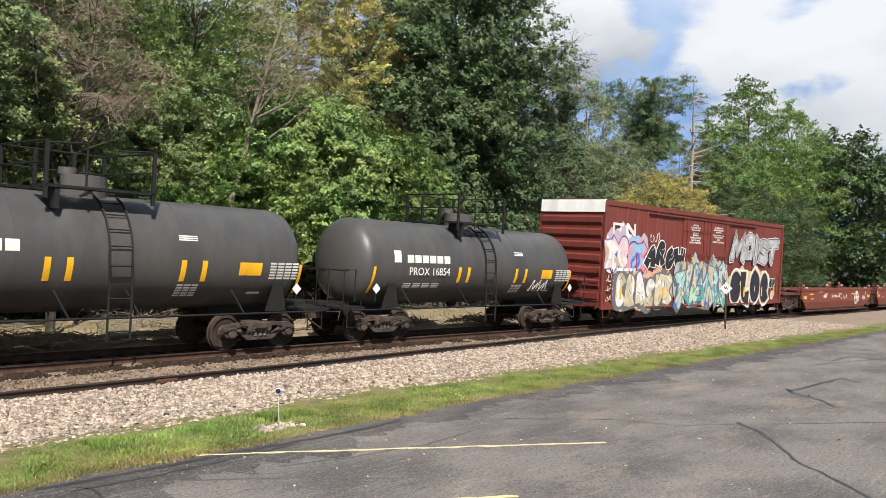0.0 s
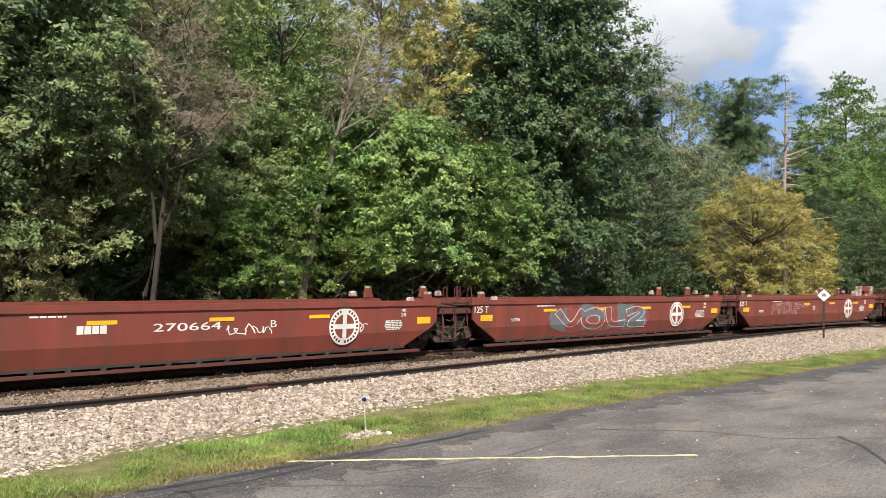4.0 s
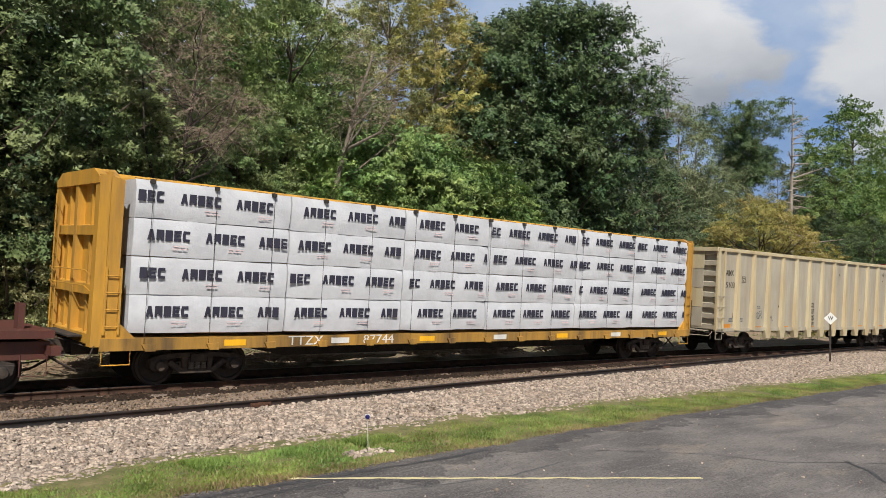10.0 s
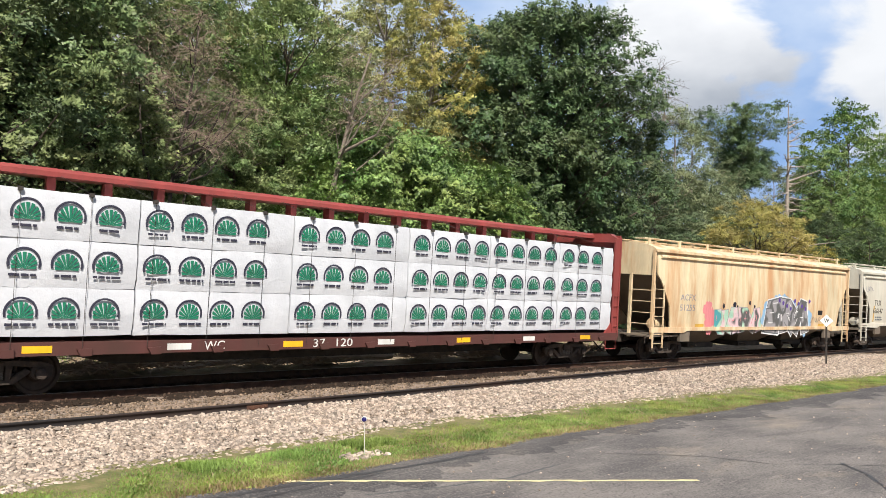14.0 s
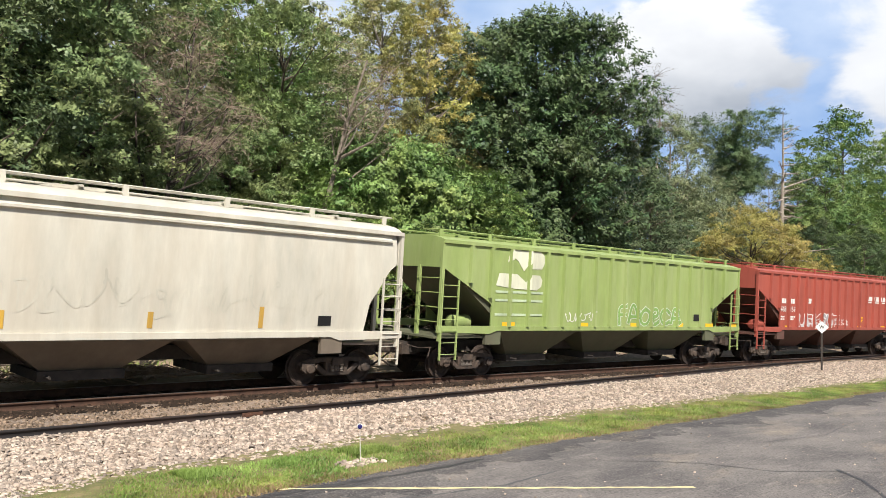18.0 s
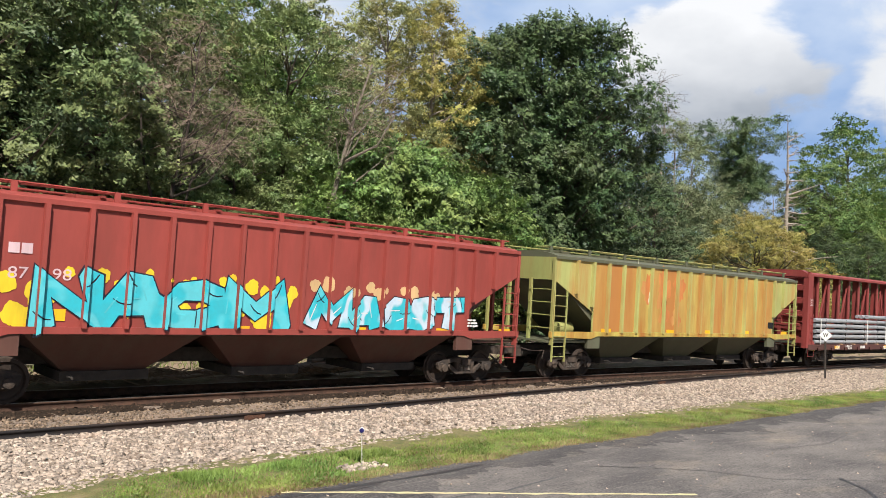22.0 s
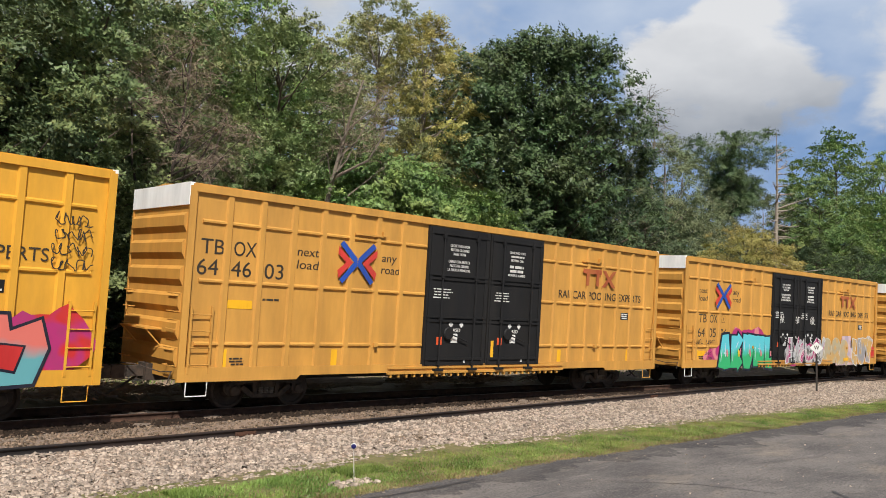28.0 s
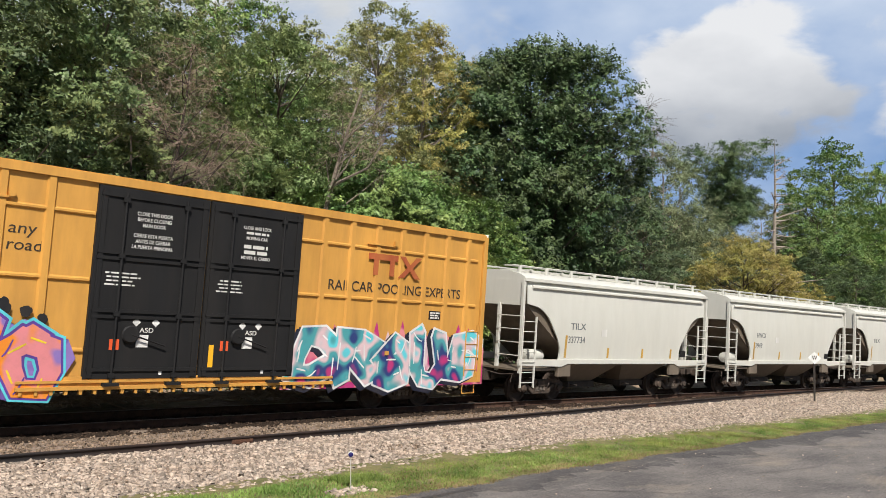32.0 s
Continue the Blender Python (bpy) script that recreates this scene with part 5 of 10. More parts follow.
# skeletons of sprayed letters, in a unit box
STROKES = {
    "A": (((0.0, 0), (0.36, 1), (0.64, 1), (1, 0)), ((0.2, 0.34), (0.8, 0.34))),
    "C": (((0.95, 0.8), (0.62, 1), (0.2, 0.92), (0.03, 0.5), (0.2, 0.08), (0.6, 0), (0.97, 0.18)),),
    "D": (((0.1, 0), (0.1, 1), (0.62, 0.95), (0.96, 0.6), (0.88, 0.2), (0.5, 0), (0.1, 0.0)),),
    "E": (((0.96, 1), (0.1, 0.96), (0.05, 0.0), (1, 0.03)), ((0.1, 0.5), (0.8, 0.52))),
    "e": (((0.1, 0.45), (0.92, 0.5), (0.8, 0.92), (0.4, 1), (0.06, 0.6), (0.15, 0.12), (0.55, 0), (0.97, 0.16)),),
    "F": (((0.96, 1), (0.1, 0.96), (0.05, 0.0)), ((0.1, 0.5), (0.8, 0.52))),
    "G": (((0.95, 0.8), (0.6, 1), (0.18, 0.88), (0.03, 0.45), (0.25, 0.03), (0.75, 0), (0.95, 0.2), (0.95, 0.46), (0.56, 0.46)),),
    "H": (((0.08, 0), (0.05, 1)), ((0.95, 1), (0.92, 0)), ((0.08, 0.5), (0.92, 0.5))),
    "I": (((0.5, 0), (0.5, 1)),),
    "K": (((0.08, 0), (0.08, 1)), ((0.98, 1), (0.16, 0.46), (1, 0))),
    "L": (((0.1, 1), (0.08, 0.03), (0.96, 0.02)),),
    "M": (((0, 0), (0.12, 1), (0.5, 0.3), (0.88, 1), (1, 0)),),
    "N": (((0.05, 0), (0.08, 1), (0.9, 0.02), (0.95, 1)),),
    "O": (((0.5, 1), (0.12, 0.82), (0.04, 0.35), (0.3, 0.0), (0.72, 0.0), (0.97, 0.38), (0.88, 0.84), (0.45, 1)),),
    "P": (((0.08, 0), (0.08, 1), (0.7, 1), (0.95, 0.74), (0.7, 0.46), (0.12, 0.44)),),
    "R": (((0.08, 0), (0.08, 1), (0.7, 1), (0.95, 0.76), (0.7, 0.5), (0.14, 0.48)), ((0.45, 0.48), (1, 0))),
    "S": (((0.95, 0.86), (0.6, 1), (0.14, 0.9), (0.1, 0.62), (0.86, 0.42), (0.92, 0.14), (0.6, 0), (0.04, 0.12)),),
    "T": (((0, 0.96), (1, 1)), ((0.5, 0.97), (0.46, 0))),
    "U": (((0.05, 1), (0.05, 0.3), (0.3, 0.0), (0.7, 0.0), (0.95, 0.3), (0.95, 1)),),
    "V": (((0, 1), (0.5, 0), (1, 1)),),
    "W": (((0, 1), (0.2, 0), (0.5, 0.75), (0.8, 0), (1, 1)),),
    "Y": (((0, 1), (0.5, 0.5), (1, 1)), ((0.5, 0.5), (0.45, 0))),
    "2": (((0.05, 0.8), (0.5, 1), (0.92, 0.75), (0.05, 0.02), (0.98, 0.02)),),
}


def ribbon(bm, pts, wide, y, tip=0.0):
    """A flat band of even width along a crooked line, mitred at its corners; tip: how far its ends run to a point."""
    n = len(pts)
    rows = []
    for i, (px, pz) in enumerate(pts):
        ax, az = pts[max(i - 1, 0)]
        bx, bz = pts[min(i + 1, n - 1)]
        d0 = Vector((px - ax, pz - az)) if i else Vector((bx - px, bz - pz))
        d1 = Vector((bx - px, bz - pz)) if i < n - 1 else d0.copy()
        d0.normalize()
        d1.normalize()
        t = d0 + d1
        t = t.normalized() if t.length > 0.05 else d0
        k = wide * (1 + 0.16 * math.cos(6.28319 * i / max(1, n - 1))) / max(0.55, t.dot(d0))
        nx, nz = -t.y * k, t.x * k
        end = -0.7 if i == 0 else 0.7 if i == n - 1 else 0.0
        px, pz = px + t.x * wide * end, pz + t.y * wide * end
        yy = y - 0.00005 * i
        rows.append((bm.verts.new((px - nx, yy, pz - nz)), bm.verts.new((px + nx, yy, pz + nz))))
        if tip and i in (0, n - 1):
            e = -1 if i == 0 else 1
            apex = bm.verts.new((px + t.x * e * tip * wide + nx * 0.5, yy, pz + t.y * e * tip * wide + nz * 0.5))
            bm.faces.new((rows[-1][0], rows[-1][1], apex) if e > 0 else (rows[-1][1], rows[-1][0], apex))
    for (a, b), (c, d) in zip(rows, rows[1:]):
        bm.faces.new((a, c, d, b))
    return bm


def piece(parent, s, x, z, w, h, y, back, fill, glint=None, heavy=0.14, slant=0.0, wave=0.0, cloud=None, seed=1, line=0.05, wild=0.10, drop=None, style="sharp", rim=None):
    """A sprayed word, letter by letter: a block shadow, an outer keyline, a fat outline, the filling and lighter strokes."""
    r = random.Random(seed + len(s) * 7 + int(w * 10))
    if cloud:
        ground_cloud(parent, x, z, w, h, y, cloud if isinstance(cloud, tuple) else (cloud,), seed)
    fm = blend(*fill) if isinstance(fill, tuple) else SPRAY[fill]
    share = [0.45 if ch in "I" else 1.2 if ch in "MW" else 0.9 if ch in "LEeF" else 1.0 for ch in s]
    unit = w / sum(share)
    g = None
    for i, ch in enumerate(s):
        lx, lw = x + unit * sum(share[:i]) - unit * 0.08, unit * share[i] * 1.18
        lz, lh = z + h * (r.uniform(-wild, wild) * 0.4 + wave * math.sin(i * 1.9)), h * (1 + r.uniform(-wild, wild) * 0.5)
        hw = min(h * heavy, lw * 0.24)
        o = h * line
        sl, bow = slant + r.uniform(-wild, wild) * 0.9, r.uniform(-wild, wild)
        step = 0.0009 * i
        lines = []
        for k, sk in enumerate(STROKES[ch]):
            pts = [(u + r.uniform(-wild, wild) * 0.35, v + r.uniform(-wild, wild) * 0.25) for u, v in sk]
            pts = [(lx + hw + o + u * (lw - 2 * hw - 2 * o) + sl * (v - 0.5) * lh + bow * 0.4 * lw * math.sin(v * 3.1), lz + hw + v * (lh - 2 * hw)) for u, v in pts]
            for turn in range(2 if style == "round" else 0):
                pts = pts[:1] + [(a[0] * q + b[0] * (1 - q), a[1] * q + b[1] * (1 - q)) for a, b in zip(pts, pts[1:]) for q in (0.75, 0.25)] + pts[-1:]
            lines.append(pts)
        tip = 0.9 if style == "sharp" and wild > 0.12 else 0.0

        def layer(wide, yy, dx=0.0, dz=0.0):
            bm = bmesh.new()
            for k, pts in enumerate(lines):
                ribbon(bm, [(a + dx, b + dz) for a, b in pts], wide, yy - 0.0006 * k, tip)
            return bm

        if drop:
            g = part("graffiti_letter", layer(hw + o, y - 0.0012 - step, -0.10 * h, -0.06 * h), SPRAY[drop], parent, "sprayed graffiti letter")
            part("outline", layer(hw + o, y - 0.0024 - step, -0.05 * h, -0.03 * h), SPRAY[drop], g)
        if rim:
            m = part("outline" if g and drop else "graffiti_letter", layer(hw + o * 2.0, y - 0.0040 - step), SPRAY[rim], g if drop else parent)
            g = g if drop else tagged(m, "sprayed graffiti letter")
        m = part("outline" if drop or rim else "graffiti_letter", layer(hw + o, y - 0.0064 - step), SPRAY[back], g if drop or rim else parent)
        g = g if drop or rim else tagged(m, "sprayed graffiti letter")
        part("filling", layer(hw, y - 0.0100 - step), fm, g)
        if glint:
            bm = bmesh.new()
            for k, pts in enumerate(lines):
                for a, b in list(zip(pts, pts[1:]))[:: 2 if style == "sharp" else 4]:
                    d = Vector((b[0] - a[0], b[1] - a[1]))
                    if d.length < hw:
                        continue
                    d.normalize()
                    side = 0.52 * hw * (1 if -d.y + d.x * 0.6 > 0 else -1)
                    f0, f1 = r.uniform(0.05, 0.3), r.uniform(0.5, 0.9)
                    stroke(bm, [(a[0] + (b[0] - a[0]) * f - d.y * side * -1, a[1] + (b[1] - a[1]) * f + d.x * side) for f in (f0, (f0 + f1) / 2, f1)], 0.032 * h, y - 0.0136 - step)
            for q in range(2 if wild > 0.08 else 0):
                nick = bmesh.new()
                pts = lines[q % len(lines)]
                a = pts[r.randrange(len(pts))]
                t = r.uniform(0, 6.28)
                stroke(nick, [(a[0] + hw * f * math.cos(t), a[1] + hw * f * math.sin(t) + hw * 0.3 * f * f) for f in (-0.9, -0.3, 0.3, 0.9)], 0.028 * h, y - 0.0128 - step - 0.0001 * q)
                part("highlight", nick, SPRAY[back], g)
            if bm.verts:
                part("highlight", bm, SPRAY[glint], g)
            else:
                bm.free()
    return g


def block_word(parent, shapes, x, unit, z, h, y, fill):
    """Sprayed block letters: solid shapes with thin dark outlines and red counters."""
    for k, (outer, inner) in enumerate(shapes):
        outer, inner = ([(x + unit * u, z + h * v) for u, v in pts] for pts in (outer, inner))
        yk = y - 0.004 - 0.001 * k
        g = part("graffiti_letter", ribbon(bmesh.new(), outer + outer[:2], 0.034, yk - 0.006), SPRAY["night"], parent, "sprayed graffiti letter")
        part("filling", patch_of(outer, yk - 0.003, 0.001), SPRAY[fill], g)
        part("filling", patch_of(inner, yk - 0.009, 0.001), SPRAY["red"], g)
        part("outline", ribbon(bmesh.new(), inner + inner[:2], 0.022, yk - 0.011), SPRAY["night"], g)
        for a, b in ((0.12, 0.4), (0.55, 0.75)):
            bm = bmesh.new()
            stroke(bm, [(outer[0][0] + 0.12 + (outer[1][0] - outer[0][0]) * f, outer[0][1] + 0.13) for f in (a, (a + b) / 2, b)], 0.035, yk - 0.013)
            part("highlight", bm, SPRAY["white"], g)


def puffs(parent, x0, x1, z, n, size, y, name, seed, spread=0.25):
    """A loose row of round sprayed blobs."""
    r = random.Random(seed)
    for k in range(n):
        q = size * r.uniform(0.35, 1.15)
        part("sprayed_patch", splash(x0 + (x1 - x0) * (k + r.uniform(0.1, 0.9)) / n, z + r.uniform(-spread, spread), q, q * r.uniform(0.9, 1.4), 14, seed + k, y - 0.0003 * k, 0.14), SPRAY[name], parent)


def spikes(parent, x0, x1, z0, z1, y, names, seed, n=12):
    """A sprayed ground with a flame-like upper edge."""
    r = random.Random(seed)
    pts = [(x0, z0)]
    for k in range(n + 1):
        u = k / n
        pts.append((x0 + (x1 - x0) * u, z0 + (z1 - z0) * (0.62 + 0.1 * math.sin(u * 9 + seed))))
        if k < n:
            pts.append((x0 + (x1 - x0) * (u + r.uniform(0.35, 0.65) / n), z0 + (z1 - z0) * r.uniform(0.8, 1.05)))
    pts.append((x1, z0))
    return part("sprayed_cloud", patch_of(pts, y, 0.001), blend(*names), parent, "sprayed ground with flame-like points")


PAINTED = ("lettering", "graffiti_letter", "filling", "outline", "highlight", "sprayed_cloud", "sprayed_patch", "small_print", "tag_scrawl", "emblem", "mark", "rust_patch", "worn_monogram", "stripe", "data_plate", "reflector")


def hug(ob, w, bulge):
    """Lays lettering and plates onto a bulging side."""
    for c in ob.children_recursive:
        if c.name.split(".")[0] in PAINTED:
            for v in c.data.vertices:
                v.co.y += w - bulge(v.co.z)


def over_ribs(ob, xs, half, shift):
    """Carries sprayed paint over the faces of the side posts."""
    for c in ob.children_recursive:
        if c.name.split(".")[0] in PAINTED[:11]:
            lo, hi = min(v.co.x for v in c.data.vertices), max(v.co.x for v in c.data.vertices)
            hit = [x for x in xs if lo - half < x < hi + half]
            if not hit:
                continue
            out = bmesh.new()
            out.from_mesh(c.data)
            for x in hit:
                bm = bmesh.new()
                bm.from_mesh(c.data)
                for q in (-1, 1):
                    bmesh.ops.bisect_plane(bm, geom=bm.verts[:] + bm.edges[:] + bm.faces[:], plane_co=(x + q * half, 0, 0), plane_no=(q, 0, 0), clear_outer=True)
                bmesh.ops.translate(bm, verts=bm.verts[:], vec=(0, -shift, 0))
                tmp = bpy.data.meshes.new("strip")
                bm.to_mesh(tmp)
                bm.free()
                out.from_mesh(tmp)
                bpy.data.meshes.remove(tmp)
            out.to_mesh(c.data)
            out.free()


def scrawl(parent, x, z, w, h, y, material, seed, turns=4, wide=0.028, name="tag_scrawl"):
    """A quick handwritten tag: one looping line."""
    r = random.Random(seed)
    pts = []
    n = turns * 7
    for k in range(n + 1):
        u = k / n
        pts.append((x + w * u + h * r.uniform(0.08, 0.34) * math.cos(u * turns * 6.283 + r.uniform(-0.9, 0.9)), z + h * (0.5 + 0.5 * math.sin(u * turns * 6.283 * (1 + 0.15 * math.sin(u * 7 + seed)) + r.uniform(-0.5, 0.5))) * r.uniform(0.55, 1.0)))
    for turn in range(2):
        pts = pts[:1] + [(a[0] * k + b[0] * (1 - k), a[1] * k + b[1] * (1 - k)) for a, b in zip(pts, pts[1:]) for k in (0.75, 0.25)] + pts[-1:]
    n = len(pts) - 1
    bm = bmesh.new()
    rows = []
    for i, (px, pz) in enumerate(pts):
        qx, qz = pts[min(i + 1, n)]
        ox, oz = pts[max(i - 1, 0)]
        d = math.hypot(qx - ox, qz - oz) or 1
        nx, nz = -(qz - oz) / d * wide / 2, (qx - ox) / d * wide / 2
        rows.append([bm.verts.new((px + k * nx, y - 0.0006 - 0.00003 * i, pz + k * nz)) for k in (-1, 1)])
    for (a_, b_), (c_, d_) in zip(rows, rows[1:]):
        bm.faces.new((a_, c_, d_, b_))
    return part(name, bm, material, parent)
# ---- box cars ----
YELLOW = paint("car_yellow", (0.56, 0.285, 0.060), grime=(0.30, 0.16, 0.05), amount=0.35)
YELLOW_NEW = paint("car_yellow_bright", (0.68, 0.34, 0.035), grime=(0.4, 0.22, 0.05), amount=0.2)
PANEL_WHITE = paint("panel_white", (0.86, 0.86, 0.84), amount=0.1)
MAROON = paint("car_maroon", (0.158, 0.033, 0.026), grime=(0.10, 0.05, 0.04), amount=0.4)
LOGO_RED = paint("logo_red", (0.36, 0.085, 0.032), grime=(0.50, 0.24, 0.06), amount=0.35)
LOGO_ORANGE = paint("logo_orange", (0.72, 0.10, 0.03), amount=0.15)
LOGO_BLUE = paint("logo_blue", (0.02, 0.07, 0.36), amount=0.15)
EMBLEM_RED = paint("emblem_red", (0.55, 0.045, 0.035), amount=0.12)
INK = paint("ink", (0.035, 0.028, 0.02), amount=0.15)
CHALK = paint("chalk", (0.66, 0.65, 0.62), amount=0.2)


def box_shell(ob, L, w, z0, z1, body, posts, shelves, roof, post_w=0.10, proud=0.055, door=(0, 0)):
    """Core box with ribs, top chord, sills, corrugated roof; all lengths from the left end."""
    h = L / 2
    part("body", box(bmesh.new(), -h + 0.05, h - 0.05, -w + proud, w - proud, z0 + 0.12, z1 - 0.03), body, ob, bevel=0.02)
    for s in (-1, 1):
        part("top_chord", box(bmesh.new(), -h, h, s * w - 0.02, s * w + 0.02, z1 - 0.17, z1), body, ob, bevel=0.012)
        part("roof_edge", box(bmesh.new(), -h + 0.04, h - 0.04, s * (w - 0.09) - 0.07, s * (w - 0.09) + 0.07, z1 - 0.02, z1 + 0.025), body, ob, bevel=0.008)
    bm = bmesh.new()
    prism(bm, [(-w + 0.02, z1 - 0.02), (0, z1 + 0.10), (w - 0.02, z1 - 0.02)], "x", -h + 0.02, h - 0.02)
    for k in range(int(L / 0.9)):
        x = -h + 0.5 + k * 0.9
        prism(bm, [(-w + 0.03, z1 - 0.0), (0, z1 + 0.135), (w - 0.03, z1 - 0.0)], "x", x, x + 0.09)
    part("roof", bm, roof, ob, "ribbed steel roof")
    for x in posts:
        for s in (-1, 1):
            part("side_post", prism(bmesh.new(), [(x - h - post_w, s * (w - proud)), (x - h + post_w, s * (w - proud)), (x - h + post_w * 0.62, s * w), (x - h - post_w * 0.62, s * w)], "z", z0 + 0.1, z1 - 0.1), body, ob)
    for z in shelves:
        for a, b in ((0.3, door[0]), (door[1], L - 0.3)):
            for s in (-1, 1):
                part("side_rib", prism(bmesh.new(), [(s * (w - proud), z - 0.055), (s * (w - 0.008), z - 0.02), (s * (w - 0.008), z + 0.02), (s * (w - proud), z + 0.055)], "x", a - h, b - h), body, ob)
    for s in (-1, 1):
        for x in (-h, h):
            part("corner_post", box(bmesh.new(), x - 0.06 if x < 0 else x - 0.10, x + 0.10 if x < 0 else x + 0.06, s * w - 0.03, s * w + 0.03, z0, z1 - 0.05), body, ob, bevel=0.012)
    part("underframe", prism(box(bmesh.new(), -h + 0.6, h - 0.6, -0.35, 0.35, 0.62, 0.98), [(-h + 0.2, 0.84), (h - 0.2, 0.84), (h - 0.2, 0.90), (-h + 0.2, 0.90)], "y", -w + 0.1, w - 0.1), DARK, ob)


def end_ribs(ob, L, w, z0, z1, body, n, white):
    """Pressed ends: deep level ribs, a white panel at the top."""
    h = L / 2
    for e in (-1, 1):
        wall = part("end_wall", box(bmesh.new(), e * h - 0.03, e * h + 0.03, -w + 0.03, w - 0.03, z0 + 0.05, z1 - 0.02), body, ob, "pressed steel end with deep level ribs")
        step = (z1 - 0.55 - z0 - 0.25) / n
        for k in range(n):
            z = z0 + 0.25 + k * step
            part("end_rib", prism(bmesh.new(), [(e * h, z), (e * (h + 0.11), z + step * 0.34), (e * (h + 0.11), z + step * 0.72), (e * h, z + step * 0.9)], "y", -w + 0.12, w - 0.12), body, wall)
        if white:
            p = part("end_panel", box(bmesh.new(), e * (h + 0.02) - 0.06, e * (h + 0.02) + 0.06, -w + 0.01, w - 0.01, z1 - 0.48, z1 + 0.03), PANEL_WHITE, ob, "white panel across the top of the end")
        bm = bmesh.new()
        for s in (-1, 1):
            for k in range(5):
                z = z0 + 0.35 + k * 0.4
                rod(bm, [(e * (h + 0.06), s * (w - 0.12), z), (e * (h + 0.16), s * (w - 0.12), z), (e * (h + 0.16), s * (w - 0.55), z), (e * (h + 0.06), s * (w - 0.55), z)], 0.014, 5)
        box(bm, e * (h + 0.28) - 0.2, e * (h + 0.28) + 0.2, -0.75, 0.75, 1.86, 1.90)
        for y in (-0.7, 0.7):
            rod(bm, [(e * (h + 0.1), y, 1.5), (e * (h + 0.45), y, 1.86)], 0.02, 5)
        part("end_platform", bm, body, ob, "crosswise step and rungs on the end")


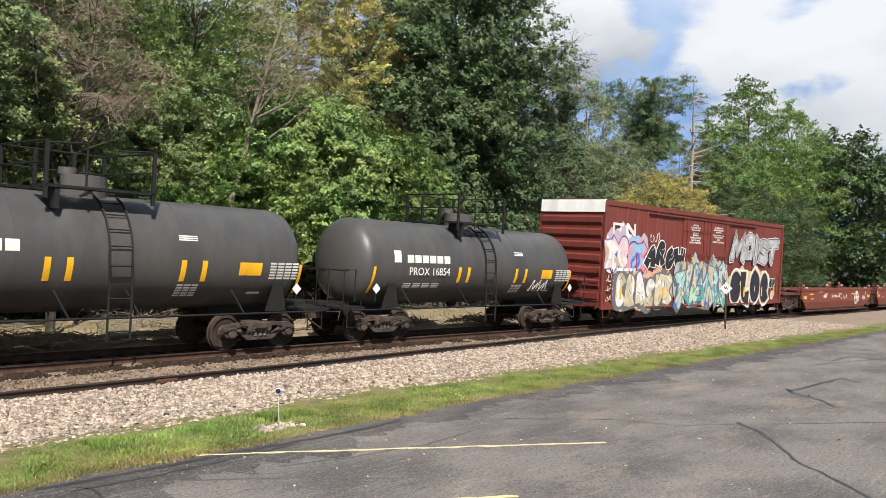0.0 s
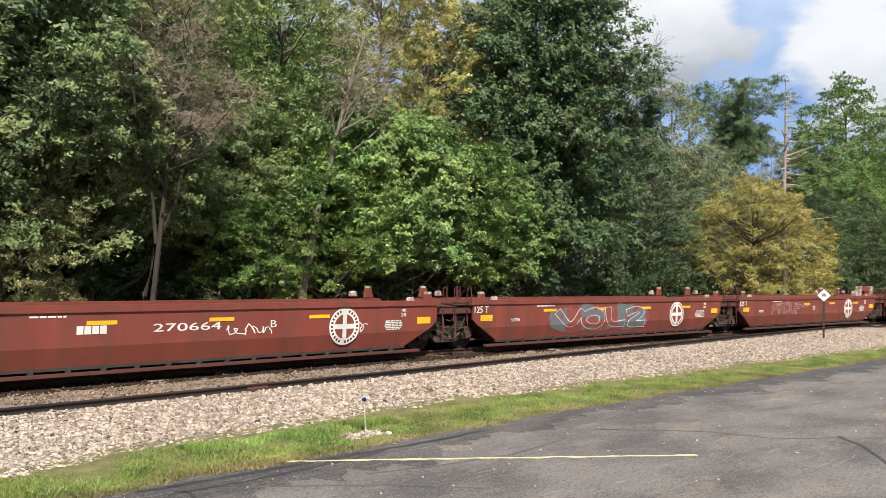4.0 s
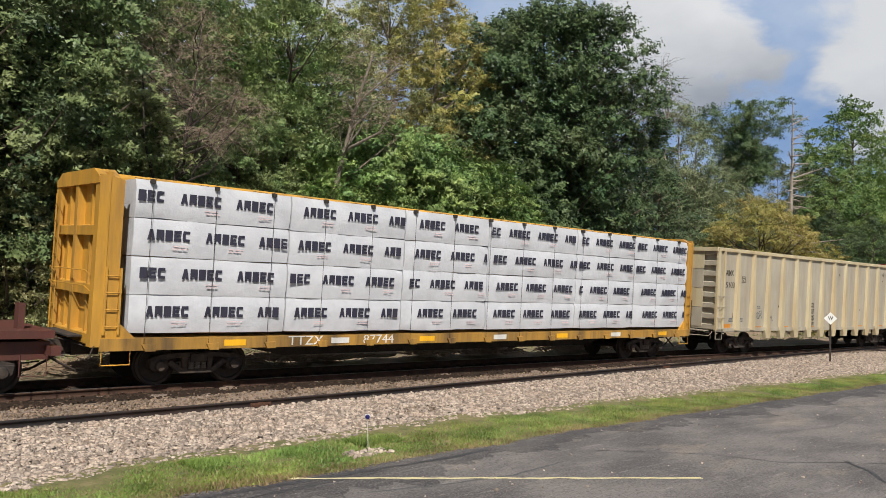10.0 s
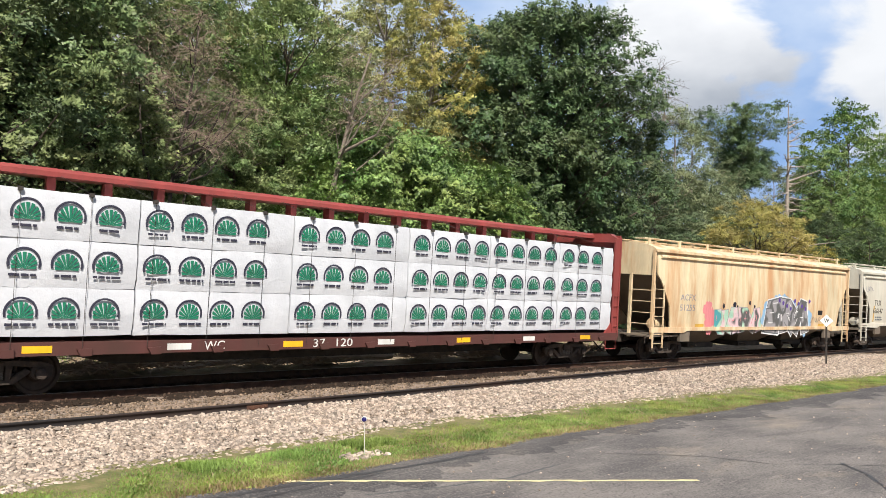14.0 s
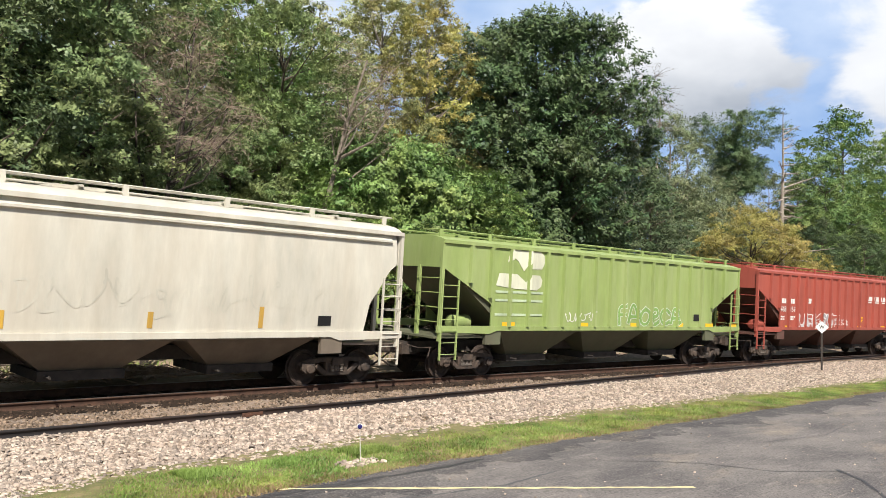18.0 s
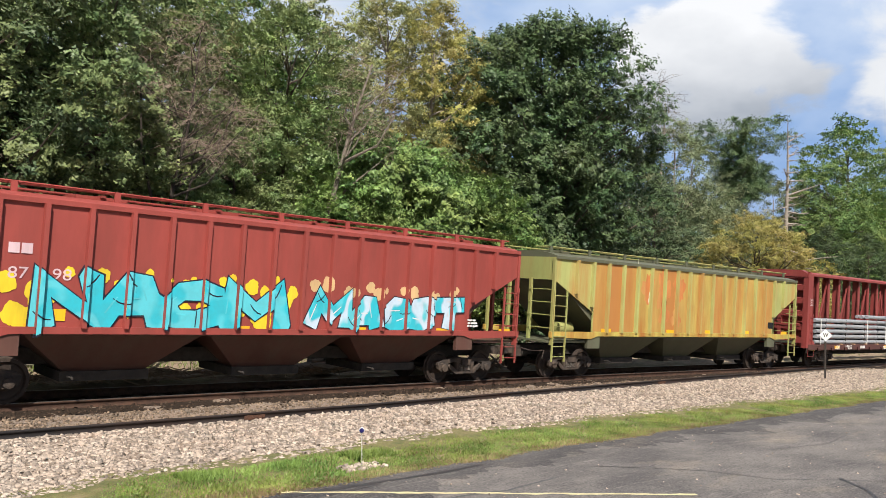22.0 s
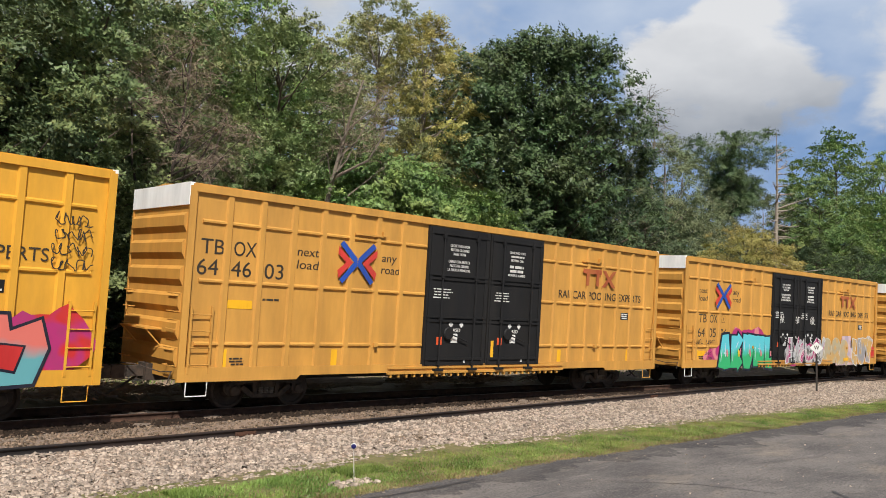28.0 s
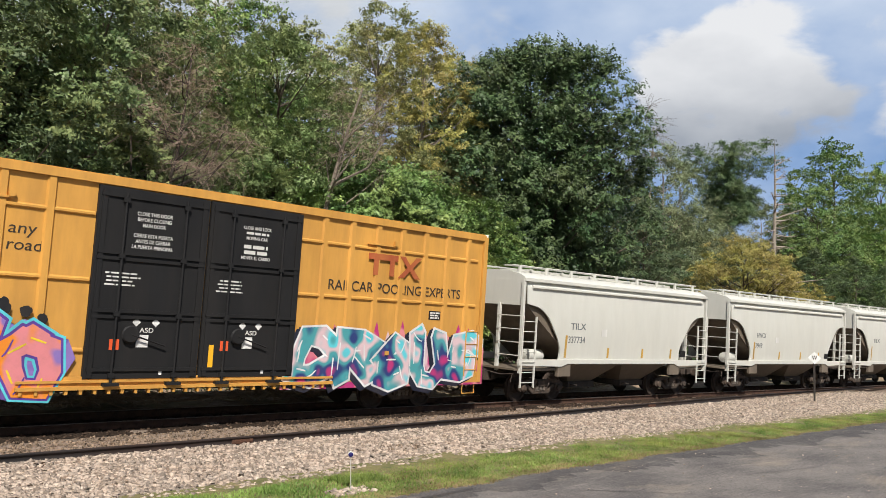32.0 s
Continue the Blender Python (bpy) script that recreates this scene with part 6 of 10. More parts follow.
def yellow_box(s0, s1, number, bright=False, note="", low=0.0):
    L, w, z0, z1 = s1 - s0, 1.6, 0.76, 5.17
    body = YELLOW_NEW if bright else YELLOW
    ob = car("box_car", s0, s1, "yellow sixty-foot box car with black double doors" + note, "box car")
    h = L / 2
    d0, d1 = 7.03, 12.02
    posts = [0.95 + k * 0.87 for k in range(7)] + [d1 + 0.72 + k * 0.87 for k in range(7)]
    box_shell(ob, L, w, z0, z1, body, posts, (1.60, 3.02, 4.36), body, door=(d0, d1))
    end_ribs(ob, L, w, z0, z1, body, 6, True)
    bm = bmesh.new()
    for s in (-1, 1):
        prism(bm, [(-h + 0.06, z0), (-h + 3.0, z0), (-h + 3.1, z0 + 0.1), (h - 3.1, z0 + 0.1), (h - 3.0, z0), (h - 0.06, z0), (h - 0.06, z0 + 0.32), (-h + 0.06, z0 + 0.32)], "y", s * (w - 0.005) - 0.02, s * (w - 0.005) + 0.02)
    part("side_sill", bm, body, ob)
    bm = bmesh.new()
    for s in (-1, 1):
        box(bm, d0 - h - 1.2, d1 - h + 1.2, s * (w + 0.03) - 0.05, s * (w + 0.03) + 0.05, z0 + 0.06, z0 + 0.13)
        box(bm, d0 - h - 1.2, d1 - h + 1.2, s * (w + 0.01) - 0.05, s * (w + 0.01) + 0.05, z0 + 0.20, z0 + 0.25)
        for k in range(26):
            x = d0 - h - 1.1 + k * 0.28
            box(bm, x - 0.03, x + 0.03, s * (w + 0.01) - 0.05, s * (w + 0.01) + 0.05, z0 - 0.03, z0 + 0.06)
    part("door_track", bm, body, ob, "yellow door track below the sill")
    # doors
    for k in range(2):
        a = d0 + 0.03 + k * (d1 - d0) / 2 - h
        b = a + (d1 - d0) / 2 - 0.05
        dr = part("door", box(bmesh.new(), a, b, -w + 0.02 - 0.05, -w + 0.02 + 0.05, z0 + 0.27, z1 - 0.2), BLACK, ob, "black plug door", bevel=0.01)
        part("door", box(bmesh.new(), a, b, w - 0.02 - 0.05, w - 0.02 + 0.05, z0 + 0.27, z1 - 0.2), BLACK, ob, "black plug door", bevel=0.01)
        for z in (1.22, 2.3, 2.42, 3.5, 3.62, 4.8):
            part("door_rib", box(bmesh.new(), a + 0.05, b - 0.05, -w - 0.065, -w - 0.015, z - 0.035, z + 0.035), BLACK, dr)
        for x in (a + 0.12, b - 0.12):
            part("door_edge", box(bmesh.new(), x - 0.05, x + 0.05, -w - 0.055, -w - 0.005, z0 + 0.3, z1 - 0.25), BLACK, dr)
        for x in (a + 0.55, b - 0.55):
            bm = rod(bmesh.new(), [(x, -w - 0.08, z0 + 0.15), (x, -w - 0.08, z1 - 0.3)], 0.028, 8)
            for z in (1.1, 2.36, 3.56, 4.72):
                box(bm, x - 0.06, x + 0.06, -w - 0.11, -w - 0.03, z - 0.05, z + 0.05)
            box(bm, x - 0.16, x + 0.16, -w - 0.14, -w - 0.02, z0 + 0.13, z0 + 0.19)
            part("lock_rod", bm, BLACK, dr)
        bm = bmesh.new()
        lathe(bm, [(-0.03, 0.16), (0.0, 0.19), (0.03, 0.16)], "y", 14, ((a + b) / 2 - 0.35, -w - 0.1, 1.95))
        rod(bm, [((a + b) / 2 - 0.35, -w - 0.12, 1.95), ((a + b) / 2 + 0.4, -w - 0.12, 1.72)], 0.018, 5)
        part("door_handle", bm, BLACK, dr)
        yd = -w - 0.031
        mid = (a + b) / 2
        lines = (("CLOSE THIS DOOR", 4.44, 0.78), ("BEFORE CLOSING", 4.32, 0.74), ("MAIN DOOR", 4.20, 0.5), ("CIERRE ESTA PUERTA", 3.98, 0.86), ("ANTES DE CERRAR", 3.86, 0.76), ("LA PUERTA PRINCIPAL", 3.74, 0.9)) if k == 0 else (("CLOSE AND LOCK", 4.44, 0.74), ("MOVING CAR", 4.20, 0.56), ("MOVER EL CARRO", 3.74, 0.76))
        for words, z, wd in lines:
            letters(dr, words, mid - wd / 2 - 0.02, z, 0.075, CHALK, yd, wd, 0.012)
        if k:
            bars(dr, mid - 0.4, mid + 0.4, 4.31, 4.40, 1, CHALK, yd, 3)
            bars(dr, mid - 0.42, mid + 0.42, 3.84, 4.10, 2, CHALK, yd, 4)
        bars(dr, a + 0.25, a + 1.0, 2.92, 3.24, 4, CHALK, yd, 5, solid=0.4)
        plate(dr, (a + b) / 2 - 0.2, (a + b) / 2 + 0.06, 1.68, 1.94, yd, WHITE, "placard")
        plate(dr, (a + b) / 2 - 0.75, (a + b) / 2 - 0.55, 1.62, 1.84, yd, LOGO_ORANGE, "placard")
        for q in (-0.22, 0.2):
            part("tag", patch_of([((a + b) / 2 + q - 0.09, 2.2), ((a + b) / 2 + q, 2.11), ((a + b) / 2 + q + 0.09, 2.2), ((a + b) / 2 + q, 2.29)], yd), WHITE, dr)
        letters(dr, "ASD", mid - 0.14, 1.99, 0.10, CHALK, yd, 0.3, 0.012)
        plate(dr, (a + b) / 2 + 0.35, (a + b) / 2 + 0.42, 1.1, 1.25, yd, WHITE, "tag")
        if k == 1:
            plate(dr, a + 0.2, a + 0.32, 1.2, 1.75, yd, REFLECT)
    # lettering
    yp = -w + 0.055 - 0.003
    X = lambda d: d - h
    for i, (s, x) in enumerate((("TB", 0.3), ("OX", 1.12))):
        letters(ob, s, X(x + low * 0.86), 3.64 - low * 1.11, 0.34, INK, yp, 0.58)
    for s, x in ((number[:2], 0.24), (number[2:4], 1.08), (number[4:], 1.95)):
        letters(ob, s, X(x + low * 0.88), 3.16 - low * 1.22, 0.36, INK, yp, 0.52)
    for s, x, z in (("next", 2.83, 3.78), ("load", 2.83, 3.46), ("any", 5.46, 3.82), ("road", 5.46, 3.50)):
        letters(ob, s, X(x - (1.76 if low else 0)), z, 0.22, INK, yp, 0.62 if s != "any" else 0.5, slant=0.12)
    ex = 4.63 - (1.76 if low else 0)
    g = None
    for side in (1, -1):
        at = lambda pts: [(X(ex + side * u * 0.86), 3.72 + v * 0.86) for u, v in pts][::side]
        blue = part("emblem_arm" if g else "emblem", patch_of(at([(-0.68, 0.52), (-0.56, 0.64), (-0.02, 0.15), (0.0, -0.08), (-0.52, -0.64), (-0.64, -0.54), (-0.14, 0.02)]), -w - 0.004), LOGO_BLUE, g or ob, "" if g else "crossed emblem in blue and red")
        g = g or blue
        part("emblem_edge", patch_of(at([(-0.72, 0.46), (-0.18, 0.01), (-0.68, -0.48), (-0.73, -0.26), (-0.43, 0.0), (-0.73, 0.24)]), -w - 0.008), EMBLEM_RED, g)
    x0 = 14.15
    g = part("emblem", patch_of([(X(x0), 4.24), (X(x0 + 1.03), 4.24), (X(x0 + 1.03), 4.08), (X(x0 + 0.91), 4.08), (X(x0 + 0.91), 3.67), (X(x0 + 0.74), 3.67), (X(x0 + 0.74), 4.08), (X(x0 + 0.35), 4.08), (X(x0 + 0.35), 3.67), (X(x0 + 0.18), 3.67), (X(x0 + 0.18), 4.08), (X(x0), 4.08)], -w - 0.004), LOGO_RED, ob, "faded red trade mark")
    part("emblem_arm", patch_of([(X(x0 + 1.08), 4.24), (X(x0 + 1.28), 4.24), (X(x0 + 1.48), 4.02), (X(x0 + 1.69), 4.24), (X(x0 + 1.90), 4.24), (X(x0 + 1.58), 3.94), (X(x0 + 1.87), 3.65), (X(x0 + 1.66), 3.65), (X(x0 + 1.47), 3.85), (X(x0 + 1.26), 3.65), (X(x0 + 1.05), 3.65), (X(x0 + 1.37), 3.94)], -w - 0.007), LOGO_RED, g)
    letters(ob, "RAILCAR POOLING EXPERTS", X(12.95), 3.2, 0.26, INK, yp - 0.008, 4.75)
    for x in (0.92, 4.0, 13.0, 16.9):
        plate(ob, X(x + 0.02), X(x + 0.2), 1.05, 1.48, yp, REFLECT)
    plate(ob, X(1.05), X(1.68), 2.42 - low * 1.25, 2.62 - low * 1.25, yp, REFLECT, "warning_plate")
    plate(ob, X(16.5), X(16.95), 2.55, 2.8, yp, BLACK, "data_plate")
    bars(ob, X(16.52), X(16.93), 2.57, 2.78, 3, CHALK, yp - 0.007, 2)
    bars(ob, X(1.2), X(1.6), 1.1, 1.3, 3, INK, yp, 2)
    if not low:
        bars(ob, X(1.95), X(2.45), 2.62, 2.7, 1, INK, yp, 2)
    for x in (0.42, L - 0.42):
        ladder(ob, X(x), w - 0.02, 0.95, 2.45, body, 0.5, 4)
        stirrup(ob, X(x), w - 0.01, z0 + 0.02, WHITE if x < 1 else body, 0.5, 0.34)
    for x in (5.0, 14.6):
        bm = box(bmesh.new(), X(x) - 0.5, X(x) + 0.5, -w - 0.03, -w + 0.03, 4.46, 4.50)
        box(bm, X(x) + 0.4, X(x) + 0.5, -w - 0.05, -w + 0.03, 4.49, 4.62)
        part("door_stop", bm, body, ob)
        part("latch", box(bmesh.new(), X(x) + 0.3, X(x) + 0.42, -w - 0.06, -w, 1.55, 1.66), body, ob)
    for x in (2.52, L - 2.5):
        truck(ob, X(x))
    couplers(ob, h)
    return ob, X, -w - 0.012


def red_box(s0, s1):
    L, w, z0, z1 = s1 - s0, 1.6, 0.74, 5.18
    ob = car("box_car", s0, s1, "dark red box car covered in layered graffiti", "box car")
    h = L / 2
    X = lambda d: d - h
    posts = [0.95 + k * 0.83 for k in range(7)] + [12.2 + k * 0.83 for k in range(8)]
    box_shell(ob, L, w, z0, z1, MAROON, posts, (), MAROON, post_w=0.06, proud=0.03)
    end_ribs(ob, L, w, z0, z1, MAROON, 7, True)
    bm = bmesh.new()
    for s in (-1, 1):
        prism(bm, [(-h + 0.06, z0), (-h + 5.0, z0 - 0.06), (h - 5.0, z0 - 0.06), (h - 0.06, z0), (h - 0.06, z0 + 0.3), (-h + 0.06, z0 + 0.3)], "y", s * (w - 0.005) - 0.02, s * (w - 0.005) + 0.02)
    part("side_sill", bm, MAROON, ob)
    bm = bmesh.new()
    for s in (-1, 1):
        box(bm, X(3.5), X(14.9), s * (w + 0.03) - 0.06, s * (w + 0.03) + 0.06, z1 - 0.32, z1 - 0.26)
        box(bm, X(3.5), X(14.9), s * (w + 0.03) - 0.06, s * (w + 0.03) + 0.06, z0 + 0.02, z0 + 0.08)
    part("door_track", bm, MAROON, ob)
    for k in range(2):
        a = X(6.65 + k * 2.45)
        b = a + 2.4
        dr = part("door", box(bmesh.new(), a, b, -w - 0.04, -w + 0.04, z0 + 0.2, z1 - 0.33), MAROON, ob, "dark red plug door")
        for z in (1.9, 3.1, 3.2, 4.3):
            part("door_rib", box(bmesh.new(), a + 0.08, b - 0.08, -w - 0.07, -w - 0.03, z - 0.03, z + 0.03), MAROON, dr)
        for x in (a + 0.35, b - 0.35):
            part("lock_rod", rod(bmesh.new(), [(x, -w - 0.07, z0 + 0.1), (x, -w - 0.07, z1 - 0.35)], 0.028, 8), MAROON, dr)
        rules = ("IMPORTANT", "CLOSE THIS DOOR", "BEFORE CLOSING", "MAIN DOOR", "IMPORTANT", "FERMER CETTE PORTE", "AVANT DE FERMER", "LA PORTE PRINCIPALE") if k == 0 else ("CLOSE AND LOCK", "BOTH DOORS BEFORE", "MOVING CAR", "FERMER ET VERROUILLER", "LES DEUX PORTES", "AVANT", "DE DEPLACER LE WAGON")
        for i, words in enumerate(rules):
            wd = 0.062 * len(words)
            letters(dr, words, (a + b) / 2 - wd / 2, 4.55 - 0.118 * i, 0.078, CHALK, -w - 0.042, wd, 0.012)
        bars(dr, a + 0.8, a + 1.2, 3.0, 3.25, 2, CHALK, -w - 0.042, k + 5)
    y = -w - 0.022
    part("mark", patch_of([(X(0.55), 4.32), (X(1.4), 4.32), (X(1.4), 4.21), (X(0.70), 4.21), (X(0.70), 3.86), (X(0.55), 3.86)], y), CHALK, ob, "white trade mark")
    part("mark", patch_of([(X(1.6), 3.82), (X(1.75), 3.82), (X(1.75), 4.14), (X(2.2), 3.82), (X(2.37), 3.82), (X(2.37), 4.34), (X(2.22), 4.34), (X(2.22), 4.02), (X(1.77), 4.34), (X(1.6), 4.34)], y), CHALK, ob, "white trade mark")
    # layered graffiti
    ground_cloud(ob, X(0.05), 2.3, 2.1, 1.75, y, ("rose", "lilac", "white"), 5, "pale pink sprayed ground")
    ground_cloud(ob, X(1.9), 2.25, 1.55, 1.5, y - 0.002, ("lilac", "sky", "blue"), 6, "blue sprayed ground")
    piece(ob, "Ke", X(0.08), 2.42, 1.75, 1.3, y - 0.003, "lilac", ("white", "rose", "white", "hazel"), "pink", 0.19, line=0.04, style="round", rim="navy")
    piece(ob, "SK", X(1.75), 2.38, 1.6, 1.15, y - 0.006, "red", ("pink", "sky", "blue", "sky"), "white", 0.19, line=0.035, seed=3, style="round", rim="navy")
    piece(ob, "AROW", X(3.35), 2.5, 3.45, 1.05, y - 0.020, "white", "black", "smoke", 0.17, slant=0.14, wave=0.05, wild=0.16, style="round", line=0.055)
    piece(ob, "MOIST", X(11.95), 3.02, 5.9, 1.32, y - 0.014, "black", ("silver", "smoke", "silver"), "white", 0.15, slant=0.05, wild=0.13, drop="night", line=0.03, wave=0.04, rim="white")
    ground_cloud(ob, X(0.75), 0.72, 5.2, 1.75, y - 0.001, ("grey", "peach", "grey", "olive"), 7, "peach and cream sprayed ground")
    piece(ob, "CRASUK", X(0.9), 0.8, 4.9, 1.45, y - 0.003, "grey", ("cream", "white", "cream", "hazel"), "white", 0.14, wave=0.03, wild=0.18, drop="grey", line=0.06, style="round")
    yd = -w - 0.076
    ground_cloud(ob, X(5.85), 0.8, 5.7, 2.1, yd, ("mint", "sky", "hazel", "grey", "mint"), 8, "pale blue and mint sprayed ground")
    spikes(ob, X(6.1), X(11.4), 2.3, 3.0, yd - 0.0015, ("grey", "hazel", "sky_deep"), 4, 5)
    piece(ob, "TUMRC", X(6.0), 0.9, 5.45, 1.7, yd - 0.004, "grey", ("cream", "sky", "mint", "sky_deep", "cream", "hazel"), "white", 0.12, slant=0.05, wave=0.05, wild=0.22, drop="grey", line=0.03)
    piece(ob, "NAIW", X(6.2), 0.72, 5.2, 0.95, yd - 0.022, "grey", ("blue", "cream", "teal", "mint"), "cream", 0.12, slant=0.2, wild=0.25, line=0.04, seed=6)
    ground_cloud(ob, X(11.75), 1.2, 5.3, 1.35, y - 0.001, ("peach", "cream", "peach"), 9, "peach sprayed ground")
    piece(ob, "GLOe", X(11.9), 0.78, 4.95, 1.72, y - 0.004, "cream", ("black", "night"), "smoke", 0.17, wild=0.05, line=0.05, style="round", rim="white")
    piece(ob, "eP", X(17.0), 1.6, 0.85, 0.5, y - 0.002, "white", "black", None, 0.16, line=0.08)
    piece(ob, "C", X(17.25), 1.0, 0.4, 0.42, y - 0.002, "white", "cream", None, 0.16, line=0.08)
    scrawl(ob, X(3.6), 3.62, 1.0, 0.5, y, CHALK, 3, 4)
    for k in range(3):
        scrawl(ob, X(0.15), 1.05 + 0.42 * k, 0.62, 0.34, y, CHALK, 60 + k, 3, 0.03)
    bars(ob, X(0.9), X(2.6), 2.28, 2.5, 1, CHALK, y - 0.014, 4)
    for x in (1.3, 4.9, 13.6, 15.9, 17.6):
        plate(ob, X(x), X(x + 0.14), 1.15, 1.65, y - 0.026, REFLECT)
    for x in (0.42, L - 0.42):
        ladder(ob, X(x), w - 0.0, 0.95, 2.4, MAROON, 0.5, 4)
        stirrup(ob, X(x), w - 0.01, z0 + 0.02, MAROON, 0.5, 0.34)
    for x in (2.5, L - 2.5):
        truck(ob, X(x))
    couplers(ob, h)
# ---- covered hoppers ----
GALV = paint("galvanised", (0.30, 0.30, 0.29), amount=0.35)
def sheet(left, right, bulge, z0, z1, rows, thick, side):
    """A side sheet: its ends follow left(z) and right(z), its face bulges to bulge(z)."""
    bm = bmesh.new()
    grid = []
    for k in range(rows + 1):
        z = z0 + (z1 - z0) * k / rows
        a, b = left(z), right(z)
        grid.append([[bm.verts.new((x, side * (bulge(z) - d), z)) for x in (a, a + (b - a) / 3, a + 2 * (b - a) / 3, b)] for d in (0, thick)])
    fs = []
    for k in range(rows):
        for d in (0, 1):
            for i in range(3):
                p, q = grid[k][d], grid[k + 1][d]
                fs.append(bm.faces.new((p[i], p[i + 1], q[i + 1], q[i])))
        for i in (0, 3):
            fs.append(bm.faces.new((grid[k][0][i], grid[k][1][i], grid[k + 1][1][i], grid[k + 1][0][i])))
    for k in (0, rows):
        for i in range(3):
            fs.append(bm.faces.new((grid[k][0][i], grid[k][0][i + 1], grid[k][1][i + 1], grid[k][1][i])))
    bmesh.ops.recalc_face_normals(bm, faces=fs)
    return bm


def frustum(bm, x0, x1, y0, z1, bx0, bx1, by, z0):
    v = [bm.verts.new(p) for p in ((bx0, -by, z0), (bx1, -by, z0), (bx1, by, z0), (bx0, by, z0), (x0, -y0, z1), (x1, -y0, z1), (x1, y0, z1), (x0, y0, z1))]
    for f in ((3, 2, 1, 0), (4, 5, 6, 7), (0, 1, 5, 4), (1, 2, 6, 5), (2, 3, 7, 6), (3, 0, 4, 7)):
        bm.faces.new([v[i] for i in f])
    return bm


BULGES = {}


def hopper(s0, s1, label, body, sill, ribs, round_side, bays, sill_z=1.55, roof_z=4.25, trim=None, under=None, cut=(1.95, 1.15), straight=False):
    """A covered hopper; cut: how far the end opening runs in at the sill, and its height above the sill's top corner."""
    L, w = s1 - s0, 1.58
    h = L / 2
    X = lambda d: d - h
    trim = trim or body
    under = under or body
    cap = under if "yellow" in label else trim
    ob = car("hopper_car", s0, s1, label, "hopper car")
    e = roof_z - 0.22 if not round_side else roof_z - 0.32
    if round_side:
        bulge = lambda z: w - 0.06 + 0.06 * math.sin(math.pi * min(1, max(0, (z - sill_z) / (e - sill_z)))) - max(0, z - e + 0.25) * 0.25
        zc = sill_z + (e - sill_z) * 0.68

        def left(z):
            f = (z - sill_z) / (zc - sill_z)
            if straight:
                return -h + float(np.interp(f, (0, 0.42, 0.92, 1.0), (1.30, 1.16, 0.52, 0.3)))
            return -h + 0.3 + (cut[0] * math.sqrt(max(0, 1 - (f * 0.97) ** 2)) * (0.96 + 0.04 * math.sin(f * 7)) if f < 1 else 0)
    else:
        bulge = lambda z: w - 0.04
        zc = e - 0.75

        def left(z):
            f = (z - sill_z - 0.7) / (zc - sill_z - 0.7)
            return -h + 0.12 + (cut[0] if f < 0 else (cut[0] * (1 - f) if f < 1 else 0))
    for s in (-1, 1):
        part("side_sheet", sheet(left, lambda z: -left(z), bulge, sill_z, e, 30, 0.05, s), body, ob, smooth=round_side)
    # inner hopper with sloping ends, its shade put into the dark under colour
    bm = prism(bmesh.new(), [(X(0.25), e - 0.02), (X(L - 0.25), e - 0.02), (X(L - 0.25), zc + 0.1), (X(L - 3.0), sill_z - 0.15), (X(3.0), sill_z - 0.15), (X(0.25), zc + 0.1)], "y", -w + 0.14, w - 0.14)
    part("slope_sheet", bm, under, ob, "sloping end sheet, coloured dark for shade")
    # roof
    prof = [(-w + 0.02, e - 0.03)] + [((w - 0.02) * math.sin(a), e + (roof_z - e) * math.cos(a)) for a in np.linspace(-1.5, 1.5, 15)] + [(w - 0.02, e - 0.03)]
    part("roof", prism(bmesh.new(), prof, "x", X(0.15), X(L - 0.15)), cap, ob, "gently arched roof", smooth=True)
    for s in (-1, 1):
        part("roof_rail", box(bmesh.new(), X(0.1), X(L - 0.1), s * (w - 0.03) - 0.05, s * (w - 0.03) + 0.05, e - 0.05, e + 0.05), cap, ob, bevel=0.01)
        part("side_sill", prism(bmesh.new(), [(X(0.0), sill_z - 0.04), (X(0.0), sill_z - 0.15), (X(2.1), sill_z - 0.19), (X(2.4), sill_z - 0.10), (X(L - 2.4), sill_z - 0.10), (X(L - 2.1), sill_z - 0.19), (X(L), sill_z - 0.15), (X(L), sill_z - 0.04), (X(L), sill_z + 0.04), (X(0.0), sill_z + 0.04)],
                                "y", s * (w - 0.03) - 0.045, s * (w - 0.03) + 0.045), sill, ob)
    if round_side:
        for sd in (-1, 1):
            part("eave", prism(bmesh.new(), [(sd * (w - 0.10), e - 0.30), (sd * (w + 0.035), e - 0.25), (sd * (w + 0.035), e - 0.20), (sd * (w - 0.10), e - 0.12)], "x", X(0.5), X(L - 0.5)), body, ob, "narrow ledge under the roof edge")
    # running boards on their posts
    for s in (-1, 1):
        bm = bmesh.new()
        for q in (0.62, 0.72, 0.82, 0.92):
            box(bm, X(0.1), X(L - 0.1), s * q - 0.035, s * q + 0.035, roof_z + 0.12, roof_z + 0.15)
        part("running_board", bm, trim if "red" in label else GALV, ob, "grated roof walkway")
        bm = rod(bmesh.new(), [(X(0.1), s * 1.02, roof_z + 0.14), (X(L - 0.1), s * 1.02, roof_z + 0.14)], 0.022, 5)
        part("board_edge", bm, trim if "red" in label else GALV, ob)
        for k in range(9):
            x = X(0.4 + (L - 0.8) * k / 8)
            part("board_post", box(bmesh.new(), x - 0.06, x + 0.06, s * 1.05 - 0.03, s * 1.05 + 0.03, e + (0.02 if round_side else 0.1), roof_z + 0.16), cap, ob)
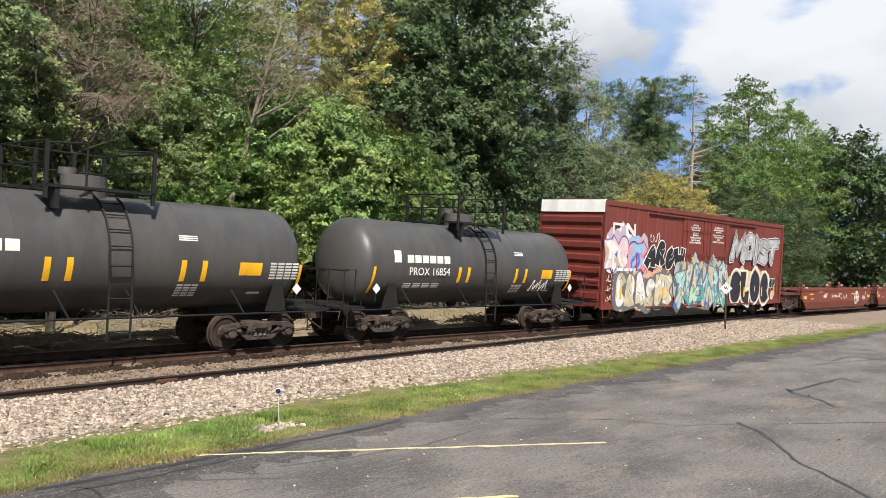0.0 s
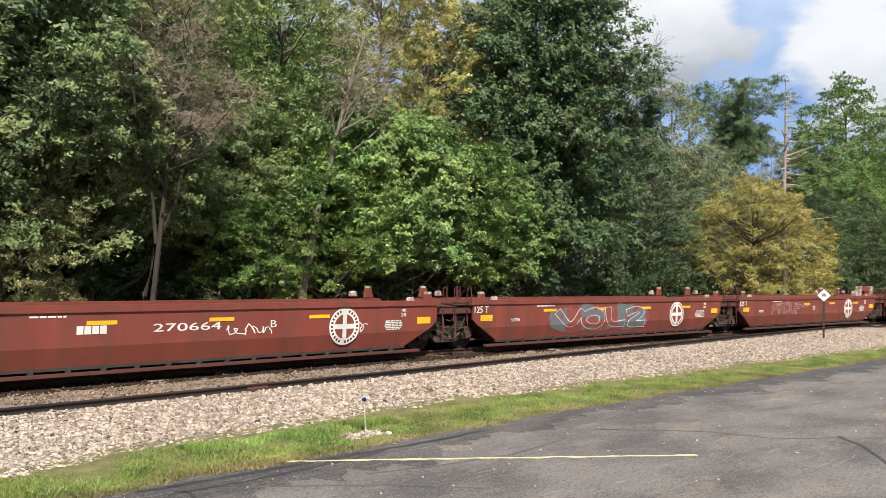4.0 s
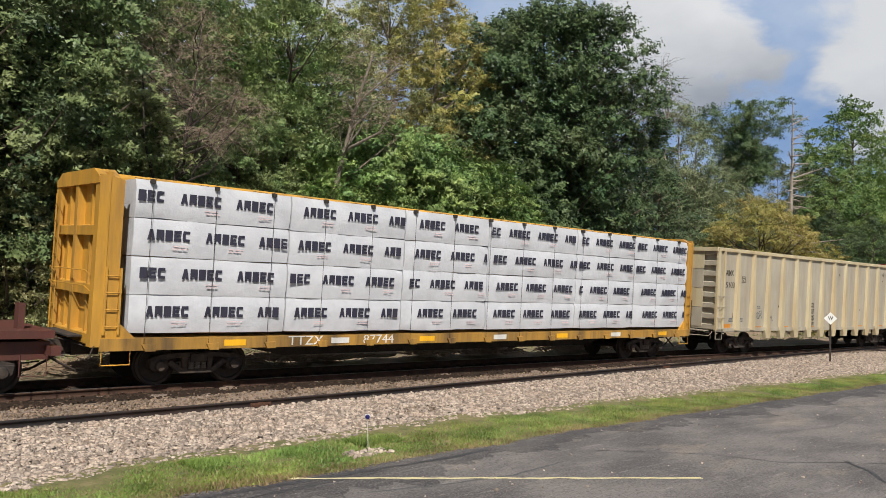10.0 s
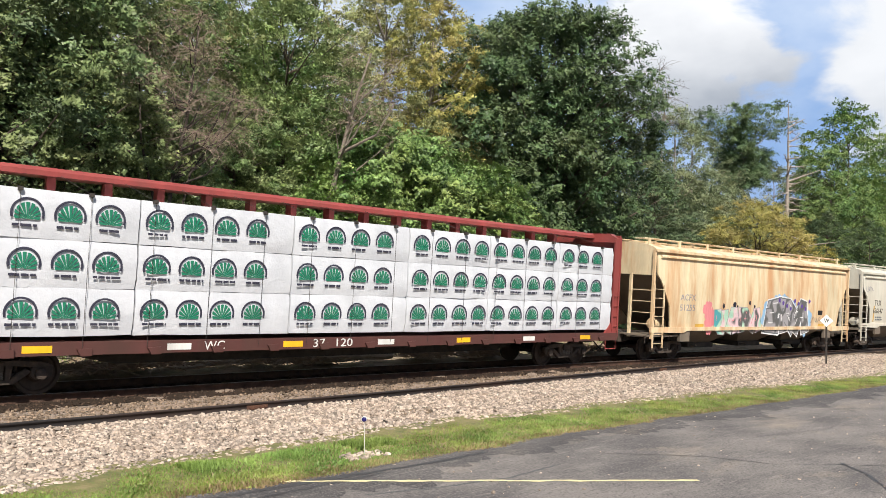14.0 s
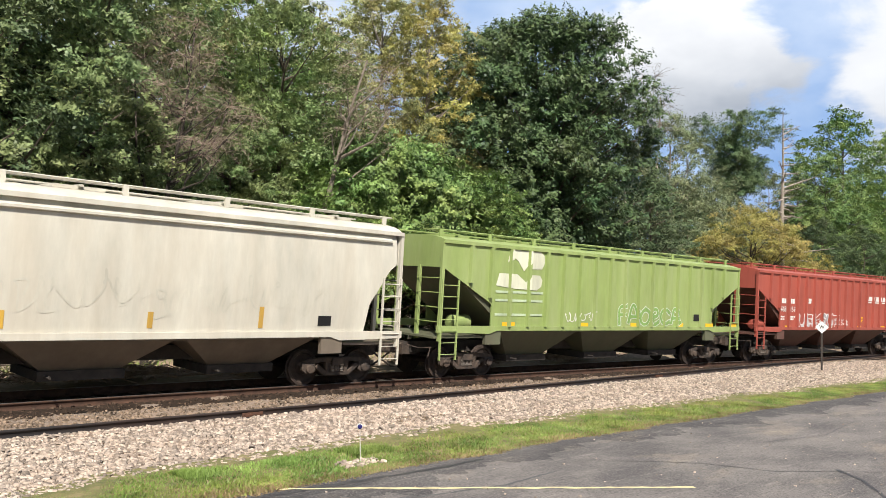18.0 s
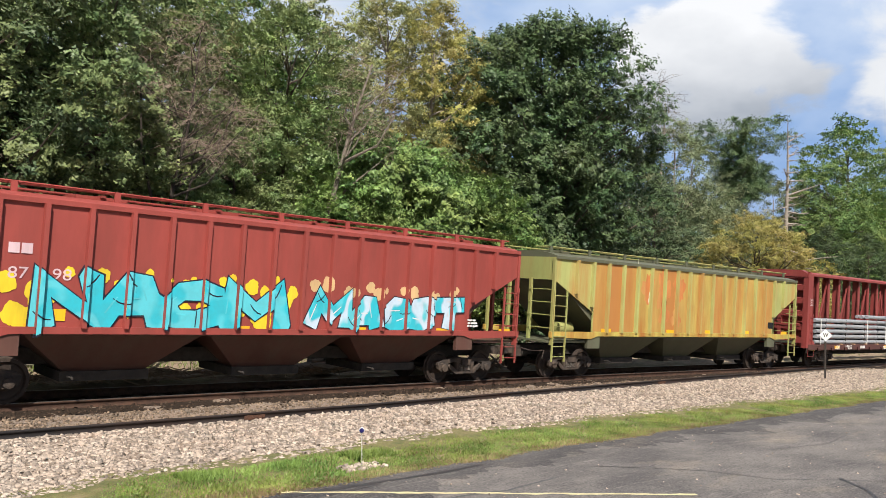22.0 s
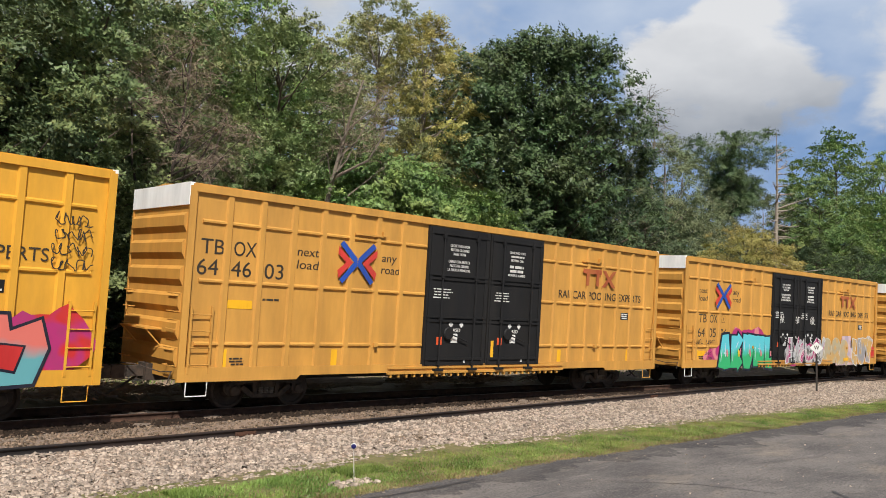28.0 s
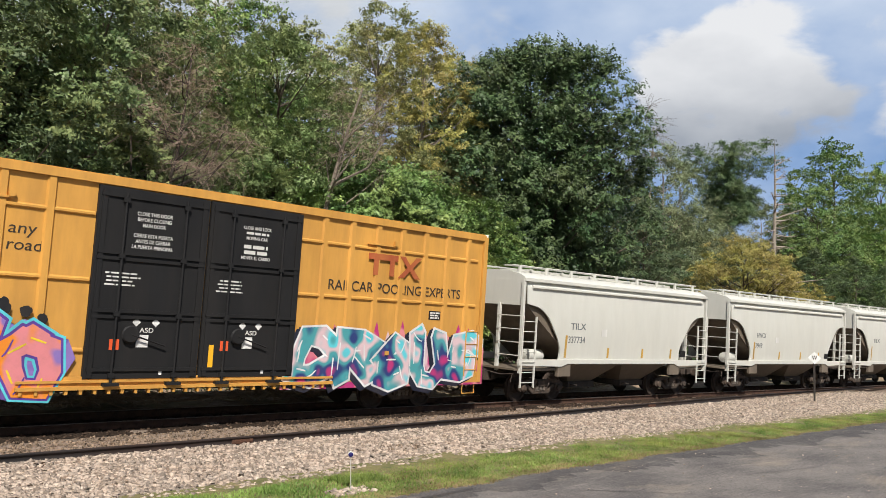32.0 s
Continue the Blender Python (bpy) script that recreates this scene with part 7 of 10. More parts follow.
    for k in range(6):
        x = X(1.6 + (L - 3.2) * k / 5)
        bm = box(bmesh.new(), x - 0.55, x + 0.55, -0.4, 0.4, roof_z - 0.02, roof_z + 0.07)
        part("hatch", box(bm, x - 0.05, x + 0.05, -0.5, 0.5, roof_z + 0.05, roof_z + 0.10), cap, ob)
    for x in ribs:
        d = min(x, L - x) - 0.22
        foot = sill_z + 0.02 if d > cut[0] else sill_z + 0.78 + (1 - d / cut[0]) * (zc - sill_z - 0.7)
        part("side_post", prism(bmesh.new(), [(X(x) - 0.06, -w + 0.045), (X(x) + 0.06, -w + 0.045), (X(x) + 0.045, -w - 0.075), (X(x) - 0.045, -w - 0.075)], "z", foot, e - 0.04), body, ob)
        part("side_post", prism(bmesh.new(), [(X(x) - 0.06, w - 0.04), (X(x) + 0.06, w - 0.04), (X(x) + 0.045, w + 0.03), (X(x) - 0.045, w + 0.03)], "z", foot, e - 0.04), body, ob)
    # hopper bays
    a, b = 2.6, L - 2.6
    p = (b - a) / bays
    for k in range(bays):
        x0 = X(a + k * p)
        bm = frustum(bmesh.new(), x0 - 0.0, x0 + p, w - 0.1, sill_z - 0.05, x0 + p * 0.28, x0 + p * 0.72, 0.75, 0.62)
        bay = part("hopper_bay", bm, under, ob, "sloping hopper bottom, coloured dark for grime and shade")
        bm = box(bmesh.new(), x0 + p * 0.26, x0 + p * 0.74, -0.85, 0.85, 0.42, 0.62)
        rod(bm, [(x0 + p * 0.3, -1.15, 0.52), (x0 + p * 0.3, 1.15, 0.52)], 0.03, 6)
        part("outlet_gate", bm, DARK, bay)
    part("center_sill", box(bmesh.new(), X(0.1), X(L - 0.1), -0.3, 0.3, 0.72, 1.05), DARK, ob)
    # ends: top panel, posts, ladders, platform
    for q in (-1, 1):
        part("end_panel", box(bmesh.new(), q * (h - 0.16) - 0.03, q * (h - 0.16) + 0.03, -w + 0.1, w - 0.1, zc + 0.0, e), trim, ob, "end panel under the roof")
        for y in (-w + 0.06, -0.5, 0.5, w - 0.06):
            part("end_post", box(bmesh.new(), q * (h - 0.12) - 0.05, q * (h - 0.12) + 0.05, y - 0.05, y + 0.05, sill_z - 0.4, zc + 0.05 if abs(y) < 1 else e), trim, ob)
        part("end_platform", box(bmesh.new(), q * h - (0.1 if q < 0 else 1.9), q * h + (1.9 if q < 0 else 0.1), -w + 0.08, w - 0.08, sill_z - 0.32, sill_z - 0.26), under, ob)
        lx = q * (h - 0.42)
        ladder(ob, lx, w - 0.02, 0.55 if round_side else 0.62, zc - 0.35, trim, 0.62, 7)
        bm = bmesh.new()
        for k in range(4):
            z = sill_z + 0.15 + k * 0.42
            rod(bm, [(q * (h - 0.04), -w + 0.1, z), (q * (h - 0.04), -0.5, z)], 0.014, 5)
        part("end_rung", bm, trim, ob)
        box_bm = box(bmesh.new(), q * (h - 2.3) - 0.35, q * (h - 2.3) + 0.3, -w + 0.02, -w + 0.14, sill_z - 0.52, sill_z - 0.1)
        part("jacking_pad", box_bm, under, ob, bevel=0.02)
    bm = lathe(bmesh.new(), [(X(1.2), 0.05), (X(1.25), 0.22), (X(1.95), 0.22), (X(2.0), 0.05)], "x", 14, (0, -0.7, sill_z + 0.1))
    part("air_tank", bm, trim, ob, smooth=True)
    for x in (1.72, L - 1.72):
        truck(ob, X(x))
    couplers(ob, h)
    BULGES[ob.name] = (w, bulge) if round_side else ([X(x) for x in ribs], 0)
    return ob, X, -w + 0.035
# ---- lumber flats, gondola, tank and well cars ----
BEAM_RED = paint("beam_red", (0.24, 0.045, 0.04), grime=(0.12, 0.05, 0.04), amount=0.35)
SILL_BROWN = paint("sill_brown", (0.085, 0.032, 0.028), grime=(0.06, 0.04, 0.03), amount=0.4)
BEAM_YELLOW = paint("beam_yellow", (0.52, 0.27, 0.035), grime=(0.16, 0.10, 0.05), amount=0.6)
WRAP = surface("lumber_wrap", [(0.3, (0.47, 0.48, 0.51)), (0.7, (0.60, 0.61, 0.64))], rough=0.4, scale=1.5, bump=1.0, bump_scale=4.5, dirt=(0.5, 0.5, 0.52), dirt_amount=0.3)
PRINT_DARK = paint("print_dark", (0.03, 0.03, 0.05), amount=0.1)
PRINT_PALE = paint("print_pale", (0.66, 0.52, 0.53), amount=0.1)
PRINT_GREEN = paint("print_green", (0.01, 0.16, 0.09), amount=0.1)
PIPE = surface("grey_pipe", [(0.3, (0.22, 0.225, 0.24)), (0.7, (0.33, 0.34, 0.36))], rough=0.4, scale=2, stretch=(0.3, 1, 1), bump=0.05, dirt=(0.2, 0.19, 0.18), dirt_amount=0.3)


def beam_car(s0, s1, label, body, posts=True, deck=None, tiers=()):
    """A centre-beam flat: low deck, tall ends, a truss down the middle."""
    L, w = s1 - s0, 1.42
    h = L / 2
    X = lambda d: d - h
    deck = deck or body
    top_z = 4.64
    ob = car("lumber_car", s0, s1, label, "flat car")
    part("deck", prism(bmesh.new(), [(-w + 0.05, 1.12), (-0.3, 1.22), (0.3, 1.22), (w - 0.05, 1.12), (w - 0.05, 1.0), (-w + 0.05, 1.0)], "x", X(0.1), X(L - 0.1)), deck, ob)
    for s in (-1, 1):
        part("side_sill", box(bmesh.new(), X(0.0), X(L), s * w - 0.04, s * w + 0.04, 0.86, 1.12), deck, ob, bevel=0.012)
    part("center_sill", prism(bmesh.new(), [(X(0.2), 0.72), (X(4), 0.72), (X(5), 0.5), (X(L - 5), 0.5), (X(L - 4), 0.72), (X(L - 0.2), 0.72), (X(L - 0.2), 1.05), (X(0.2), 1.05)], "y", -0.26, 0.26), DARK, ob)
    for k in range(15):
        x = X(1.0 + (L - 2.0) * k / 14)
        part("strap_winch", prism(bmesh.new(), [(x - 0.14, 0.98), (x - 0.06, 0.84), (x + 0.16, 0.84), (x + 0.16, 1.0)], "y", -w - 0.09, -w - 0.03), deck, ob)
        if k % 2:
            plate(ob, x + 0.3, x + 0.85, 0.92, 1.06, -w - 0.042, REFLECT if k % 4 == 1 else CHALK)
    # bulkheads
    for q in (-1, 1):
        ex = q * (h - 0.03)
        head = part("bulkhead", box(bmesh.new(), ex - 0.05, ex + 0.05, -w, w, 1.0, top_z - 0.05), body, ob, "tall ribbed end bulkhead")
        deep = 0.22 if q < 0 else 0.06
        for y, wide in ((-w + 0.10, 0.13), (0.0 if tiers else -0.06, 0.09), (w - 0.10, 0.13)):
            part("bulkhead_post", box(bmesh.new(), min(ex, ex + q * deep), max(ex, ex + q * deep), y - wide, y + wide, 0.95, top_z - 0.12), body, head, bevel=0.015)
        for y in (-0.72, 0.72):
            part("bulkhead_post", box(bmesh.new(), min(ex, ex + q * deep * 0.6), max(ex, ex + q * deep * 0.6), y - 0.045, y + 0.045, 0.95, top_z - 0.12), body, head)
        for z in tiers or (1.30, 1.93, 2.56, 3.19, 3.82, 4.40):
            hi = 0.10 if tiers else 0.13
            part("bulkhead_rib", prism(bmesh.new(), [(ex, z - hi), (ex + q * deep * 0.96, z - hi), (ex + q * deep * 0.96, z + hi), (ex, z + hi + 0.05)], "y", -w + 0.1, w - 0.1), body, head)
        if q < 0:
            for z in (2.52, 2.2):
                part("grab_rail", rod(bmesh.new(), [(ex - 0.24, -1.25, z - 0.1), (ex - 0.34, -1.25, z), (ex - 0.34, 1.2, z), (ex - 0.24, 1.2, z - 0.1)], 0.014, 5), body, head)
            for y in (0.98, 1.28):
                part("ladder_rail", rod(bmesh.new(), [(ex - 0.27, y, 1.1), (ex - 0.27, y, 4.2)], 0.014, 5), body, head)
            for k in range(8):
                part("rung", rod(bmesh.new(), [(ex - 0.27, 0.98, 1.3 + 0.38 * k), (ex - 0.27, 1.28, 1.3 + 0.38 * k)], 0.012, 5), body, head)
            part("brake_platform", box(bmesh.new(), ex - 0.5, ex - 0.1, -0.9, 0.9, 1.12, 1.15), DARK, head)
        part("bulkhead_cap", prism(bmesh.new(), [(-w, top_z - 0.16), (-w + 0.35, top_z + 0.02), (w - 0.35, top_z + 0.02), (w, top_z - 0.16), (w, top_z - 0.3), (-w, top_z - 0.3)], "x", ex - (0.2 if q > 0 else 0.24), ex + (0.06 if q > 0 else 0.2)), body, head)
        for s in (-1, 1):
            part("bulkhead_flank", prism(bmesh.new(), [(q * h, 0.95), (q * (h - 0.75), 1.1), (q * (h - 0.32), 1.5), (q * (h - 0.32), top_z - 0.2), (q * h, top_z - 0.12)], "y", s * (w - 0.02) - 0.03, s * (w - 0.02) + 0.03), body, head)
        ladder(ob, q * (h - 0.2), w - 0.0, 1.2, 2.6, body, 0.3, 4)
        stirrup(ob, q * (h - 0.35), w, 0.9, body, 0.6, 0.34)
    # truss
    part("top_beam", prism(bmesh.new(), [(-0.42, top_z - 0.06), (-0.34, top_z + 0.02), (0.34, top_z + 0.02), (0.42, top_z - 0.06), (0.42, top_z - 0.16), (-0.42, top_z - 0.16)], "x", X(0.1), X(L - 0.1)), body, ob)
    if posts:
        n = 16
        for k in range(n):
            x = X(2.25 + (L - 4.45) * k / (n - 1))
            part("truss_post", prism(bmesh.new(), [(x - 0.03, -0.15), (x + 0.03, -0.15), (x + 0.03, 0.15), (x - 0.03, 0.15)], "z", 1.2, top_z - 0.1), body, ob)
            part("post_flange", prism(bmesh.new(), [(x - 0.15, 1.2), (x + 0.15, 1.2), (x + 0.08, top_z - 0.1), (x - 0.08, top_z - 0.1)], "y", -0.21, -0.15), body, ob)
            if k % 2 and k < n - 1:
                x2 = X(2.25 + (L - 4.45) * (k + 1) / (n - 1))
                lean = 1 if k < n / 2 else -1
                z0, z1 = (1.25, top_z - 0.4) if lean > 0 else (top_z - 0.4, 1.25)
                if k == n // 2 - 1:
                    mid = (x + x2) / 2
                    part("truss_brace", prism(bmesh.new(), [(mid - 0.05, 3.9), (mid + 0.05, 4.1), (x2 - 0.05, 2.3), (x2 - 0.05, 2.1)], "y", -0.13, -0.07), body, ob)
                    x2, z1 = mid + 0.1, 4.0
                part("truss_brace", prism(bmesh.new(), [(x + 0.05, z0 - 0.12), (x + 0.05, z0 + 0.12), (x2 - 0.05, z1 + 0.12), (x2 - 0.05, z1 - 0.12)], "y", -0.13, -0.07), body, ob)
    else:
        part("truss_web", box(bmesh.new(), X(0.3), X(L - 0.3), -0.12, 0.12, 1.2, top_z - 0.1), body, ob)
    for x in (2.35, L - 2.35):
        truck(ob, X(x))
    couplers(ob, h)
    return ob, X, w


def brand(parent, x, z, w, h, material, y, lo, hi):
    """A trade mark as five plain shapes with notches, cut off where the wrap folds round."""
    p = w / 5
    q = p * 0.84
    for k in range(5):
        a = x + k * p
        b = a + q
        if a < lo or b > hi:
            continue
        t = h * 0.26
        shape = ([(a, z), (a + q * 0.34, z), (a + q * 0.42, z + t), (b - q * 0.42, z + t), (b - q * 0.34, z), (b, z), (b - q * 0.3, z + h), (a + q * 0.3, z + h)],
                 [(a, z), (a + q * 0.3, z), (a + q * 0.3, z + t), (b - q * 0.45, z + t), (b - q * 0.3, z), (b, z), (b, z + h), (a, z + h)],
                 [(a, z), (b, z), (b, z + h), (a, z + h)],
                 [(a, z), (b, z), (b, z + t), (a + q * 0.35, z + t), (a + q * 0.35, z + h * 0.38), (b - q * 0.1, z + h * 0.38), (b - q * 0.1, z + h * 0.62), (a + q * 0.35, z + h * 0.62), (a + q * 0.35, z + h - t), (b, z + h - t), (b, z + h), (a, z + h)],
                 [(a + q * 0.1, z), (b, z), (b, z + t), (a + q * 0.4, z + t), (a + q * 0.4, z + h - t), (b, z + h - t), (b, z + h), (a + q * 0.1, z + h), (a, z + h * 0.75), (a, z + h * 0.25)])[k]
        part("mark", patch_of(shape, y), material, parent)


def pack(parent, x0, x1, z0, z1, y, seed):
    """A wrapped stack of lumber on both sides of the beam: soft edges, a slightly sagging face."""
    r = random.Random(seed)
    bm = bmesh.new()
    nx, nz = 6, 4
    front = []
    for i in range(nx + 1):
        col = []
        for j in range(nz + 1):
            e = (1 if i in (0, nx) else 0) + (1 if j in (0, nz) else 0)
            col.append(bm.verts.new((x0 + (x1 - x0) * i / nx + (0.015 if i == 0 else -0.015 if i == nx else 0), y + 0.035 * e + r.uniform(-0.022, 0.018), z0 + (z1 - z0) * j / nz + (r.uniform(-0.02, 0.006) if j == 0 else r.uniform(-0.006, 0.006)))))
        front.append(col)
    back = [[bm.verts.new((x0 if i == 0 else x1, 0.0, z0 if j == 0 else z1)) for j in (0, 1)] for i in (0, 1)]
    fs = []
    for i in range(nx):
        for j in range(nz):
            fs.append(bm.faces.new((front[i][j], front[i + 1][j], front[i + 1][j + 1], front[i][j + 1])))
    fs.append(bm.faces.new([front[i][nz] for i in range(nx + 1)] + [back[1][1], back[0][1]]))
    fs.append(bm.faces.new([front[i][0] for i in range(nx, -1, -1)] + [back[0][0], back[1][0]]))
    fs.append(bm.faces.new([front[0][j] for j in range(nz + 1)] + [back[0][1], back[0][0]]))
    fs.append(bm.faces.new([front[nx][j] for j in range(nz, -1, -1)] + [back[1][0], back[1][1]]))
    bmesh.ops.recalc_face_normals(bm, faces=fs)
    return part("lumber_pack", bm, WRAP, parent, "white-wrapped lumber pack", smooth=True)


def gondola(s0, s1):
    L, w, z0, z1 = s1 - s0, 1.56, 1.08, 4.46
    CREAM = paint("car_cream", (0.37, 0.335, 0.265), grime=(0.25, 0.20, 0.145), amount=0.55, dent=0.45)
    CREAM_Y = paint("car_cream_yellow", (0.47, 0.405, 0.265), grime=(0.36, 0.22, 0.09), amount=0.5)
    # dark brown for the end's painted shadow and for the rust spots
    SHADOW_RUST = paint("shadow_rust_brown", (0.07, 0.05, 0.035), amount=0.5)
    ob = car("gondola_car", s0, s1, "cream high-sided gondola with strong vertical posts", "gondola car")
    h = L / 2
    X = lambda d: d - h
    for s in (-1, 1):
        part("side_sheet", box(bmesh.new(), X(0.05), X(L - 0.05), s * (w - 0.09) - 0.03, s * (w - 0.09) + 0.03, z0, z1 - 0.05), CREAM, ob)
        part("top_chord", prism(bmesh.new(), [(s * (w - 0.14), z1 - 0.14), (s * (w + 0.03), z1 - 0.14), (s * (w + 0.03), z1 - 0.02), (s * (w - 0.02), z1), (s * (w - 0.14), z1)], "x", X(0), X(L)), CREAM_Y, ob)
    part("floor", box(bmesh.new(), X(0.1), X(L - 0.1), -w + 0.1, w - 0.1, z0, z0 + 0.08), DARK, ob)
    n = 14
    for k in range(n):
        x = X(1.60 + (L - 3.25) * k / (n - 1))
        for s in (-1, 1):
            bm = bmesh.new()
            v = [[(x - 0.22, w - 0.06), (x + 0.22, w - 0.06), (x + 0.15, w + 0.06), (x - 0.15, w + 0.06)], [(x - 0.12, w - 0.06), (x + 0.12, w - 0.06), (x + 0.07, w + 0.02), (x - 0.07, w + 0.02)]]
            lo = [bm.verts.new((a, s * b, z0 - 0.0)) for a, b in v[0]]
            hi = [bm.verts.new((a, s * b, z1 - 0.14)) for a, b in v[1]]
            fs = [bm.faces.new(lo), bm.faces.new(hi)] + [bm.faces.new((lo[i], lo[(i + 1) % 4], hi[(i + 1) % 4], hi[i])) for i in range(4)]
            bmesh.ops.recalc_face_normals(bm, faces=fs)
            part("side_post", bm, CREAM_Y, ob)
        if 1 < k < n - 2:
            part("post_foot", prism(bmesh.new(), [(x - 0.24, z0), (x + 0.24, z0), (x + 0.17, z0 - 0.36), (x - 0.17, z0 - 0.36)], "y", -w - 0.05, -w + 0.12), CREAM_Y, ob)
    for s in (-1, 1):
        part("side_sill", box(bmesh.new(), X(0.05), X(L - 0.05), s * (w - 0.06) - 0.05, s * (w - 0.06) + 0.05, z0 - 0.06, z0 + 0.1), CREAM, ob)
    for x in (0.50, L - 0.62):
        part("end_post", prism(bmesh.new(), [(X(x) - 0.07, z0), (X(x) + 0.07, z0), (X(x) + 0.05, z1 - 0.14), (X(x) - 0.05, z1 - 0.14)], "y", -w - 0.03, -w + 0.08), CREAM_Y, ob)
    for q in (-1, 1):
        wall = part("end_wall", box(bmesh.new(), q * (h - 0.16) - 0.04, q * (h - 0.16) + 0.04, -w + 0.06, w - 0.06, z0, z1 - 0.05), CREAM, ob, "end wall with deep level ribs")
        part("end_cap", box(bmesh.new(), q * (h - 0.03) - 0.13, q * (h - 0.03) + 0.03, -w, w, z1 - 0.16, z1), CREAM_Y, wall)
        for k in range(8):
            z = z0 + 0.02 + k * 0.435
            part("end_rib", prism(bmesh.new(), [(q * (h - 0.14), z - 0.02), (q * (h - 0.005), z + 0.02), (q * (h - 0.005), z + 0.19), (q * (h - 0.14), z + 0.23)], "y", -w + 0.06, w - 0.06), CREAM, wall)
        for k in range(4):
            part("end_plate", box(bmesh.new(), q * (h + 0.012) - 0.012, q * (h + 0.012) + 0.012, -0.92, 0.98, z0 + 0.12 + 0.79 * k, z0 + 0.895 + 0.79 * k), CREAM_Y if k % 2 else CREAM, wall)
        # added dark block that stands for the shadow at the brake platform
        part("brake_rack", box(bmesh.new(), q * (h + 0.10) - 0.09, q * (h + 0.10) + 0.09, -0.45, 1.2, z0 - 0.15, z0 + 1.15), SHADOW_RUST, wall, "dark brown block in place of the brake platform's shadow")
        part("end_platform", box(bmesh.new(), q * (h + 0.12) - 0.14, q * (h + 0.12) + 0.14, -1.2, 1.2, z0 - 0.05, z0 - 0.02), CREAM, wall)
        part("uncoupling_rod", rod(bmesh.new(), [(q * (h + 0.05), -1.45, z0 - 0.05), (q * (h + 0.22), -1.4, z0 - 0.22), (q * (h + 0.3), -0.3, z0 - 0.25), (q * (h + 0.34), -0.1, z0 - 0.4)], 0.016, 5), CREAM, wall)
        for s in (-1, 1):
            part("corner_post", box(bmesh.new(), q * (h - 0.075) - 0.085, q * (h - 0.075) + 0.085, s * (w - 0.03) - 0.05, s * (w - 0.03) + 0.05, z0, z1 - 0.13), CREAM_Y, ob, bevel=0.012)
        ladder(ob, q * (h - 0.3), w - 0.0, z0 - 0.15, z0 + (1.62 if q < 0 else 3.2), CREAM, 0.50, 4 if q < 0 else 7, rails=False)
        stirrup(ob, q * (h - 0.3), w - 0.03, z0, CREAM, 0.48, 0.36)
    y = -w + 0.055
    letters(ob, "AIMX", X(0.70), 3.33, 0.235, INK, y, 0.60, fat=0.012)
    letters(ob, "15103", X(0.62), 2.84, 0.225, INK, y, 0.78, fat=0.012)
    for a, b, c, d in ((1.98, 2.26, 3.325, 3.34), (1.98, 2.26, 3.09, 3.105), (1.98, 1.995, 3.105, 3.325), (2.245, 2.26, 3.105, 3.325)):
        plate(ob, X(a), X(b), c, d, y, INK, "data_plate")
    letters(ob, "C", X(2.08), 3.13, 0.085, INK, y)
    plate(ob, X(2.03), X(2.2), 3.26, 3.285, y, INK, "data_plate")
    RUST_TAPE = paint("reflector_orange", (0.55, 0.22, 0.03), grime=(0.25, 0.12, 0.04), amount=0.7)
    for k, x in enumerate((0.70, 3.2, 5.6, 8.1, 13.4, 15.9, 18.3)):
        plate(ob, X(x), X(x + 0.5), z0 + 0.03, z0 + (0.25 if k == 0 else 0.15), y - 0.005, RUST_TAPE)
    faint = spray("grey", (0.1, 0.1, 0.1))
    bars(ob, X(1.02), X(1.42), 1.40, 1.6, 2, faint, y)
    bars(ob, X(1.72), X(2.22), 1.40, 1.6, 2, faint, y, 4)
    bars(ob, X(3.3), X(3.62), 1.98, 2.12, 2, faint, y, 7)
    bars(ob, X(16.55), X(17.0), 1.5, 1.72, 2, faint, y, 9)
    scrawl(ob, X(3.32), 1.52, 0.34, 0.42, y, faint, 61, 3, 0.03)
    scrawl(ob, X(4.3), 1.46, 0.36, 0.26, y, faint, 62, 4, 0.022)
    for k, t in enumerate(("SACK", "WHAT", "JESUS", "DID!!!")):
        letters(ob, t, X(8.0 - 0.03 * k), 2.1 - 0.30 * k, 0.22, SPRAY["black"], y, 0.52 + 0.04 * k, fat=0.015, slant=0.1, wave=0.05)
    # dents and scrapes along the sheets
    rr = random.Random(15)
    for k in range(16):
        x, z = rr.uniform(1.0, L - 1.0), rr.uniform(1.3, 3.9)
        part("rust_patch", splash(X(x), z, rr.uniform(0.015, 0.05), rr.uniform(0.02, 0.10), 0, k, y, 0.6), SHADOW_RUST, ob)
    for x in (2.8, L - 3.1):
        truck(ob, X(x))
    couplers(ob, h)


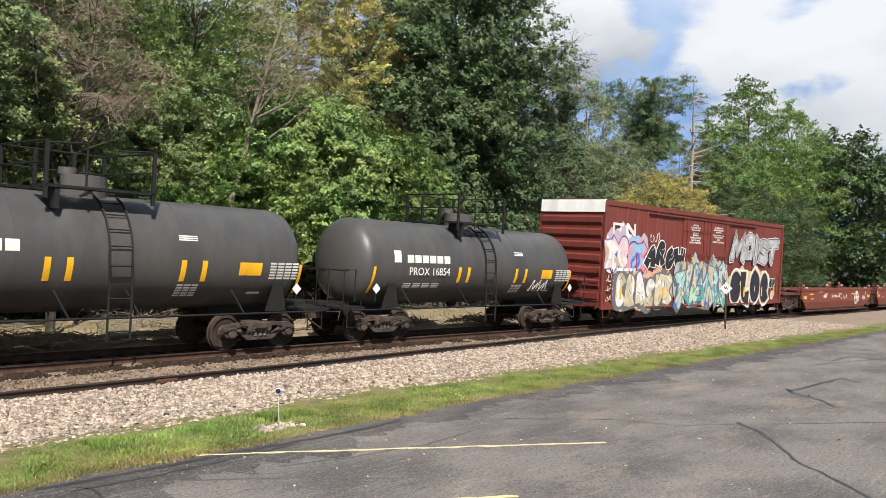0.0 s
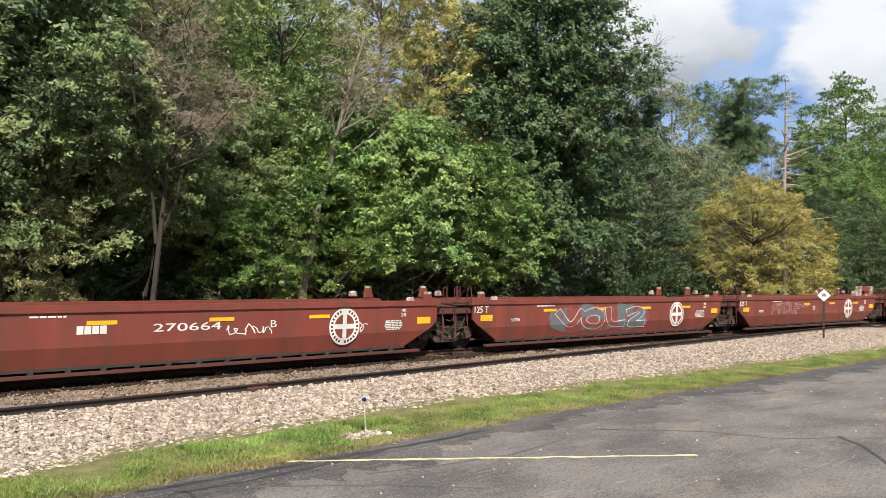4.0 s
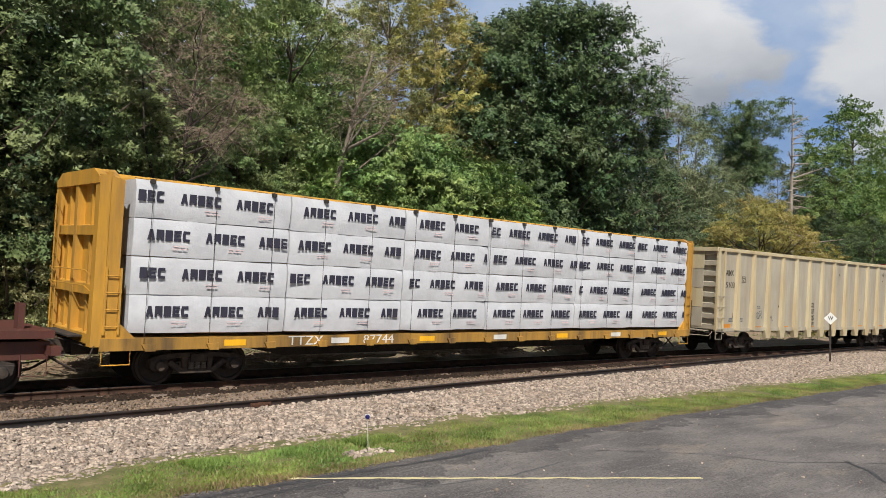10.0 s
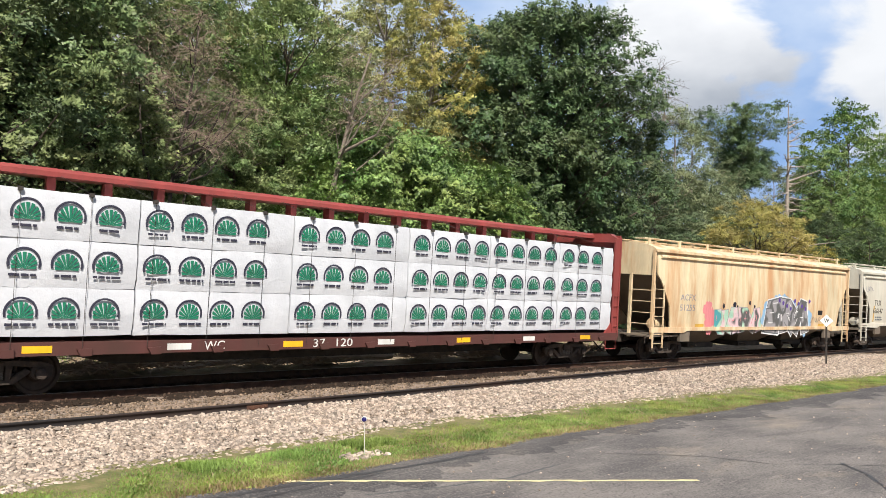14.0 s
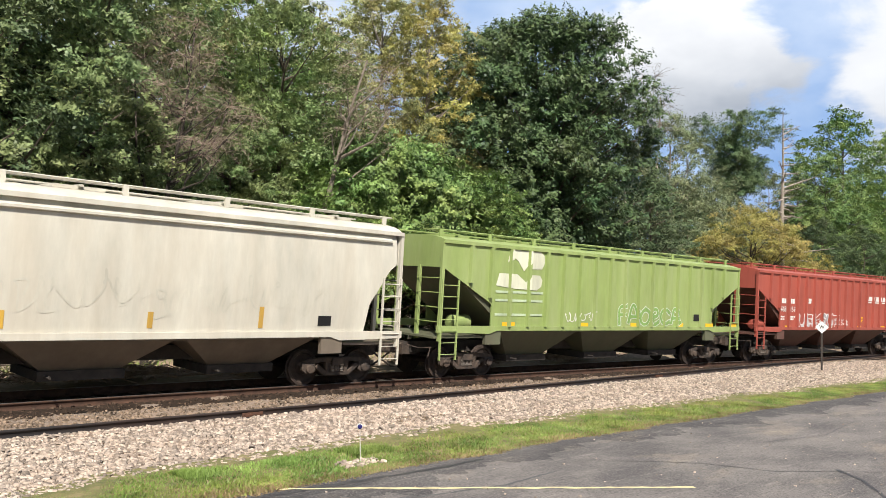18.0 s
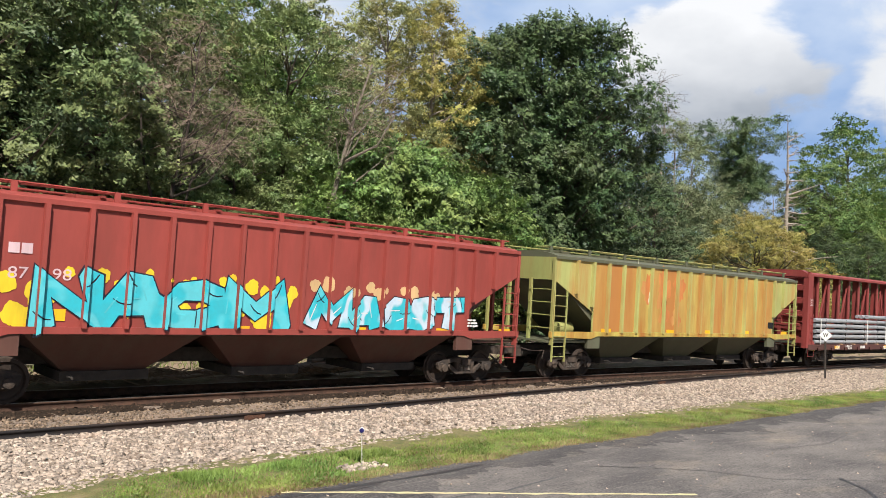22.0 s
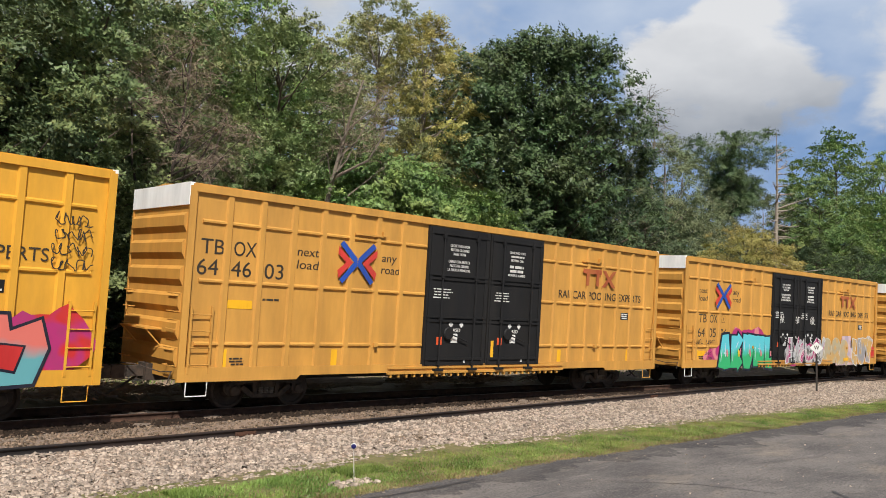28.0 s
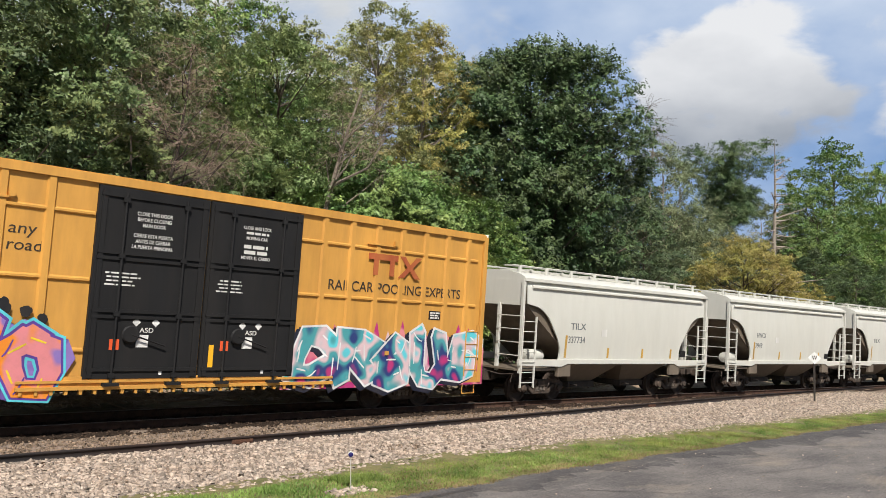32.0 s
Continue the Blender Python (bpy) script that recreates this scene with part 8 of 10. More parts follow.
def tank_car(s0, s1, front, title):
    """Black general-purpose tank car; title: with the big lettering in view."""
    L = s1 - s0
    h = L / 2
    R, cz = 1.33, 2.36
    X = lambda d: d - h
    TANK = paint("tank_black", (0.060, 0.059, 0.060), grime=(0.11, 0.10, 0.088), amount=0.4, rough=0.42)
    HEAD = paint("tank_head", (0.075, 0.072, 0.070), grime=(0.16, 0.13, 0.10), amount=0.4, rough=0.45)
    ob = car("tank_car", s0, s1, "black riveted-plate tank car with a top platform", "tank car")
    cap = [(0.62 * (1 - math.cos(a)), R * math.sin(a) ** 0.9) for a in np.linspace(0.03, math.pi / 2, 12)]
    prof = [(-h + 0.55 + a, r) for a, r in cap] + [(h - 0.55 - a, r) for a, r in reversed(cap)]
    part("tank", lathe(bmesh.new(), prof, "x", 64, (0, 0, cz)), TANK, ob, "black cylindrical tank", smooth=True)
    for x in (X(1.25), X(L * 0.35), X(L * 0.65), X(L - 1.25)):
        part("weld_seam", lathe(bmesh.new(), [(x - 0.02, R - 0.01), (x - 0.015, R + 0.006), (x + 0.015, R + 0.006), (x + 0.02, R - 0.01)], "x", 64, (0, 0, cz)), TANK, ob, smooth=True)
    # stub sills, saddles
    for q in (-1, 1):
        part("stub_sill", box(bmesh.new(), q * h - (0.1 if q < 0 else 3.0), q * h + (3.0 if q < 0 else 0.1), -0.3, 0.3, 0.70, 1.14), BLACK, ob)
        part("end_platform", box(bmesh.new(), q * (h - 0.3) - 0.45, q * (h - 0.3) + 0.45, -1.4, 1.4, 1.02, 1.08), BLACK, ob)
        for s in (-1, 1):
            part("saddle", prism(bmesh.new(), [(q * (h - 1.75) - 0.12, 1.02), (q * (h - 1.75) + 0.5, 1.02), (q * (h - 1.75) + 0.32, 1.75), (q * (h - 1.75) + 0.12, 1.75)], "y", s * 1.2 - 0.05, s * 1.2 + 0.05), BLACK, ob)
        bm = rod(bmesh.new(), [(q * (h + 0.08), -1.38, 1.1), (q * (h + 0.08), -1.38, 2.15), (q * (h - 0.35), -1.38, 2.15), (q * (h - 0.35), -1.38, 1.25)], 0.022, 6)
        part("end_railing", bm, BLACK, ob)
        bm = rod(bmesh.new(), [(q * (h - 0.05), -1.38, 2.12), (q * (h - 0.05), 1.38, 2.12)], 0.02, 6)
        part("end_railing", bm, BLACK, ob)
        part("hazard_placard", patch_of([(q * (h - 1.1) - 0.15, 1.62), (q * (h - 1.1), 1.47), (q * (h - 1.1) + 0.15, 1.62), (q * (h - 1.1), 1.77)], -1.46, 0.012), WHITE, ob, "white diamond placard holder")
        part("placard_stem", rod(bmesh.new(), [(q * (h - 1.1), -1.43, 1.2), (q * (h - 1.1), -1.43, 1.5)], 0.016, 5), BLACK, ob)
        stirrup(ob, q * (h - 0.35), 1.38, 1.25, BLACK, 0.5, 0.75)
    part("handrail", rod(bmesh.new(), [(X(0.2), -1.45, 1.0), (X(L - 0.2), -1.45, 1.0)], 0.028, 6), BLACK, ob, "long side handrail pipe")
    for x in (2.7, L / 2 - 0.8, L / 2 + 0.8, L - 2.7):
        part("rail_bracket", rod(bmesh.new(), [(X(x), -1.44, 1.0), (X(x) - 0.22, -1.1, 1.6)], 0.022, 5), BLACK, ob)
    # manway, platform, railing
    c = X(L * 0.49)
    part("manway", lathe(lathe(bmesh.new(), [(cz + R - 0.1, 0.5), (cz + R + 0.42, 0.5), (cz + R + 0.44, 0.3)], "z", 24, (c + 0.15, 0, 0)), [(cz + R + 0.44, 0.2), (cz + R + 0.6, 0.2)], "z", 16, (c - 0.1, 0.3, 0)), HEAD, ob, smooth=True)
    pz = cz + R + 0.12
    for s in (-1, 1):
        part("platform", box(bmesh.new(), c - 1.25, c + 1.25, s * 0.95 - 0.28, s * 0.95 + 0.28, pz - 0.06, pz), BLACK, ob, "narrow top platform")
        for x in (c - 1.2, c - 0.45, c + 0.45, c + 1.2):
            if abs(x - c) > 1 or s > 0:
                part("rail_post", box(bmesh.new(), x - 0.04, x + 0.04, s * 1.2 - 0.03, s * 1.2 + 0.03, pz - 0.3, pz + 0.9), BLACK, ob)
        part("platform_bracket", box(bmesh.new(), c - 1.0, c - 0.9, s * 0.9 - 0.3, s * 0.9 + 0.3, pz - 0.5, pz - 0.06), BLACK, ob)
    bm = rod(bmesh.new(), [(c - 1.2, -1.2, pz + 0.9), (c - 1.2, 1.2, pz + 0.9), (c + 1.2, 1.2, pz + 0.9), (c + 1.2, -1.2, pz + 0.9)], 0.024, 6)
    part("railing", bm, BLACK, ob)
    for a, b in ((c - 1.2, c - 0.35), (c + 0.35, c + 1.2)):
        part("railing", rod(bmesh.new(), [(a, -1.2, pz + 0.85), (b - 0.08, -1.2, pz + 0.92), (b, -1.2, pz + 0.8), (b, -1.2, pz - 0.2)], 0.024, 6), BLACK, ob)
    part("railing", rod(bmesh.new(), [(c - 1.2, -1.2, pz + 0.45), (c - 1.2, 1.2, pz + 0.45), (c + 1.2, 1.2, pz + 0.45), (c + 1.2, -1.2, pz + 0.45)], 0.02, 6), BLACK, ob)
    # ladder that follows the shell
    arc = [(-(R + 0.07) * math.cos(a), cz + (R + 0.07) * math.sin(a)) for a in np.linspace(0.0, 1.2, 9)]
    pts = [(-1.46, 0.5), (-1.46, 1.6)] + arc
    lad = None
    for x in (c + 0.15, c + 0.68):
        lad2 = part("ladder", rod(bmesh.new(), [(x, a, b) for a, b in pts], 0.026, 5), BLACK, ob, "curved side ladder")
        lad = lad or lad2
    for k in range(9):
        f = 0.7 + 0.36 * k
        if f < 2.3:
            y, z = -1.44, f
        else:
            a = (f - 2.3) / R
            y, z = -(R + 0.07) * math.cos(a), cz + (R + 0.07) * math.sin(a)
        part("rung", rod(bmesh.new(), [(c + 0.15, y, z), (c + 0.68, y, z)], 0.016, 5), BLACK, lad)
    part("bottom_valve", lathe(bmesh.new(), [(0.85, 0.12), (1.0, 0.2), (1.35, 0.25)], "z", 14, (c, 0, 0)), BLACK, ob)
    for k in range(3):
        part("valve_brace", rod(bmesh.new(), [(c - 0.4 + k * 0.4, -1.45, 1.2), (c - 0.1 + k * 0.1, -0.4, 0.85)], 0.02, 5), BLACK, ob)

    def on_tank(z):
        return -math.sqrt(max(0.01, R * R - (z - cz) ** 2)) - 0.008

    def stick(name, x0, x1, z0, z1, mat, rows=1):
        """A plate bent to the shell."""
        bm = bmesh.new()
        n = 6
        for r in range(rows):
            a, b = z0 + (z1 - z0) * r / rows, z0 + (z1 - z0) * (r + (1 if rows == 1 else 0.62)) / rows
            vs = [[bm.verts.new((x, on_tank(a + (b - a) * i / n), a + (b - a) * i / n)) for x in (x0, x1)] for i in range(n + 1)]
            for i in range(n):
                bm.faces.new((vs[i][0], vs[i][1], vs[i + 1][1], vs[i + 1][0]))
        return part(name, bm, mat, ob)

    for x in (0.395, 0.432, 0.645, 0.690):
        stick("reflector", X(L * x), X(L * x) + 0.14, 1.79, 2.30, REFLECT)
    for q in (0.088, 0.925):
        stick("reflector", X(L * q), X(L * q) + 0.1, 1.46, 2.26, REFLECT)
    stick("panel", X(L * 0.775), X(L * 0.775) + 0.68, 1.95, 2.28, REFLECT)
    for k in range(4):
        stick("small_print", X(L * 0.85) + 0.24 * k, X(L * 0.85) + 0.24 * k + 0.2, 1.86, 2.32, CHALK, 6)
    for k in range(3):
        stick("small_print", X(L * 0.645) + 0.2 * k, X(L * 0.645) + 0.2 * k + 0.17, 1.42, 1.74, CHALK, 5)
    stick("small_print", X(L * 0.64), X(L * 0.64) + 0.5, 2.76, 2.90, CHALK, 3)
    stick("small_print", X(L * 0.81), X(L * 0.81) + 0.4, 1.46, 1.52, CHALK)
    if title:
        for k in range(6):
            stick("mark", X(L * 0.20) + 0.335 * k, X(L * 0.20) + 0.335 * k + 0.28, 2.40, 2.64, CHALK)
        stick("mark", X(L * 0.155), X(L * 0.155) + 0.3, 2.40, 2.76, CHALK)
        letters(ob, "PROX 16854", X(L * 0.21), 2.02, 0.24, CHALK, on_tank(2.15) - 0.004, 1.85)
        for k in range(4):
            stick("small_print", X(L * 0.2) + 0.42 * k, X(L * 0.2) + 0.42 * k + 0.34, 1.62, 1.78, CHALK, 3)
        for k in range(5):
            part("sprayed_scribble", rod(bmesh.new(), [(X(L * 0.74) + 0.2 * k, on_tank(1.5) - 0.01, 1.48), (X(L * 0.74) + 0.2 * k + 0.1, on_tank(1.9) - 0.01, 1.9 - 0.1 * (k % 2)), (X(L * 0.74) + 0.2 * k + 0.16, on_tank(1.6) - 0.01, 1.56)], 0.016, 4), CHALK, ob)
    else:
        for k in range(6):
            stick("mark", X(L * 0.20) + 0.335 * k, X(L * 0.20) + 0.335 * k + 0.28, 2.40, 2.64, CHALK)
    bars_y = -h + 0.53
    bm = bmesh.new()
    for k in range(4):
        box(bm, -h + 0.50, -h + 0.62, -0.3 - 0.02 * k, 0.28, 3.02 - 0.11 * k, 3.08 - 0.11 * k)
    for x in (1.9, L - 1.9):
        truck(ob, X(x))
    couplers(ob, h + 0.1)
    bm.free()


WELL_RED = paint("well_red", (0.185, 0.044, 0.031), grime=(0.095, 0.045, 0.032), amount=0.55)
WELL_DARK = paint("well_dark", (0.10, 0.035, 0.028), grime=(0.06, 0.04, 0.03), amount=0.5)


GUIDE = surface("guide_worn", [(0.35, (0.20, 0.055, 0.04)), (0.5, (0.34, 0.27, 0.23)), (0.68, (0.58, 0.55, 0.50))], rough=0.7, scale=5, bump=0.1)


def lean_in(bm, side=-1, knee=1.0, k=0.18):
    """Bends everything below the knee of a well girder inwards."""
    bmesh.ops.bisect_plane(bm, geom=bm.verts[:] + bm.edges[:] + bm.faces[:], plane_co=(0, 0, knee), plane_no=(0, 0, 1))
    for v in bm.verts:
        if v.co.z < knee:
            v.co.y -= side * (knee - v.co.z) * k


def wrap_marks(ob):
    """Lets lettering and paint follow the bent girder."""
    for c in ob.children_recursive:
        if c.name.split(".")[0] in ("lettering", "graffiti_letter", "filling", "outline", "highlight", "sprayed_cloud", "sprayed_patch", "emblem", "emblem_ring", "emblem_cross", "small_print", "tag_scrawl", "sprayed_ground"):
            bm = bmesh.new()
            bm.from_mesh(c.data)
            lean_in(bm)
            bm.to_mesh(c.data)
            bm.free()


def set_low(ob):
    """Brings the girders and all that sits on them down to their true height over the rail."""
    for c in ob.children_recursive:
        kind, up = c.name.split(".")[0], c.parent.name.split(".")[0]
        if kind in ("truck", "coupler") or up == "truck" or (c.parent.parent and c.parent.parent.name.split(".")[0] == "truck"):
            continue
        if kind == "emblem_ring":
            continue
        group = [c] + list(c.children) if kind == "emblem" else [c]
        mid = sum(v.co.x for v in c.data.vertices) / len(c.data.vertices) if kind == "emblem" else 0
        for d in group:
            for v in d.data.vertices:
                z = v.co.z
                if kind == "emblem":
                    v.co.x = mid + (v.co.x - mid) * 0.88
                    v.co.z = 0.90 + (z - 1.32) * 0.88
                elif z > 2.02:
                    v.co.z = z - 0.60
                elif z > 0.42:
                    v.co.z = 0.28 + (z - 0.42) * 0.7125
                else:
                    v.co.z = z - 0.14


def herald(ob, x, y):
    """A white round herald with a cross and dark quarters, its ring of writing as short bars."""
    g = part("emblem", lathe(bmesh.new(), [(y - 0.002, 0.55), (y, 0.55)], "y", 36, (x, 0, 1.32)), CHALK, ob, "white round railway herald")
    for k in range(4):
        t0 = math.pi / 2 * k
        pts = [(x + 0.07 * math.cos(t0 + 0.785) * 1.414, 1.32 + 0.07 * math.sin(t0 + 0.785) * 1.414)]
        pts += [(x + 0.36 * math.cos(t0 + 0.2 + 1.17 * j / 6), 1.32 + 0.36 * math.sin(t0 + 0.2 + 1.17 * j / 6)) for j in range(7)]
        part("emblem_ring", patch_of(pts, y - 0.003, 0.001), WELL_RED, g)
    for k in range(26):
        if k in (6, 7, 19):
            continue
        t = 6.28319 * k / 26
        bm = bmesh.new()
        prism(bm, [(x + q * math.cos(t + e), 1.32 + q * math.sin(t + e)) for q, e in ((0.42, -0.07), (0.50, -0.07), (0.50, 0.07), (0.42, 0.07))], "y", y - 0.004, y - 0.003)
        part("emblem_ring", bm, WELL_DARK, g)


def well(s0, s1, unit, first=False, last=False, hitch=False):
    """One well of an articulated stack car: deep side girders, raised ends over the trucks."""
    L, w = s1 - s0, 1.42
    h = L / 2
    X = lambda d: d - h
    ob = car("well_car", s0, s1, "empty dark red container well car unit with graffiti", "well car")
    a = 2.6 if first else 0.75
    b = L - (2.6 if last else 0.75)
    zt = 2.02
    for s in (-1, 1):
        out = [(X(a + 1.1), 0.42), (X(b - 1.1), 0.42), (X(b - 0.2), 1.12), (X(b), 1.35), (X(b), zt - 0.05 * (1 + s)), (X(a), zt - 0.05 * (1 + s)), (X(a), 1.35), (X(a + 0.2), 1.12)]
        bm = prism(bmesh.new(), out, "y", s * (w - 0.04) - 0.04, s * (w - 0.04) + 0.04)
        lean_in(bm, s)
        part("side_girder", bm, WELL_RED, ob, "deep dark red side girder")
        part("top_chord", box(bmesh.new(), X(a - 0.1), X(b + 0.1), s * (w - 0.06) - 0.10, s * (w - 0.06) + 0.07, zt - (0.03 if s < 0 else 0.2), zt + (0.12 if s < 0 else -0.03)), WELL_RED, ob, bevel=0.012)
        part("bottom_chord", prism(bmesh.new(), [(X(a + 0.6), 0.25), (X(b - 0.6), 0.25), (X(b - 0.6), 0.31), (X(a + 0.6), 0.31)], "y", s * (w - 0.10) - 0.09, s * (w - 0.10) + 0.05), WELL_DARK, ob)
    part("well_floor", box(bmesh.new(), X(a + 1.1), X(b - 1.1), -w + 0.1, w - 0.1, 0.36, 0.42), DARK, ob)
    for k in range(16):
        x = X(a + 1.6 + (b - a - 3.2) * k / 15)
        part("floor_lug", box(bmesh.new(), x - 0.05, x + 0.05, -w + 0.06, -w + 0.16, 0.28, 0.44), DARK, ob)
    for q, e, lng in ((-1, a, first), (1, b, last)):
        x = X(e)
        out = X(0.0) if q < 0 else X(L)
        part("end_deck", box(bmesh.new(), min(x, out) - (0 if q < 0 else 0.3), max(x, out) + (0.3 if q < 0 else 0), -w + 0.12, w - 0.12, 1.62, 1.84), WELL_DARK, ob)
        part("end_bulkhead", prism(bmesh.new(), [(x - q * 0.0, 1.9), (x - q * 0.35, 1.9), (x - q * 1.5, 0.42), (x - q * 1.15, 0.42)], "y", -w + 0.1, w - 0.1), WELL_DARK, ob)
        for s in (-1, 1):
            part("container_guide", prism(bmesh.new(), [(x - q * 0.15, zt), (x - q * 0.5, zt), (x - q * 0.46, zt + 0.28), (x - q * 0.36, zt + 0.36), (x - q * 0.24, zt + 0.34)], "y", s * (w - 0.05) - 0.05, s * (w - 0.05) + 0.05), WELL_RED, ob, "steel container guide", bevel=0.012)
            part("guide_tip", box(bmesh.new(), x - q * 0.33 - 0.10, x - q * 0.33 + 0.08, s * (w - 0.05) - 0.056, s * (w - 0.05) + 0.056, zt + 0.30, zt + 0.365), GUIDE, ob, "worn pale steel tip")
            part("corner_lock", prism(bmesh.new(), [(x - q * 0.95 - 0.13, zt + 0.05), (x - q * 0.95 + 0.13, zt + 0.05), (x - q * 0.95 + 0.07, zt + 0.22), (x - q * 0.95 - 0.10, zt + 0.20)], "y", s * (w - 0.1) - 0.07, s * (w - 0.1) + 0.07), GUIDE, ob, "pale container corner lock", bevel=0.015)
        part("walkway", box(bmesh.new(), x - 0.9, x + 0.9, -w + 0.15, -w + 0.6, 2.02, 2.06), WELL_DARK, ob)
        for k in range(2):
            px = x + q * (0.25 + 0.45 * k)
            part("grab_post", rod(bmesh.new(), [(px, -w + 0.02, 1.3), (px, -w + 0.02, 2.5), (px + 0.12, -w + 0.02, 2.54), (px + 0.16, -w + 0.02, 2.1)], 0.017, 6), WELL_DARK, ob)
        part("ladder", rod(bmesh.new(), [(x + q * 0.25, -w - 0.02, 1.5), (x + q * 0.25, -w - 0.02, 0.62), (x + q * 0.72, -w - 0.02, 0.62), (x + q * 0.72, -w - 0.02, 1.5)], 0.022, 6), WELL_DARK, ob)
        part("rung", rod(bmesh.new(), [(x + q * 0.25, -w - 0.02, 1.05), (x + q * 0.72, -w - 0.02, 1.05)], 0.018, 5), WELL_DARK, ob)
        for k in range(3):
            zz = 0.75 + 0.28 * k
            part("brake_pipe", rod(bmesh.new(), [(x + q * 0.1, -w + 0.25 + 0.15 * k, 1.5), (x + q * 0.3, -w + 0.2 + 0.1 * k, zz + 0.25), (x + q * 0.7, -w + 0.22, zz), (out, -0.5, zz + 0.1)], 0.024, 5), DARK, ob)
        part("brake_box", prism(bmesh.new(), [(x + q * 0.05, 1.0), (x + q * 0.05, 1.5), (x + q * 0.5, 1.5), (x + q * 0.42, 1.05)], "y", -w + 0.3, -w + 0.7), DARK, ob, bevel=0.02)
        part("truck_cover", prism(bmesh.new(), [(x, 1.5), (x + q * 0.75, 1.5), (x + q * 0.75, 1.2), (x + q * 0.3, 1.1), (x, 0.8)], "y", -w + 0.75, w - 0.75), DARK, ob)
        if lng:
            part("end_frame", prism(bmesh.new(), [(out, 1.0), (x, 1.0), (x, 1.55), (out, 1.5)], "y", -w + 0.35, w - 0.35), WELL_DARK, ob)
            part("brake_stand", box(bmesh.new(), out + (-q) * 0.5 - 0.06, out + (-q) * 0.5 + 0.06, -0.85, -0.6, 1.8, 2.4), WELL_DARK, ob, bevel=0.03)
            part("end_beam", box(bmesh.new(), out - 0.1, out + 0.1, -w, w, 1.15, 1.4), WELL_DARK, ob)
            if last:
                tank = part("air_tank", lathe(bmesh.new(), [(x - 0.5, 0.03), (x - 0.47, 0.11), (x - 0.42, 0.155), (x + 0.46, 0.155), (x + 0.51, 0.11), (x + 0.54, 0.03)], "x", 20, (0, -0.85, 2.53)), WELL_DARK, ob, "dark red air reservoir", smooth=True)
                for dx in (-0.3, 0.32):
                    part("cradle", box(bmesh.new(), x + dx - 0.03, x + dx + 0.03, -1.0, -0.7, 1.9, 2.42), WELL_DARK, tank)
                wheel = part("brake_wheel", lathe(bmesh.new(), [(x + 0.74, 0.02), (x + 0.74, 0.24), (x + 0.76, 0.26), (x + 0.79, 0.24), (x + 0.77, 0.02)], "x", 22, (0, -0.9, 2.5)), WELL_DARK, ob, "round brown brake wheel", smooth=True)
                part("wheel_stand", box(bmesh.new(), x + 0.80, x + 0.88, -1.0, -0.8, 1.7, 2.6), WELL_DARK, wheel)
                for dx, hz in ((-0.95, 0.36), (-1.2, 0.28), (-1.5, 0.25)):
                    part("valve", prism(bmesh.new(), [(x + dx - 0.10, 1.98), (x + dx + 0.10, 1.98), (x + dx + 0.06, 2.08 + hz), (x + dx - 0.07, 2.12 + hz)], "y", -0.95, -0.75), WELL_DARK, ob, bevel=0.02)
                part("handrail", rod(bmesh.new(), [(x - 1.6, -0.9, 2.08), (x - 1.6, -0.9, 2.46), (x - 0.55, -0.9, 2.46)], 0.018, 5), WELL_DARK, ob)
                part("pipe_tray", box(bmesh.new(), x - 1.8, x + 0.5, -1.1, -0.6, 2.06, 2.10), WELL_DARK, ob)
                part("container_guide", prism(bmesh.new(), [(x - 2.95, zt), (x - 2.5, zt), (x - 2.52, zt + 0.34), (x - 2.62, zt + 0.38), (x - 2.68, zt + 0.17), (x - 2.8, zt + 0.17), (x - 2.9, zt + 0.36), (x - 2.98, zt + 0.32)], "y", -w + 0.05, -w + 0.15), GUIDE, ob, "worn pale steel container guide", bevel=0.01)
            else:
                part("air_tank", lathe(bmesh.new(), [(x + q * 0.3, 0.05), (x + q * 0.35, 0.15), (x + q * 1.1, 0.15), (x + q * 1.15, 0.05)], "x", 16, (0, -0.7, 1.98)), WELL_DARK, ob, smooth=True)
            stirrup(ob, out - q * 0.4, w - 0.05, 1.2, WELL_DARK, 0.5, 0.6)
    y = -w - 0.006
    R = CHALK
    for x in (a + 0.30, b - 0.75):
        plate(ob, X(x), X(x + 0.5), 1.28, 1.54, y, REFLECT)
    for x in (3.9, 6.6, 9.3, 12.0) if unit != "A" else (5.04, 7.24, 9.88, 12.2):
        if a + 1.2 < x < b - 1.2:
            plate(ob, X(x), X(x + (0.62 if unit != "A" else 0.48)), *((1.62, 1.74) if unit != "A" else (1.52, 1.67)), y, REFLECT)
    bars(ob, X(a + 1.6), X(a + 2.1), 1.22, 1.36, 3, R, y, 1)
    if unit != "A":
        bars(ob, X(b - 1.95), X(b - 1.25), 1.08, 1.46, 6, R, y, 2)
    bars(ob, X(a + 2.8), X(a + 3.8), 1.84, 1.92, 1, R, y, 3)
    letters(ob, "40", X(b - 1.35), 1.76, 0.12, R, y, 0.18)
    letters(ob, "20", X(b - 1.35), 1.59, 0.12, R, y, 0.18)
    if not first:
        letters(ob, "125 T", X(a + 0.04), 1.64, 0.28, R, y, 0.58)
    hx = b - 3.27
    herald(ob, X(hx) if unit != "A" else X(3.6), y)
